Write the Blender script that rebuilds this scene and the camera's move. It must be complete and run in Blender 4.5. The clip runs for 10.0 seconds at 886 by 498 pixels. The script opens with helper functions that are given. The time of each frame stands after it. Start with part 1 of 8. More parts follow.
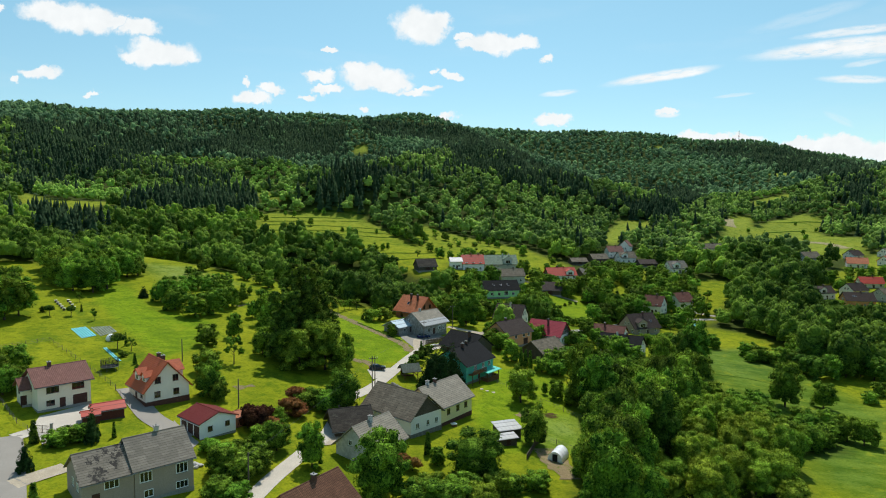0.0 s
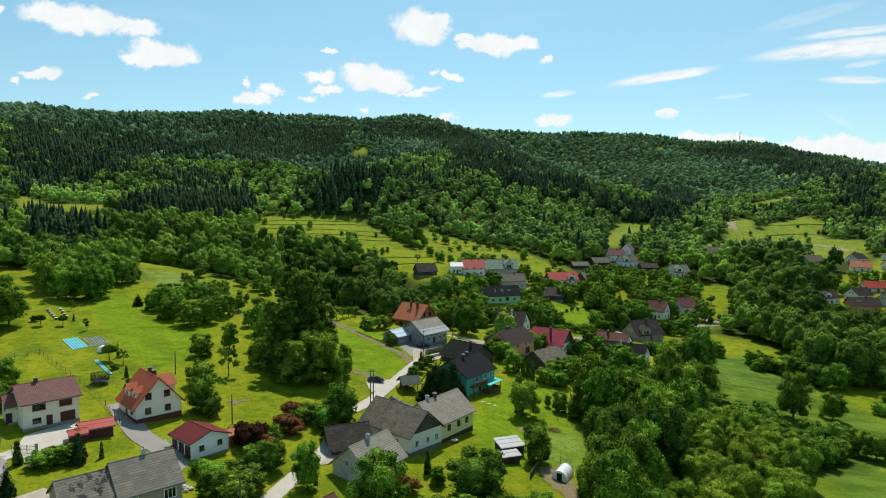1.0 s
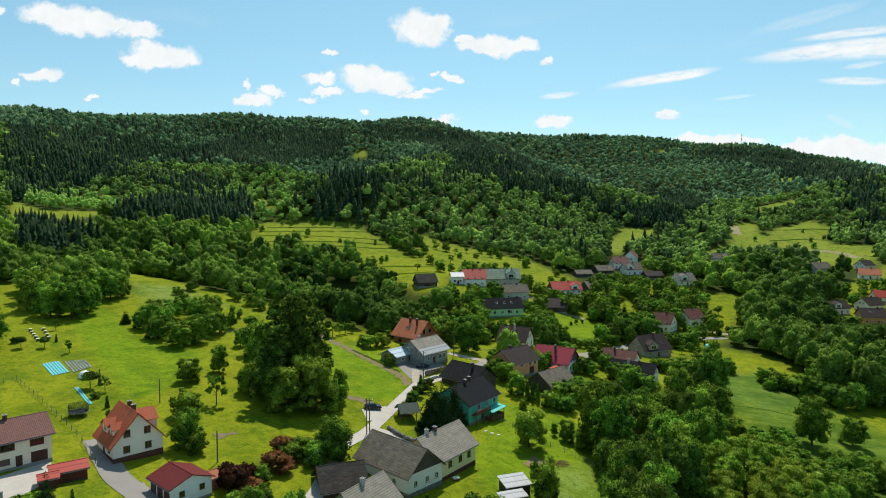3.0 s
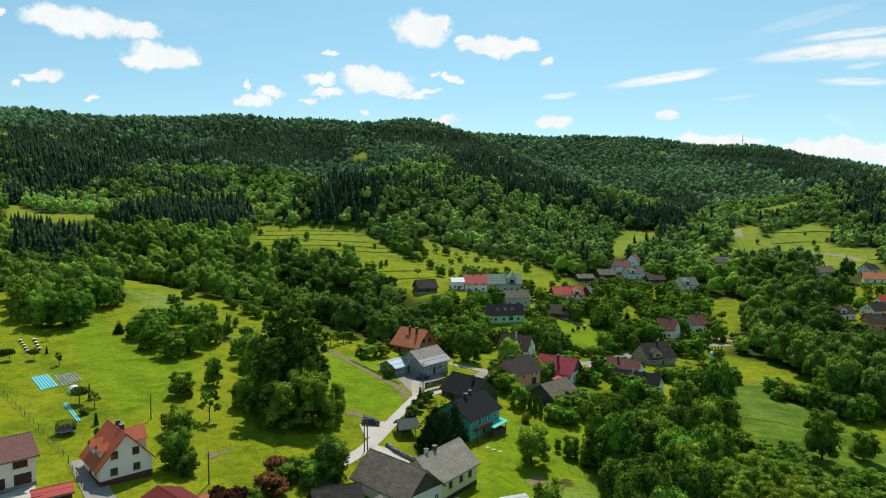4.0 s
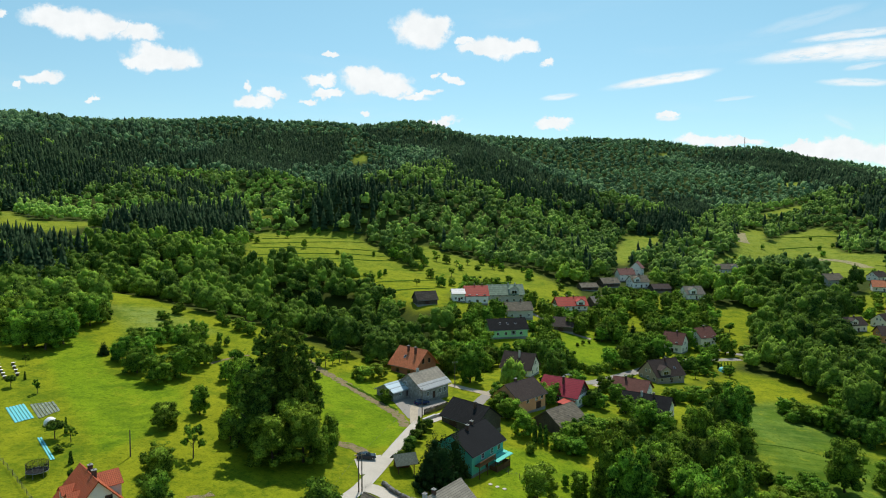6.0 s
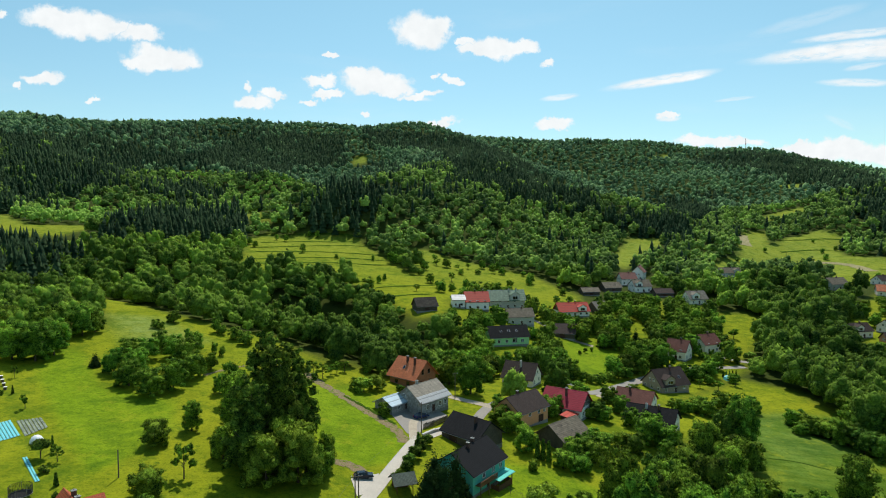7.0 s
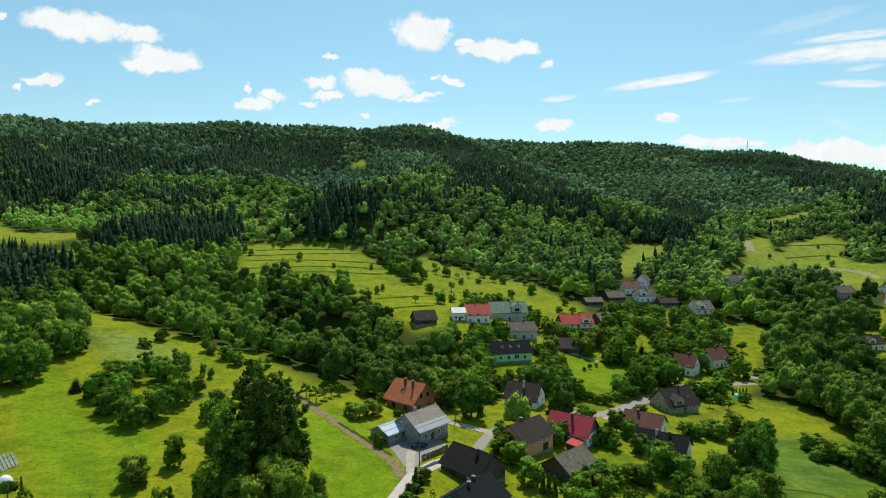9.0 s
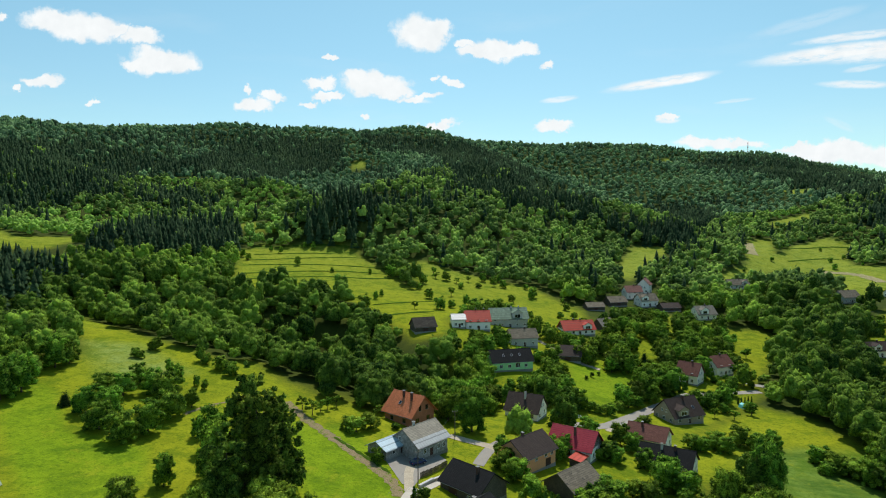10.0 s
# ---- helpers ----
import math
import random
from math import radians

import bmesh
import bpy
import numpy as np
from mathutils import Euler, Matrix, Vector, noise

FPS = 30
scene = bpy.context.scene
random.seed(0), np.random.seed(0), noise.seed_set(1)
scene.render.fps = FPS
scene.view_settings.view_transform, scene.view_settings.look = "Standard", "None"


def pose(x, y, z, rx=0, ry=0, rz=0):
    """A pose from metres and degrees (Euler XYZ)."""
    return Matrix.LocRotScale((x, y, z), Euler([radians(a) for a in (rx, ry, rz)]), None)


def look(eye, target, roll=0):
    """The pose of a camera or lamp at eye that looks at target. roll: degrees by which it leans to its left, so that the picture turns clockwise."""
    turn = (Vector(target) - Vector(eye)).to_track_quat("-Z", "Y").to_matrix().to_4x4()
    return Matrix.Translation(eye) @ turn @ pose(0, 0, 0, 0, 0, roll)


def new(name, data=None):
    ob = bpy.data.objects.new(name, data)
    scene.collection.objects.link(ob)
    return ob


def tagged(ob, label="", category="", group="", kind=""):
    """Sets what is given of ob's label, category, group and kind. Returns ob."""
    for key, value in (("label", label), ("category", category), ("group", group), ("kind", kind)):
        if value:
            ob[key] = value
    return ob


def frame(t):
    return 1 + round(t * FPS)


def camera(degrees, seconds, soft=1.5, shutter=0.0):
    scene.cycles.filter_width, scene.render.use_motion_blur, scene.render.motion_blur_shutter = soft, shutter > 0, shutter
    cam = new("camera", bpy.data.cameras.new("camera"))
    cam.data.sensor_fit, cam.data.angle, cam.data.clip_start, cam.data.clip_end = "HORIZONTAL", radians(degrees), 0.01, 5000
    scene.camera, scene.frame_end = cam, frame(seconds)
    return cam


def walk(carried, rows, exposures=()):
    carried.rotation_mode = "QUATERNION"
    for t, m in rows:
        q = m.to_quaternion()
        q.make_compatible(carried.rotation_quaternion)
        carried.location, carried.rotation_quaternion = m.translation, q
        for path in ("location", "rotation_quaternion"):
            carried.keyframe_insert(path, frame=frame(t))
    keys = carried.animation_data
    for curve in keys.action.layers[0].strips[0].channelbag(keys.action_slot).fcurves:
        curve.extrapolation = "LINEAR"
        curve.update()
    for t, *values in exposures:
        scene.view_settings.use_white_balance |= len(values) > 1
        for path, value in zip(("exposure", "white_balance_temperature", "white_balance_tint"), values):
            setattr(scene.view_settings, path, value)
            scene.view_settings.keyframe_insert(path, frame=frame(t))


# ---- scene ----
cam = camera(70.0, 10.0, 1.0)
EXPOSURE = 0.0
SKY_STRENGTH = 0.12
SKY_TINT, SKY_CLOUD_LOW, SKY_CLOUD_HIGH = (0.985, 1.29, 1.09), (6.6, 7.0, 7.2), (8.6, 8.8, 8.8)
SKY_LOW_TINT = (0.91, 1.12, 1.02)
PATH = [
    (0, (-0.105, 0.427, 60.647), (-0.046, 100.238, 54.494), 0.16),
    (0.5, (-0.126, 2.516, 61.535), (-0.075, 102.330, 55.450), 0.15),
    (1, (-0.142, 4.631, 62.452), (-0.102, 104.450, 56.430), 0.14),
    (1.5, (-0.153, 6.773, 63.397), (-0.126, 106.595, 57.432), 0.13),
    (2, (-0.159, 8.939, 64.366), (-0.147, 108.764, 58.455), 0.12),
    (2.5, (-0.160, 11.129, 65.357), (-0.165, 110.957, 59.497), 0.11),
    (4, (-0.134, 17.829, 68.440), (-0.196, 117.665, 62.717), 0.08),
    (4.5, (-0.117, 20.102, 69.496), (-0.197, 119.941, 63.816), 0.07),
    (5, (-0.095, 22.393, 70.562), (-0.193, 122.234, 64.924), 0.05),
    (5.5, (-0.068, 24.701, 71.636), (-0.183, 124.544, 66.039), 0.04),
    (7, (0.036, 31.715, 74.881), (-0.118, 131.565, 69.413), 0.01),
    (7.5, (0.078, 34.080, 75.963), (-0.082, 133.932, 70.540), 0.00),
    (8, (0.124, 36.455, 77.040), (-0.040, 136.311, 71.666), -0.01),
    (8.5, (0.174, 38.841, 78.111), (0.011, 138.699, 72.788), -0.02),
    (9, (0.228, 41.236, 79.173), (0.069, 141.097, 73.904), -0.03),
    (9.5, (0.285, 43.639, 80.224), (0.136, 143.503, 75.013), -0.04),
    (10, (0.345, 46.048, 81.261), (0.212, 145.916, 76.113), -0.05),
]
walk(cam, [(t, look(eye, target, roll)) for t, eye, target, roll in PATH], exposures=[(0.0, EXPOSURE), (10.0, EXPOSURE)])

# ---- sun, sky and clouds ----
SUN_UP, SUN_SIDE = 58.0, 6.0  # degrees above the horizon, and to the right of straight ahead
to_sun = Vector((math.sin(radians(SUN_SIDE)) * math.cos(radians(SUN_UP)), math.cos(radians(SUN_SIDE)) * math.cos(radians(SUN_UP)), math.sin(radians(SUN_UP))))
sun = new("sun", bpy.data.lights.new("sun", "SUN"))
sun.data.energy, sun.data.angle, sun.data.color = 4.2, radians(0.53), (1.0, 0.955, 0.88)
sun.matrix_world = Matrix.Translation((0, 0, 300)) @ to_sun.to_track_quat("Z", "Y").to_matrix().to_4x4()


class Nodes:
    """Short hand for building node trees."""

    def __init__(self, tree):
        self.tree = tree

    def add(self, kind, operation="", blend_type="", data_type="", sky_type="", interpolation_type=""):
        node = self.tree.nodes.new(kind)
        if operation:
            node.operation = operation
        if data_type:
            node.data_type = data_type
        if blend_type:
            node.blend_type = blend_type
        if sky_type:
            node.sky_type = sky_type
        if interpolation_type:
            node.interpolation_type = interpolation_type
        return node

    def link(self, a, b):
        self.tree.links.new(a, b)

    def put(self, socket, value):
        if isinstance(value, bpy.types.NodeSocket):
            self.link(value, socket)
        else:
            socket.default_value = value

    def math(self, op, a, b=0.0, c=0.0):
        node = self.add("ShaderNodeMath", operation=op)
        self.put(node.inputs[0], a), self.put(node.inputs[1], b), self.put(node.inputs[2], c)
        return node.outputs[0]

    def vec(self, op, a, b=(0, 0, 0)):
        node = self.add("ShaderNodeVectorMath", operation=op)
        self.put(node.inputs[0], a), self.put(node.inputs[1], b)
        return node.outputs["Value"] if op in ("LENGTH", "DOT_PRODUCT", "DISTANCE") else node.outputs[0]

    def noise(self, where, scale, detail=4.0, rough=0.6):
        node = self.add("ShaderNodeTexNoise")
        self.put(node.inputs["Vector"], where)
        node.inputs["Scale"].default_value, node.inputs["Detail"].default_value, node.inputs["Roughness"].default_value = scale, detail, rough
        return node

    def span(self, value, a, b, lo=0.0, hi=1.0):
        node = self.add("ShaderNodeMapRange", interpolation_type="SMOOTHSTEP")
        self.put(node.inputs[0], value)
        for n, v in enumerate((a, b, lo, hi)):
            self.put(node.inputs[n + 1], v)
        return node.outputs[0]

    def mix(self, factor, a, b, blend="MIX"):
        node = self.add("ShaderNodeMix", data_type="RGBA", blend_type=blend)
        self.put(node.inputs[0], factor)
        for n, v in ((6, a), (7, b)):
            self.put(node.inputs[n], (*v, 1.0) if isinstance(v, tuple) and len(v) == 3 else v)
        return node.outputs[2]


world = bpy.data.worlds.new("sky")
scene.world = world
world.use_nodes = True
wn = Nodes(world.node_tree)
back = world.node_tree.nodes["Background"]
sky = wn.add("ShaderNodeTexSky", sky_type="NISHITA")
sky.sun_disc, sky.sun_elevation, sky.sun_rotation = False, radians(SUN_UP), radians(SUN_SIDE)
sky.altitude, sky.air_density, sky.dust_density, sky.ozone_density = 400, 1.0, 0.6, 2.0
direction = wn.add("ShaderNodeTexCoord").outputs["Generated"]
parts = wn.add("ShaderNodeSeparateXYZ")
wn.link(direction, parts.inputs[0])
ahead = wn.math("MAXIMUM", parts.outputs[1], 0.02)
flat = wn.add("ShaderNodeCombineXYZ")
wn.put(flat.inputs[0], wn.math("DIVIDE", parts.outputs[0], ahead))
wn.put(flat.inputs[1], wn.math("DIVIDE", parts.outputs[2], ahead))
ragged = wn.vec("SUBTRACT", wn.noise(flat.outputs[0], 22.0, 6.0, 0.62).outputs["Color"], (0.5, 0.5, 0.5))
ragged = wn.vec("MULTIPLY", ragged, (0.075, 0.05, 0.0))
where = wn.vec("ADD", flat.outputs[0], ragged)
# fair-weather clouds: place across and up, half width, half height
CLOUDS = [(-0.603, 0.304, 0.06, 0.0236),
          (-0.555, 0.292, 0.07, 0.0257),
          (-0.507, 0.29, 0.02, 0.0107),
          (-0.475, 0.278, 0.038, 0.0182),
          (-0.438, 0.244, 0.072, 0.0236),
          (-0.478, 0.241, 0.03, 0.0129),
          (-0.408, 0.241, 0.04, 0.0129),
          (-0.628, 0.21, 0.038, 0.0107),
          (-0.671, 0.196, 0.012, 0.0064),
          (-0.55, 0.179, 0.012, 0.0043),
          (-0.035, 0.285, 0.052, 0.0322),
          (-0.008, 0.288, 0.03, 0.0214),
          (0.08, 0.258, 0.05, 0.0193),
          (0.115, 0.263, 0.034, 0.015),
          (0.058, 0.252, 0.04, 0.0118),
          (0.036, 0.264, 0.02, 0.0075),
          (0.161, 0.236, 0.015, 0.0086),
          (-0.299, 0.175, 0.038, 0.0118),
          (-0.301, 0.197, 0.012, 0.0086),
          (-0.266, 0.188, 0.02, 0.0096)]
CLOUDS += [(-0.193, 0.208, 0.028, 0.0096),
          (-0.109, 0.207, 0.062, 0.0214),
          (-0.127, 0.212, 0.035, 0.015),
          (-0.083, 0.197, 0.04, 0.0129),
          (-0.186, 0.191, 0.026, 0.0075),
          (-0.209, 0.179, 0.018, 0.0054),
          (-0.012, 0.212, 0.01, 0.0064),
          (0.017, 0.209, 0.02, 0.0086),
          (-0.039, 0.186, 0.036, 0.0064),
          (0.173, 0.142, 0.036, 0.0096),
          (0.35, 0.153, 0.03, 0.0064),
          (0.404, 0.118, 0.06, 0.0096),
          (0.448, 0.113, 0.06, 0.0096),
          (0.617, 0.099, 0.11, 0.0193),
          (0.688, 0.092, 0.08, 0.0193),
          (0.564, 0.106, 0.06, 0.0096),
          (-0.127, 0.156, 0.012, 0.0043),
          (-0.012, 0.146, 0.036, 0.0075),
          (-0.184, 0.249, 0.014, 0.0054),
          (-0.686, 0.312, 0.012, 0.0086)]
cover = None
for cx, cy, rx, ry in CLOUDS:
    away = wn.vec("MULTIPLY", wn.vec("SUBTRACT", where, (cx, cy, 0)), (1 / rx, 1 / ry, 0))
    puff = wn.math("SUBTRACT", 1.0, wn.vec("LENGTH", away))
    cover = puff if cover is None else wn.math("MAXIMUM", cover, puff)
cover = wn.span(cover, 0.0, 0.42)
# thin streaks of high cloud: ends and half height
STREAKS = [
    (0.235, 0.192, 0.445, 0.227, 0.01, 1.0),
    (0.323, 0.205, 0.428, 0.222, 0.008, 1.0),
    (0.445, 0.234, 0.804, 0.277, 0.016, 1.0),
    (0.542, 0.243, 0.804, 0.27, 0.02, 0.9),
    (0.524, 0.265, 0.751, 0.293, 0.009, 0.8),
    (0.571, 0.206, 0.719, 0.205, 0.008, 0.8),
    (0.147, 0.178, 0.217, 0.187, 0.006, 0.7),
    (0.416, 0.175, 0.491, 0.185, 0.004, 0.4),
    (0.453, 0.27, 0.679, 0.331, 0.014, 0.22),
    (0.613, 0.223, 0.7, 0.238, 0.006, 0.5),
    (-0.083, 0.192, -0.012, 0.177, 0.006, 0.6),
    (0.324, 0.149, 0.377, 0.15, 0.006, 0.8),
    (0.589, 0.157, 0.652, 0.129, 0.008, 0.25),
]
smooth = wn.vec("ADD", flat.outputs[0], wn.vec("MULTIPLY", ragged, (0.25, 0.12, 0.0)))
for ax, ay, bx, by, half, dense in STREAKS:
    turn = math.atan2(by - ay, bx - ax)
    rot = wn.add("ShaderNodeVectorRotate")
    wn.put(rot.inputs["Vector"], wn.vec("SUBTRACT", smooth, ((ax + bx) / 2, (ay + by) / 2, 0)))
    rot.inputs["Angle"].default_value = -turn
    away = wn.vec("MULTIPLY", rot.outputs[0], (2 / math.hypot(bx - ax, by - ay), 1 / half, 0))
    wisp = wn.noise(wn.vec("MULTIPLY", rot.outputs[0], (5, 26, 1)), 4.0, 5.0, 0.65).outputs["Fac"]
    streak = wn.math("MULTIPLY", wn.span(wn.math("SUBTRACT", 1.0, wn.vec("LENGTH", away)), 0.0, 0.6), wn.span(wisp, 0.22, 0.56))
    cover = wn.math("MAXIMUM", cover, wn.math("MULTIPLY", streak, dense))
veil = wn.noise(wn.vec("MULTIPLY", direction, (2.0, 2.0, 9.0)), 1.6, 5.0, 0.6).outputs["Fac"]
cover = wn.math("MAXIMUM", cover, wn.span(veil, 0.5, 0.8, 0.0, 0.10))
# unseen broken cumulus behind the camera, added to whiten light on walls facing it
heap = wn.noise(wn.vec("MULTIPLY", direction, (1.0, 1.0, 2.2)), 3.2, 7.0, 0.6).outputs["Fac"]
heap = wn.math("MULTIPLY", wn.span(heap, 0.60, 0.67), wn.span(parts.outputs[1], 0.05, -0.15))
cover = wn.math("MAXIMUM", cover, heap)
clear_sky = wn.mix(1.0, sky.outputs[0], wn.mix(wn.span(parts.outputs[2], 0.08, 0.36), SKY_LOW_TINT, SKY_TINT), "MULTIPLY")
tone = wn.mix(wn.noise(flat.outputs[0], 30.0, 4.0, 0.6).outputs["Fac"], SKY_CLOUD_LOW, SKY_CLOUD_HIGH)
wn.link(wn.mix(cover, clear_sky, tone), back.inputs[0])
back.inputs[1].default_value = SKY_STRENGTH


# ---- materials ----
def material(name):
    m = bpy.data.materials.new(name)
    m.use_nodes = True
    n = Nodes(m.node_tree)
    bsdf = m.node_tree.nodes["Principled BSDF"]
    return m, n, bsdf


def place_of(n, kind="Object"):
    return n.add("ShaderNodeTexCoord").outputs[kind]


def world_place(n):
    return n.add("ShaderNodeNewGeometry").outputs["Position"]


def bump(n, bsdf, height, strength=0.4, dist=0.05):
    node = n.add("ShaderNodeBump")
    node.inputs["Strength"].default_value, node.inputs["Distance"].default_value = strength, dist
    n.put(node.inputs["Height"], height)
    n.link(node.outputs[0], bsdf.inputs["Normal"])


def scaled(color, k):
    return tuple(min(1.0, c * k) for c in color)


def plain(name, color, rough=0.8, metal=0.0, vary=0.25, grain=6.0, coarse=0.5, bumpy=0.3, dist=0.02, gloss=0.3):
    """A surface with fine grain and broad stains."""
    m, n, bsdf = material(name)
    pos = world_place(n)
    fine, broad = n.noise(pos, grain, 5.0).outputs["Fac"], n.noise(pos, coarse, 4.0).outputs["Fac"]
    c = n.mix(n.span(fine, 0.3, 0.7), scaled(color, 1 - vary), scaled(color, 1 + vary * 0.7))
    c = n.mix(n.span(broad, 0.35, 0.7, 0.0, 0.6), c, scaled(color, 1 - 1.3 * vary))
    n.link(c, bsdf.inputs["Base Color"])
    bsdf.inputs["Roughness"].default_value, bsdf.inputs["Metallic"].default_value = rough, metal
    bsdf.inputs["Specular IOR Level"].default_value = gloss
    bump(n, bsdf, fine, bumpy, dist)
    return m


def roofing(name, color, course=0.33, across=0.0, rough=0.75, vary=0.3, moss=None, metal=0.0, moss_from=0.56):
    """Rows of tiles or sheets along the slope (object y runs up the slope, x along the ridge)."""
    m, n, bsdf = material(name)
    pos = place_of(n)
    sep = n.add("ShaderNodeSeparateXYZ")
    n.link(pos, sep.inputs[0])
    row = n.math("FRACT", n.math("DIVIDE", sep.outputs[1], course))
    relief = n.math("POWER", row, 2.0)
    lines = n.span(row, 0.0, 0.3)
    if across:
        col = n.math("FRACT", n.math("DIVIDE", sep.outputs[0], across))
        wave = n.math("SINE", n.math("MULTIPLY", col, 6.2832))
        relief = n.math("ADD", relief, n.math("MULTIPLY", wave, 0.35))
        lines = n.math("MULTIPLY", lines, n.span(col, 0.0, 0.15, 0.6, 1.0))
    cell = n.add("ShaderNodeCombineXYZ")
    n.put(cell.inputs[0], n.math("FLOOR", n.math("DIVIDE", sep.outputs[0], across or 1.1)))
    n.put(cell.inputs[1], n.math("FLOOR", n.math("DIVIDE", sep.outputs[1], course)))
    white = n.add("ShaderNodeTexWhiteNoise")
    n.link(cell.outputs[0], white.inputs["Vector"])
    c = n.mix(white.outputs["Value"], scaled(color, 1 - vary * 0.6), scaled(color, 1 + vary * 0.5))
    stain = n.noise(world_place(n), 0.6, 5.0, 0.65).outputs["Fac"]
    c = n.mix(n.span(stain, 0.35, 0.72, 0.0, 0.7), c, scaled(color, 1 - vary))
    c = n.mix(lines, scaled(color, 0.42), c)
    if moss:
        patch = n.noise(world_place(n), 0.55, 7.0, 0.72).outputs["Fac"]
        c = n.mix(n.span(patch, moss_from, moss_from + 0.06), c, moss)
    n.link(c, bsdf.inputs["Base Color"])
    bsdf.inputs["Roughness"].default_value, bsdf.inputs["Metallic"].default_value = rough, metal
    bsdf.inputs["Specular IOR Level"].default_value = 0.08 if max(color) < 0.25 else 0.2
    bump(n, bsdf, relief, 0.5, 0.06)
    return m


def foliage(name, dark, light, translucent=0.28, per="object"):
    """Leaves: colour varies from tree to tree, from clump to clump and within a clump; the shading follows the round of each clump."""
    m, n, bsdf = material(name)
    geo = n.add("ShaderNodeNewGeometry")
    info = n.add("ShaderNodeObjectInfo")
    near = per == "object"
    patch = n.noise(geo.outputs["Position"], 0.35 if near else 0.085, 3.0 if near else 1.0).outputs["Fac"]
    grain = n.noise(geo.outputs["Position"], 2.6 if near else 1.1, 3.0, 0.7).outputs["Fac"]
    mixv = n.math("ADD", n.math("MULTIPLY", geo.outputs["Random Per Island"], 0.42), n.math("MULTIPLY", n.span(patch, 0.38, 0.62), 0.32))
    mixv = n.math("ADD", mixv, n.span(grain, 0.36, 0.66, -0.25, 0.45))
    if not near:
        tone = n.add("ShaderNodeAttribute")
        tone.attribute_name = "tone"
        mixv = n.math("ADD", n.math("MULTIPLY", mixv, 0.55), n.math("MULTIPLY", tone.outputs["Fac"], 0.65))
        stand = n.noise(geo.outputs["Position"], 0.012, 3.0).outputs["Fac"]
        mixv = n.math("MULTIPLY", mixv, n.span(stand, 0.38, 0.62, 0.6, 1.1))
    c = n.mix(n.math("MINIMUM", n.math("MAXIMUM", mixv, 0.0), 1.0), dark, light)
    if near:
        c = n.mix(n.math("MULTIPLY", info.outputs["Random"], 0.32), c, dark)
        hsv = n.add("ShaderNodeHueSaturation")
        n.put(hsv.inputs["Hue"], n.math("ADD", 0.492, n.math("MULTIPLY", n.math("FRACT", n.math("MULTIPLY", info.outputs["Random"], 7.31)), 0.035)))
        n.put(hsv.inputs["Value"], n.math("ADD", 0.78, n.math("MULTIPLY", n.math("FRACT", n.math("MULTIPLY", info.outputs["Random"], 3.7)), 0.5)))
        n.link(c, hsv.inputs["Color"])
        c = hsv.outputs[0]
    n.link(c, bsdf.inputs["Base Color"])
    bsdf.inputs["Roughness"].default_value = 0.75
    bsdf.inputs["Specular IOR Level"].default_value = 0.02
    puff = n.add("ShaderNodeAttribute")
    puff.attribute_name = "puff"
    turn = n.add("ShaderNodeVectorTransform")
    turn.vector_type, turn.convert_from, turn.convert_to = "NORMAL", "OBJECT", "WORLD"
    n.link(puff.outputs["Vector"], turn.inputs[0])
    relief = n.add("ShaderNodeBump")
    relief.inputs["Strength"].default_value, relief.inputs["Distance"].default_value = 0.9, 0.45 if near else 1.0
    n.link(grain, relief.inputs["Height"])
    n.link(n.vec("NORMALIZE", turn.outputs[0]), relief.inputs["Normal"])
    n.link(relief.outputs[0], bsdf.inputs["Normal"])
    leaf = n.add("ShaderNodeBsdfTranslucent")
    n.link(n.mix(1.0, c, (1.2, 1.35, 0.5), "MULTIPLY"), leaf.inputs[0])
    mixer = n.add("ShaderNodeMixShader")
    mixer.inputs[0].default_value = translucent
    n.link(bsdf.outputs[0], mixer.inputs[1])
    n.link(leaf.outputs[0], mixer.inputs[2])
    n.link(mixer.outputs[0], m.node_tree.nodes["Material Output"].inputs["Surface"])
    return m


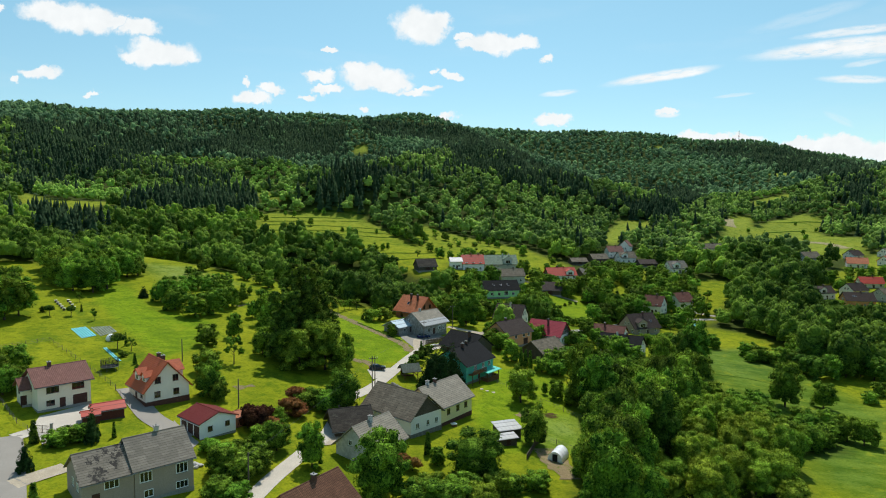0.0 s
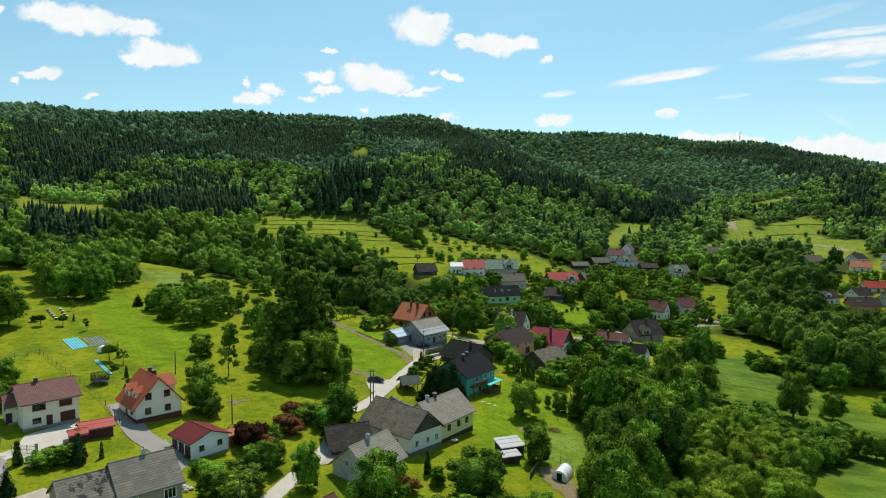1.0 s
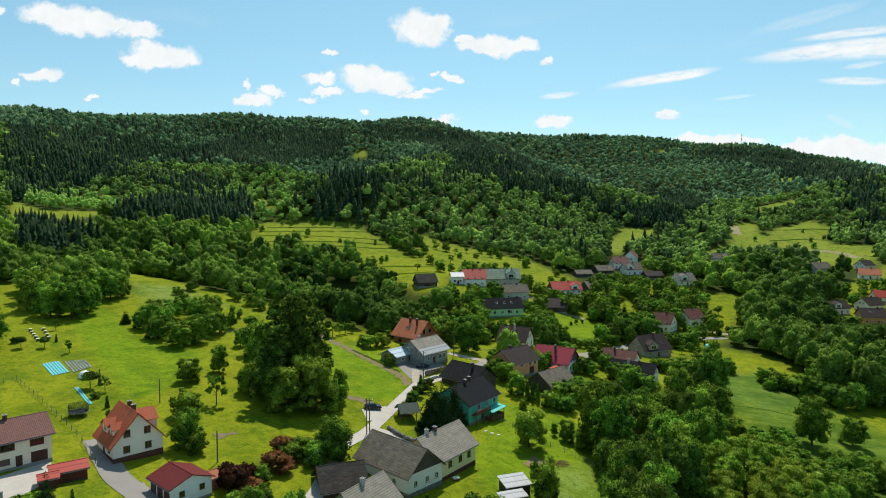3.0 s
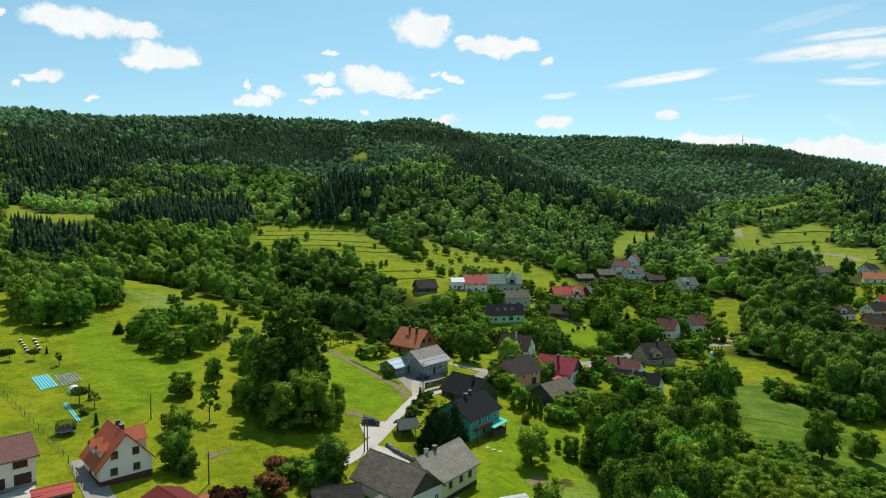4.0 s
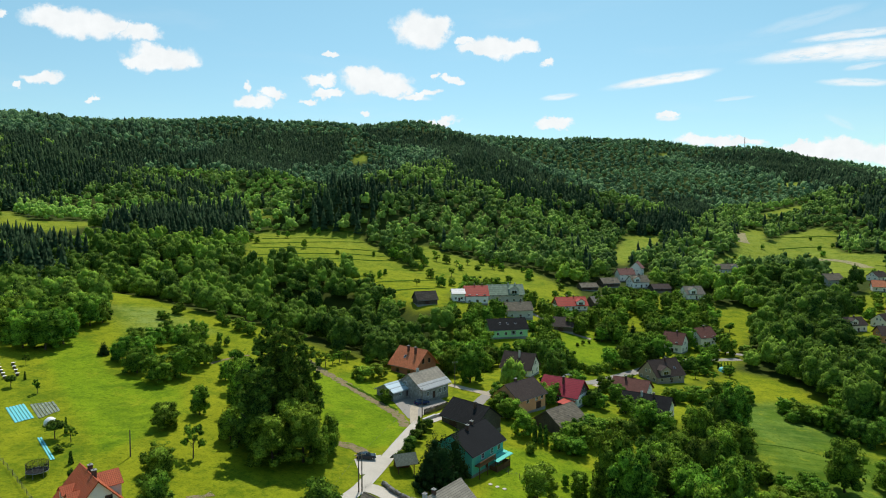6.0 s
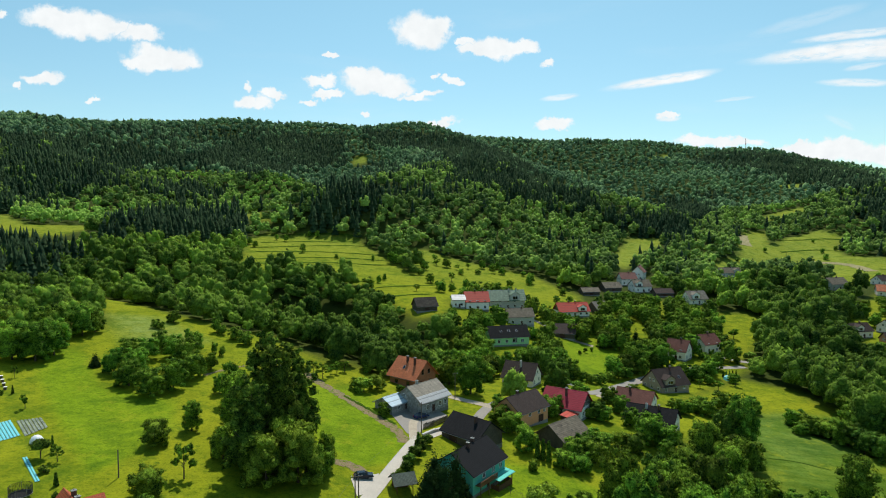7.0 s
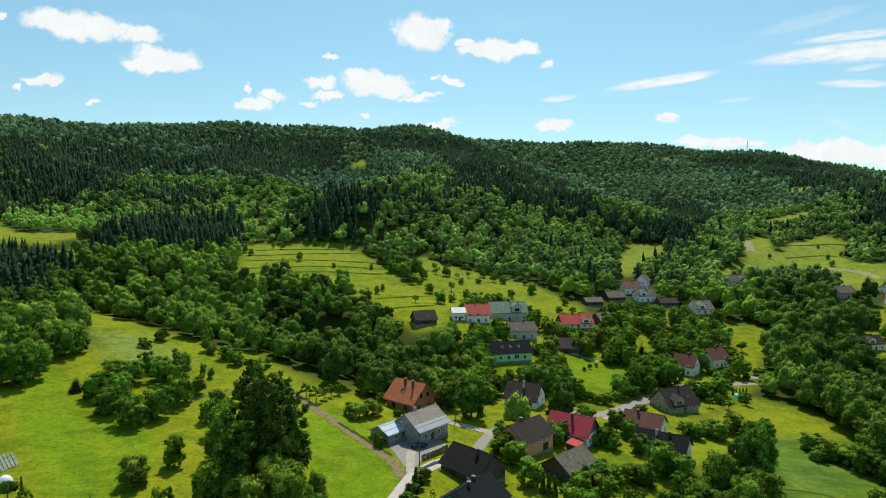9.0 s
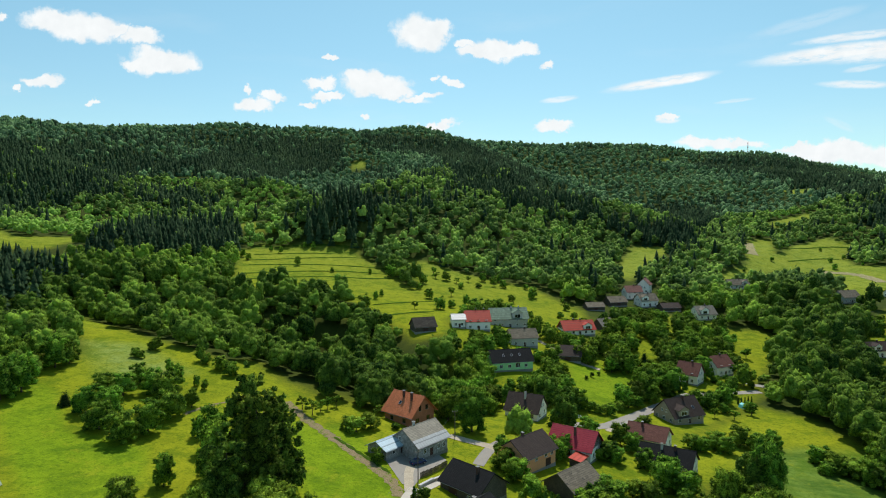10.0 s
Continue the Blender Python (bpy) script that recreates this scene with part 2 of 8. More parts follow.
def ground_material():
    m, n, bsdf = material("meadow_grass")
    pos = world_place(n)

    def attr(name):
        node = n.add("ShaderNodeAttribute")
        node.attribute_name = name
        return node.outputs["Fac"]

    fine, mid, broad = n.noise(pos, 2.2, 6.0, 0.7).outputs["Fac"], n.noise(pos, 0.22, 5.0, 0.62).outputs["Fac"], n.noise(pos, 0.03, 4.0).outputs["Fac"]
    c = n.mix(n.span(mid, 0.3, 0.7), GRASS_DARK, GRASS_LIGHT)
    c = n.mix(n.span(broad, 0.35, 0.65, 0.0, 0.55), c, GRASS_YELLOW)
    c = n.mix(n.math("MULTIPLY", attr("lush"), 0.5), c, n.mix(n.span(mid, 0.3, 0.7), GRASS_LUSH, scaled(GRASS_LUSH, 1.25)))
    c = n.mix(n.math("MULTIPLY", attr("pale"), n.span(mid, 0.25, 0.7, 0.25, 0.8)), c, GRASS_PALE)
    c = n.mix(n.math("MULTIPLY", attr("damp"), n.span(mid, 0.2, 0.7, 0.6, 0.95)), c, n.mix(n.span(n.noise(n.vec("MULTIPLY", pos, (0.5, 1.6, 1.0)), 0.11, 6.0, 0.7).outputs["Fac"], 0.36, 0.64), (0.040, 0.100, 0.010), (0.135, 0.215, 0.030)))
    bare = n.noise(n.vec("ADD", pos, (31, 7, 0)), 0.09, 6.0, 0.7).outputs["Fac"]
    c = n.mix(n.span(bare, 0.70, 0.76, 0.0, 0.7), c, (0.24, 0.2, 0.1))
    weeds = n.noise(n.vec("ADD", pos, (3, 55, 0)), 0.10, 7.0, 0.75).outputs["Fac"]
    c = n.mix(n.span(weeds, 0.50, 0.62, 0.0, 0.55), c, (0.072, 0.140, 0.008))
    straw = n.noise(n.vec("ADD", pos, (71, 13, 0)), 0.16, 6.0, 0.72).outputs["Fac"]
    c = n.mix(n.span(straw, 0.54, 0.68, 0.0, 0.5), c, (0.30, 0.315, 0.018))
    tuft = n.noise(pos, 0.75, 5.0, 0.7).outputs["Fac"]
    c = n.mix(n.span(tuft, 0.48, 0.70, 0.0, 0.62), c, (0.050, 0.112, 0.006))
    c = n.mix(n.span(fine, 0.4, 0.75, 0.0, 0.45), c, (0.03, 0.065, 0.006))
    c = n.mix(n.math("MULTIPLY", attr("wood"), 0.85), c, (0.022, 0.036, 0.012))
    n.link(c, bsdf.inputs["Base Color"])
    bsdf.inputs["Roughness"].default_value, bsdf.inputs["Specular IOR Level"].default_value = 0.95, 0.03
    bump(n, bsdf, n.math("ADD", fine, n.math("MULTIPLY", mid, 2.0)), 0.7, 0.25)
    return m


def track_material():
    """Trodden earth with ruts and grass growing through."""
    m, n, bsdf = material("trodden_earth_and_grass")
    pos = world_place(n)
    clump, fine = n.noise(pos, 0.8, 6.0, 0.7).outputs["Fac"], n.noise(pos, 5.0, 5.0).outputs["Fac"]
    c = n.mix(n.span(fine, 0.3, 0.7), (0.165, 0.125, 0.066), (0.30, 0.235, 0.135))
    c = n.mix(n.span(clump, 0.52, 0.62), c, n.mix(fine, (0.06, 0.115, 0.010), (0.14, 0.20, 0.012)))
    n.link(c, bsdf.inputs["Base Color"])
    bsdf.inputs["Roughness"].default_value, bsdf.inputs["Specular IOR Level"].default_value = 0.95, 0.03
    bump(n, bsdf, n.math("ADD", clump, fine), 0.8, 0.15)
    return m


GRASS_DARK, GRASS_LIGHT, GRASS_YELLOW = (0.138, 0.182, 0.008), (0.250, 0.284, 0.012), (0.316, 0.320, 0.015)
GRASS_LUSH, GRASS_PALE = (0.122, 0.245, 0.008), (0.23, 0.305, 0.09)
MAT = {
    "ground": ground_material(),
    "leaf": foliage("broad_leaves", (0.016, 0.047, 0.008), (0.372, 0.568, 0.056), 0.18),
    "leaf_pale": foliage("willow_leaves", (0.066, 0.120, 0.012), (0.46, 0.60, 0.070), 0.24),
    "leaf_dark": foliage("tall_tree_leaves", (0.011, 0.032, 0.008), (0.228, 0.345, 0.040), 0.14),
    "needles": foliage("spruce_needles", (0.012, 0.032, 0.011), (0.066, 0.122, 0.032), 0.10),
    "leaf_purple": foliage("purple_leaves", (0.026, 0.010, 0.010), (0.14, 0.052, 0.036), 0.2),
    "leaf_red": foliage("russet_leaves", (0.15, 0.070, 0.028), (0.46, 0.205, 0.080), 0.25),
    "wood_leaf": foliage("woodland_leaves", (0.013, 0.040, 0.009), (0.305, 0.480, 0.056), 0.15, "stuff"),
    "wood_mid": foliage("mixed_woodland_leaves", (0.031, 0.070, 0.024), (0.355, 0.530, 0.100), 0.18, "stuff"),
    "wood_young": foliage("young_woodland_leaves", (0.090, 0.170, 0.032), (0.410, 0.640, 0.115), 0.20, "stuff"),
    # far woods: distance haze put into the leaf colour, bluer than nearer leaves
    "wood_hazed": foliage("hazed_upper_woodland_leaves", (0.046, 0.096, 0.054), (0.225, 0.365, 0.145), 0.08, "stuff"),
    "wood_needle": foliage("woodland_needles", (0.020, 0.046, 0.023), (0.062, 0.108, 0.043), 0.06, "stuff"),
    "bark": plain("bark", (0.09, 0.065, 0.045), 0.9, grain=12, bumpy=0.7),
    "asphalt": plain("worn_asphalt", (0.29, 0.265, 0.23), 0.9, vary=0.14, grain=9, coarse=0.25),
    "concrete": plain("pale_concrete", (0.52, 0.47, 0.395), 0.9, vary=0.14, grain=5, coarse=0.3),
    "gravel": plain("pale_gravel", (0.45, 0.38, 0.28), 0.95, vary=0.25, grain=7, coarse=0.4),
    "track": track_material(),
    "seedlings": plain("seedling_rows", (0.26, 0.30, 0.22), 0.9, vary=0.55, grain=2.5, coarse=0.8),
    "soil": plain("bare_soil", (0.31, 0.27, 0.12), 0.95, vary=0.4, grain=3, coarse=0.35, bumpy=0.8, dist=0.1),
    "drytwig": plain("dry_twigs", (0.27, 0.155, 0.075), 0.95, vary=0.4, grain=8, coarse=1.2),
    "bank": plain("rough_bank_grass", (0.062, 0.115, 0.014), 1.0, vary=0.4, grain=3, coarse=0.3, bumpy=0.8, dist=0.2, gloss=0.0),
    "coolwhite": plain("bright_white_render", (0.92, 0.88, 0.88), 0.85, vary=0.05, coarse=0.4),
    "white": plain("white_render", (0.90, 0.85, 0.79), 0.85, vary=0.06, coarse=0.4),
    "pinkish": plain("pale_cream_render", (0.86, 0.74, 0.66), 0.85, vary=0.06, coarse=0.4),
    "cream": plain("cream_render", (0.92, 0.77, 0.40), 0.85, vary=0.08, coarse=0.4),
    "yellowish": plain("pale_yellow_render", (0.82, 0.73, 0.58), 0.85, vary=0.06),
    "greywall": plain("grey_render", (0.35, 0.285, 0.245), 0.9, vary=0.12, coarse=0.5),
    "oldplaster": plain("old_grey_plaster", (0.37, 0.355, 0.33), 0.9, vary=0.4, grain=1.6, coarse=0.5, bumpy=0.6),
    "greypale": plain("pale_grey_render", (0.50, 0.49, 0.47), 0.9, vary=0.15, coarse=0.5),
    "tealwall": plain("teal_render", (0.11, 0.50, 0.39), 0.85, vary=0.1),
    "greenwall": plain("mint_render", (0.42, 0.76, 0.38), 0.85, vary=0.06),
    "orangewall": plain("orange_render", (0.76, 0.37, 0.18), 0.85, vary=0.1),
    "brickwall": plain("red_brickwork", (0.42, 0.165, 0.09), 0.9, vary=0.25, grain=8),
    "stainedwhite": plain("stained_white_plaster", (0.60, 0.58, 0.56), 0.9, vary=0.28, grain=1.4, coarse=0.5, bumpy=0.5),
    "bluewhite": plain("bluish_white_render", (0.86, 0.84, 0.87), 0.85, vary=0.06),
    "wood": plain("weathered_boards", (0.11, 0.085, 0.065), 0.9, vary=0.35, grain=5, bumpy=0.6),
    "woodred": plain("dark_red_boards", (0.13, 0.035, 0.025), 0.8, vary=0.25, grain=5),
    "woodwarm": plain("brown_timber", (0.17, 0.075, 0.035), 0.7, vary=0.25, grain=5),
    "plinth": plain("brown_plinth_stone", (0.13, 0.05, 0.035), 0.85, vary=0.3, grain=4, coarse=2.0),
    "plinthgrey": plain("grey_plinth", (0.30, 0.29, 0.27), 0.9, vary=0.2),
    "tanwall": plain("tan_render", (0.38, 0.31, 0.25), 0.85, vary=0.15, coarse=0.5),
    "stone": plain("field_stone", (0.24, 0.225, 0.20), 0.9, vary=0.35, grain=2.5, bumpy=0.9, dist=0.1),
    "r_orange": roofing("orange_roof_tiles", (0.47, 0.105, 0.04), 0.36, 0.3, 0.6, 0.2),
    "r_orange2": roofing("terracotta_roof_tiles", (0.52, 0.16, 0.065), 0.36, 0.3, 0.6, 0.25),
    "r_maroon": roofing("maroon_sheet_roof", (0.175, 0.032, 0.028), 0.35, 0.25, 0.5, 0.12),
    "r_brown": roofing("faded_red_brown_roof_tiles", (0.24, 0.115, 0.095), 0.34, 0.3, 0.7, 0.2),
    "r_russet": roofing("russet_roof_tiles", (0.175, 0.075, 0.058), 0.34, 0.3, 0.7, 0.2),
    "r_ochre": roofing("brown_clay_roof_tiles", (0.17, 0.085, 0.055), 0.36, 0.28, 0.8, 0.35),
    "r_grey": roofing("grey_fibre_cement_roof", (0.245, 0.215, 0.175), 0.42, 0.0, 0.9, 0.3, (0.075, 0.07, 0.06), 0.0, 0.66),
    "r_greypale": roofing("pale_grey_fibre_cement_roof", (0.350, 0.305, 0.240), 0.42, 0.0, 0.9, 0.26, (0.12, 0.11, 0.09), 0.0, 0.68),
    "r_greymoss": roofing("mossy_grey_fibre_cement_roof", (0.235, 0.205, 0.165), 0.42, 0.0, 0.9, 0.32, (0.055, 0.05, 0.045), 0.0, 0.52),
    "r_greydark": roofing("old_dark_grey_roof", (0.205, 0.172, 0.128), 0.5, 0.0, 0.9, 0.38, (0.06, 0.058, 0.05), 0.0, 0.6),
    "r_black": roofing("black_sheet_roof", (0.020, 0.020, 0.021), 0.36, 0.0, 0.8, 0.15),
    "r_dark": roofing("dark_brown_roof_tiles", (0.066, 0.047, 0.040), 0.36, 0.3, 0.65, 0.2),
    "r_red": roofing("bright_red_sheet_roof", (0.46, 0.055, 0.032), 1.2, 0.0, 0.5, 0.1),
    "r_crimson": roofing("crimson_sheet_roof", (0.36, 0.030, 0.050), 0.6, 0.0, 0.6, 0.12),
    "r_green": roofing("grey_green_sheet_roof", (0.17, 0.25, 0.17), 1.4, 0.9, 0.6, 0.4),
    "r_tin": roofing("galvanised_sheet_roof", (0.44, 0.44, 0.43), 1.6, 0.9, 0.5, 0.12),
    "r_blue": roofing("pale_blue_sheet_roof", (0.50, 0.62, 0.68), 1.8, 0.6, 0.45, 0.10),
    "r_aqua": roofing("turquoise_sheet_roof", (0.08, 0.55, 0.45), 1.2, 0.5, 0.5, 0.12),
    "r_shingle": roofing("green_grey_shingles", (0.13, 0.15, 0.12), 0.3, 0.3, 0.9, 0.3),
    "r_thatch": roofing("old_dark_shingles", (0.082, 0.070, 0.058), 0.3, 0.0, 0.95, 0.4, (0.11, 0.10, 0.08), 0.0, 0.6),
    "frame": plain("white_window_frame", (0.82, 0.82, 0.80), 0.5, vary=0.03),
    "framebrown": plain("brown_window_frame", (0.10, 0.045, 0.025), 0.5, vary=0.1),
    "brown_door": plain("dark_brown_door", (0.07, 0.028, 0.022), 0.6, vary=0.15),
    "chimney": plain("dark_brick_chimney", (0.13, 0.065, 0.05), 0.9, vary=0.3, grain=7),
    "chimneypale": plain("rendered_chimney", (0.55, 0.53, 0.5), 0.9, vary=0.2),
    "metal": plain("grey_painted_metal", (0.33, 0.33, 0.33), 0.5, 0.6, vary=0.15),
    "pole": plain("weathered_pole", (0.16, 0.13, 0.10), 0.9, vary=0.25, grain=9),
    "wire": plain("dull_wire", (0.12, 0.12, 0.11), 0.6, 0.4, vary=0.1),
    "polythene": plain("white_polythene", (0.82, 0.84, 0.84), 0.35, vary=0.05, coarse=2.0),
    "cyan": plain("turquoise_sheeting", (0.16, 0.58, 0.62), 0.5, vary=0.12, grain=2.0),
    "netting": plain("black_netting", (0.012, 0.013, 0.013), 0.8, vary=0.2),
    "carpaint": plain("dark_car_paint", (0.012, 0.02, 0.03), 0.18, vary=0.05),
    "carblue": plain("blue_car_paint", (0.012, 0.03, 0.10), 0.18, vary=0.05),
    "rubber": plain("tyre_rubber", (0.02, 0.02, 0.02), 0.8, vary=0.1),
}


def glass_material():
    m, n, bsdf = material("window_glass")
    bsdf.inputs["Base Color"].default_value = (0.012, 0.015, 0.018, 1)
    bsdf.inputs["Roughness"].default_value = 0.06
    bsdf.inputs["Specular IOR Level"].default_value = 0.6
    return m


MAT["glass"] = glass_material()

# ---- ground ----
# ground heights: rows of distance ahead, columns across the valley
NEAR_Y = (-400, 60, 125, 165, 210, 270, 330, 420, 510, 650, 900)
NEAR_U = (-1.2, -0.8, -0.4, 0.0, 0.4, 0.8, 1.2)
NEAR_Z = (
    (22, 20, 17, 12, 8, 5, 5), (22, 20, 17, 13, 10, 6, 4), (30, 25, 20.5, 14.5, 10, 6, 5), (34, 29.5, 24, 17, 8.5, 3, 5),
    (38, 35, 27, 19.5, 10, 3, 6), (46, 42, 34, 22, 8.5, 6, 10), (55, 48, 38, 29, 10, 8, 15), (68, 58, 46, 33, 19, 14, 24),
    (80, 68, 58, 43, 28, 24, 33), (92, 84, 72, 55, 42, 47, 50), (140, 122, 110, 95, 80, 100, 105))
FAR_Y = (520, 580, 640, 700, 780, 880, 1000, 1150, 1300, 1450, 1600, 1800, 2400)
FAR_U = (-1.2, -0.9, -0.7, -0.5, -0.35, -0.2, -0.05, 0.1, 0.25, 0.4, 0.55, 0.7, 0.85, 1.2)
FOOT_Z = (
    (81, 72, 67, 62, 58, 53, 46, 40, 34, 29, 26, 25, 26, 34),
    (96, 74, 67, 74, 78, 91, 72, 55, 38, 34, 31, 24, 28, 33),
    (117, 84, 66, 61, 70, 78, 88, 73, 42, 45, 45, 34, 37, 37),
    (141, 108, 87, 63, 69, 99, 108, 76, 60, 53, 51, 48, 39, 50),
    (173, 138, 118, 83, 76, 96, 113, 101, 96, 81, 63, 52, 72, 83),
    (204, 169, 137, 118, 118, 93, 134, 140, 84, 68, 69, 85, 101, 110),
    (225, 196, 187, 161, 139, 111, 158, 157, 85, 59, 93, 110, 118, 121))
HIGH_Z = (
    (235, 241, 230, 198, 180, 151, 174, 166, 134, 105, 135, 145, 140, 114),
    (224, 249, 250, 252, 236, 215, 208, 190, 165, 149, 161, 168, 154, 96),
    (218, 229, 248, 261, 272, 262, 265, 231, 215, 200, 191, 195, 168, 78),
    (200, 219, 235, 249, 256, 261, 283, 252, 244, 254, 227, 224, 196, 92),
    (172, 190, 205, 220, 234, 248, 258, 227, 223, 236, 214, 213, 188, 100),
    (90, 90, 90, 90, 90, 90, 90, 90, 90, 90, 90, 90, 89, 90))
FAR_Z = FOOT_Z + HIGH_Z

# hollows between the spurs: a line, its depth and half width
HOLLOWS = ((-190, 350, -60, 320, 11, 32), (-60, 320, -8, 278, 11, 28), (-330, 395, -230, 415, 10, 40))


def spline(grid_y, grid_u, grid_z, y, u):
    """Smooth surface over a coarse table (Catmull-Rom both ways)."""
    gy, gu, gz = np.array(grid_y, float), np.array(grid_u, float), np.array(grid_z, float)
    slope_y = np.gradient(gz, gy, axis=0)
    slope_u = np.gradient(gz, gu, axis=1)
    cross = np.gradient(slope_u, gy, axis=0)
    y, u = np.clip(y, gy[0], gy[-1]), np.clip(u, gu[0], gu[-1])
    i = np.clip(np.searchsorted(gy, y, side="right") - 1, 0, len(gy) - 2)
    j = np.clip(np.searchsorted(gu, u, side="right") - 1, 0, len(gu) - 2)
    hy, hu = gy[i + 1] - gy[i], gu[j + 1] - gu[j]
    s, t = (y - gy[i]) / hy, (u - gu[j]) / hu

    def basis(v):
        return 2 * v**3 - 3 * v**2 + 1, v**3 - 2 * v**2 + v, -2 * v**3 + 3 * v**2, v**3 - v**2

    a0, b0, a1, b1 = basis(s)
    c0, d0, c1, d1 = basis(t)

    def along(val, der, jj):
        return a0 * val[i, jj] + b0 * hy * der[i, jj] + a1 * val[i + 1, jj] + b1 * hy * der[i + 1, jj]

    return (c0 * along(gz, slope_y, j) + c1 * along(gz, slope_y, j + 1)
            + hu * (d0 * along(slope_u, cross, j) + d1 * along(slope_u, cross, j + 1)))


def ground_z(x, y):
    """Height of the ground at x, y (arrays or numbers)."""
    x, y = np.asarray(x, float), np.asarray(y, float)
    u = x / (0.7 * (np.maximum(y, 20) + 40))
    near = spline(NEAR_Y, NEAR_U, NEAR_Z, y, u)
    far = spline(FAR_Y, FAR_U, FAR_Z, y, u)
    k = np.clip((y - 500) / 60, 0, 1)
    k = k * k * (3 - 2 * k)
    z = near * (1 - k) + far * k
    wild = np.clip((y - 350) / 500, 0, 1)
    z = z + wild * (5 * np.sin(x / 71 + 1.3) * np.sin(y / 93 + 0.4) + 3 * np.sin(x / 37 + y / 53))
    for ax, ay, bx, by, depth, wide in HOLLOWS:
        k = np.clip(((x - ax) * (bx - ax) + (y - ay) * (by - ay)) / ((bx - ax) ** 2 + (by - ay) ** 2), 0, 1)
        z = z - depth * np.exp(-((x - ax - k * (bx - ax)) ** 2 + (y - ay - k * (by - ay)) ** 2) / wide**2)
    return z


def inside(points, x, y, soft=0.0):
    """How far inside a polygon the places are: 1 inside, 0 outside, with a soft edge of that many metres."""
    pts = np.array(points, float)
    odd, gap = np.zeros(np.shape(x), bool), np.full(np.shape(x), 1e9)
    for (ax, ay), (bx, by) in zip(pts, np.roll(pts, -1, 0)):
        if ay != by:
            odd ^= ((ay > y) != (by > y)) & (x < (bx - ax) * (y - ay) / (by - ay) + ax)
        k = np.clip(((x - ax) * (bx - ax) + (y - ay) * (by - ay)) / max((bx - ax) ** 2 + (by - ay) ** 2, 1e-6), 0, 1)
        gap = np.minimum(gap, np.hypot(x - ax - k * (bx - ax), y - ay - k * (by - ay)))
    signed = np.where(odd, gap, -gap)
    return (signed > 0).astype(float) if soft == 0 else np.clip(0.5 + signed / (2 * soft), 0, 1)


# open land among the woods
OPEN = {}
OPEN["meadow"] = [(-86, 166), (-117, 211), (-112, 216), (-128, 242), (-116, 248), (-129, 268), (-187, 342), (-169, 340), (-128, 295), (-112, 282), (-93, 272), (-74, 260), (-67, 269), (-52, 250), (-39, 239), (-32, 237), (-23, 239), (-16, 228), (-4, 225), (-7, 184)]
OPEN["meadow_left"] = [(-105, 139), (-184, 244), (-159, 249), (-137, 218), (-111, 213), (-117, 244), (-126, 265), (-108, 250), (-100, 210), (-66, 151)]
OPEN["terraces"] = [(-113, 386), (-143.7, 514.0), (-105.4, 532.0), (-68.1, 530.0), (-40, 478), (-15, 426), (-5, 357), (-26, 345), (-49, 382), (-79, 397)]
OPEN["terraces_left"] = [(-115, 380), (-148, 501), (-136.6, 532.0), (-96, 386)]
OPEN["terrace_foot"] = [(-64, 365), (-40, 358), (-22, 340), (-11, 324), (4, 331), (3, 392), (-8, 412), (-43, 377)]
OPEN["mid_slope"] = [(-15, 360), (-20, 440), (-5, 500), (40, 490), (65, 470), (85, 430), (80, 380), (50, 355), (20, 360)]
OPEN["slope"] = [(-30, 490), (-27.8, 524.0), (-10.8, 530.0), (7, 509), (38, 490), (63, 482), (79, 425), (59, 372), (53, 407), (26, 431), (-5, 420)]
OPEN["green"] = [(55, 314), (82, 315), (78, 293), (69, 266), (44, 260)]
OPEN["right_meadow"] = [(55, 230), (123, 290), (136, 275), (138, 249), (132, 224), (122, 210), (72, 199)]
OPEN["right_lawn"] = [(159, 410), (183, 412), (188, 392), (175, 372), (141, 326), (133, 330), (154, 378)]
OPEN["far_field"] = [(235, 588), (276, 622), (313, 710), (355, 780), (385, 786), (335, 684), (335, 672), (379, 734), (426, 752), (439, 720), (413, 696), (382, 634), (414, 614), (340, 508), (296, 498), (312, 572), (319, 612), (299, 614), (259, 584), (223, 546)]
OPEN["mid_field"] = [(151, 600), (192, 696), (227, 700), (224, 674), (193, 624), (142, 528), (137, 544)]
OPEN["left_field"] = [(-382, 568), (-386, 594), (-327, 516), (-304, 494), (-267, 508), (-257, 498), (-260, 460), (-299, 448)]
OPEN["clearing"] = [(-173, 1234), (-146, 1238), (-140, 1198), (-170, 1196)]
OPEN["clearing_right"] = [(474, 1484), (521, 1530), (527, 1506), (466, 1444)]
OPEN["strip_right"] = [(537, 1060), (590, 1068), (571, 972), (534, 1000)]
OPEN["strip_upper"] = [(401, 840), (464, 876), (501, 882), (486, 856), (430, 826), (403, 822)]
OPEN["clear_mid"] = [(-166, 582), (-152, 572), (-134, 552), (-150, 548), (-174, 566)]
OPEN["village"] = [(2, 332), (25, 415), (50, 363), (74, 368), (119, 430), (167, 438), (161, 394), (132, 306), (86, 254), (52, 227), (38, 241), (19, 228), (-1, 221), (-4, 225), (4, 290)]
OPEN["right_yard"] = [(239, 412), (374.9, 534.0), (229, 312), (208, 332)]

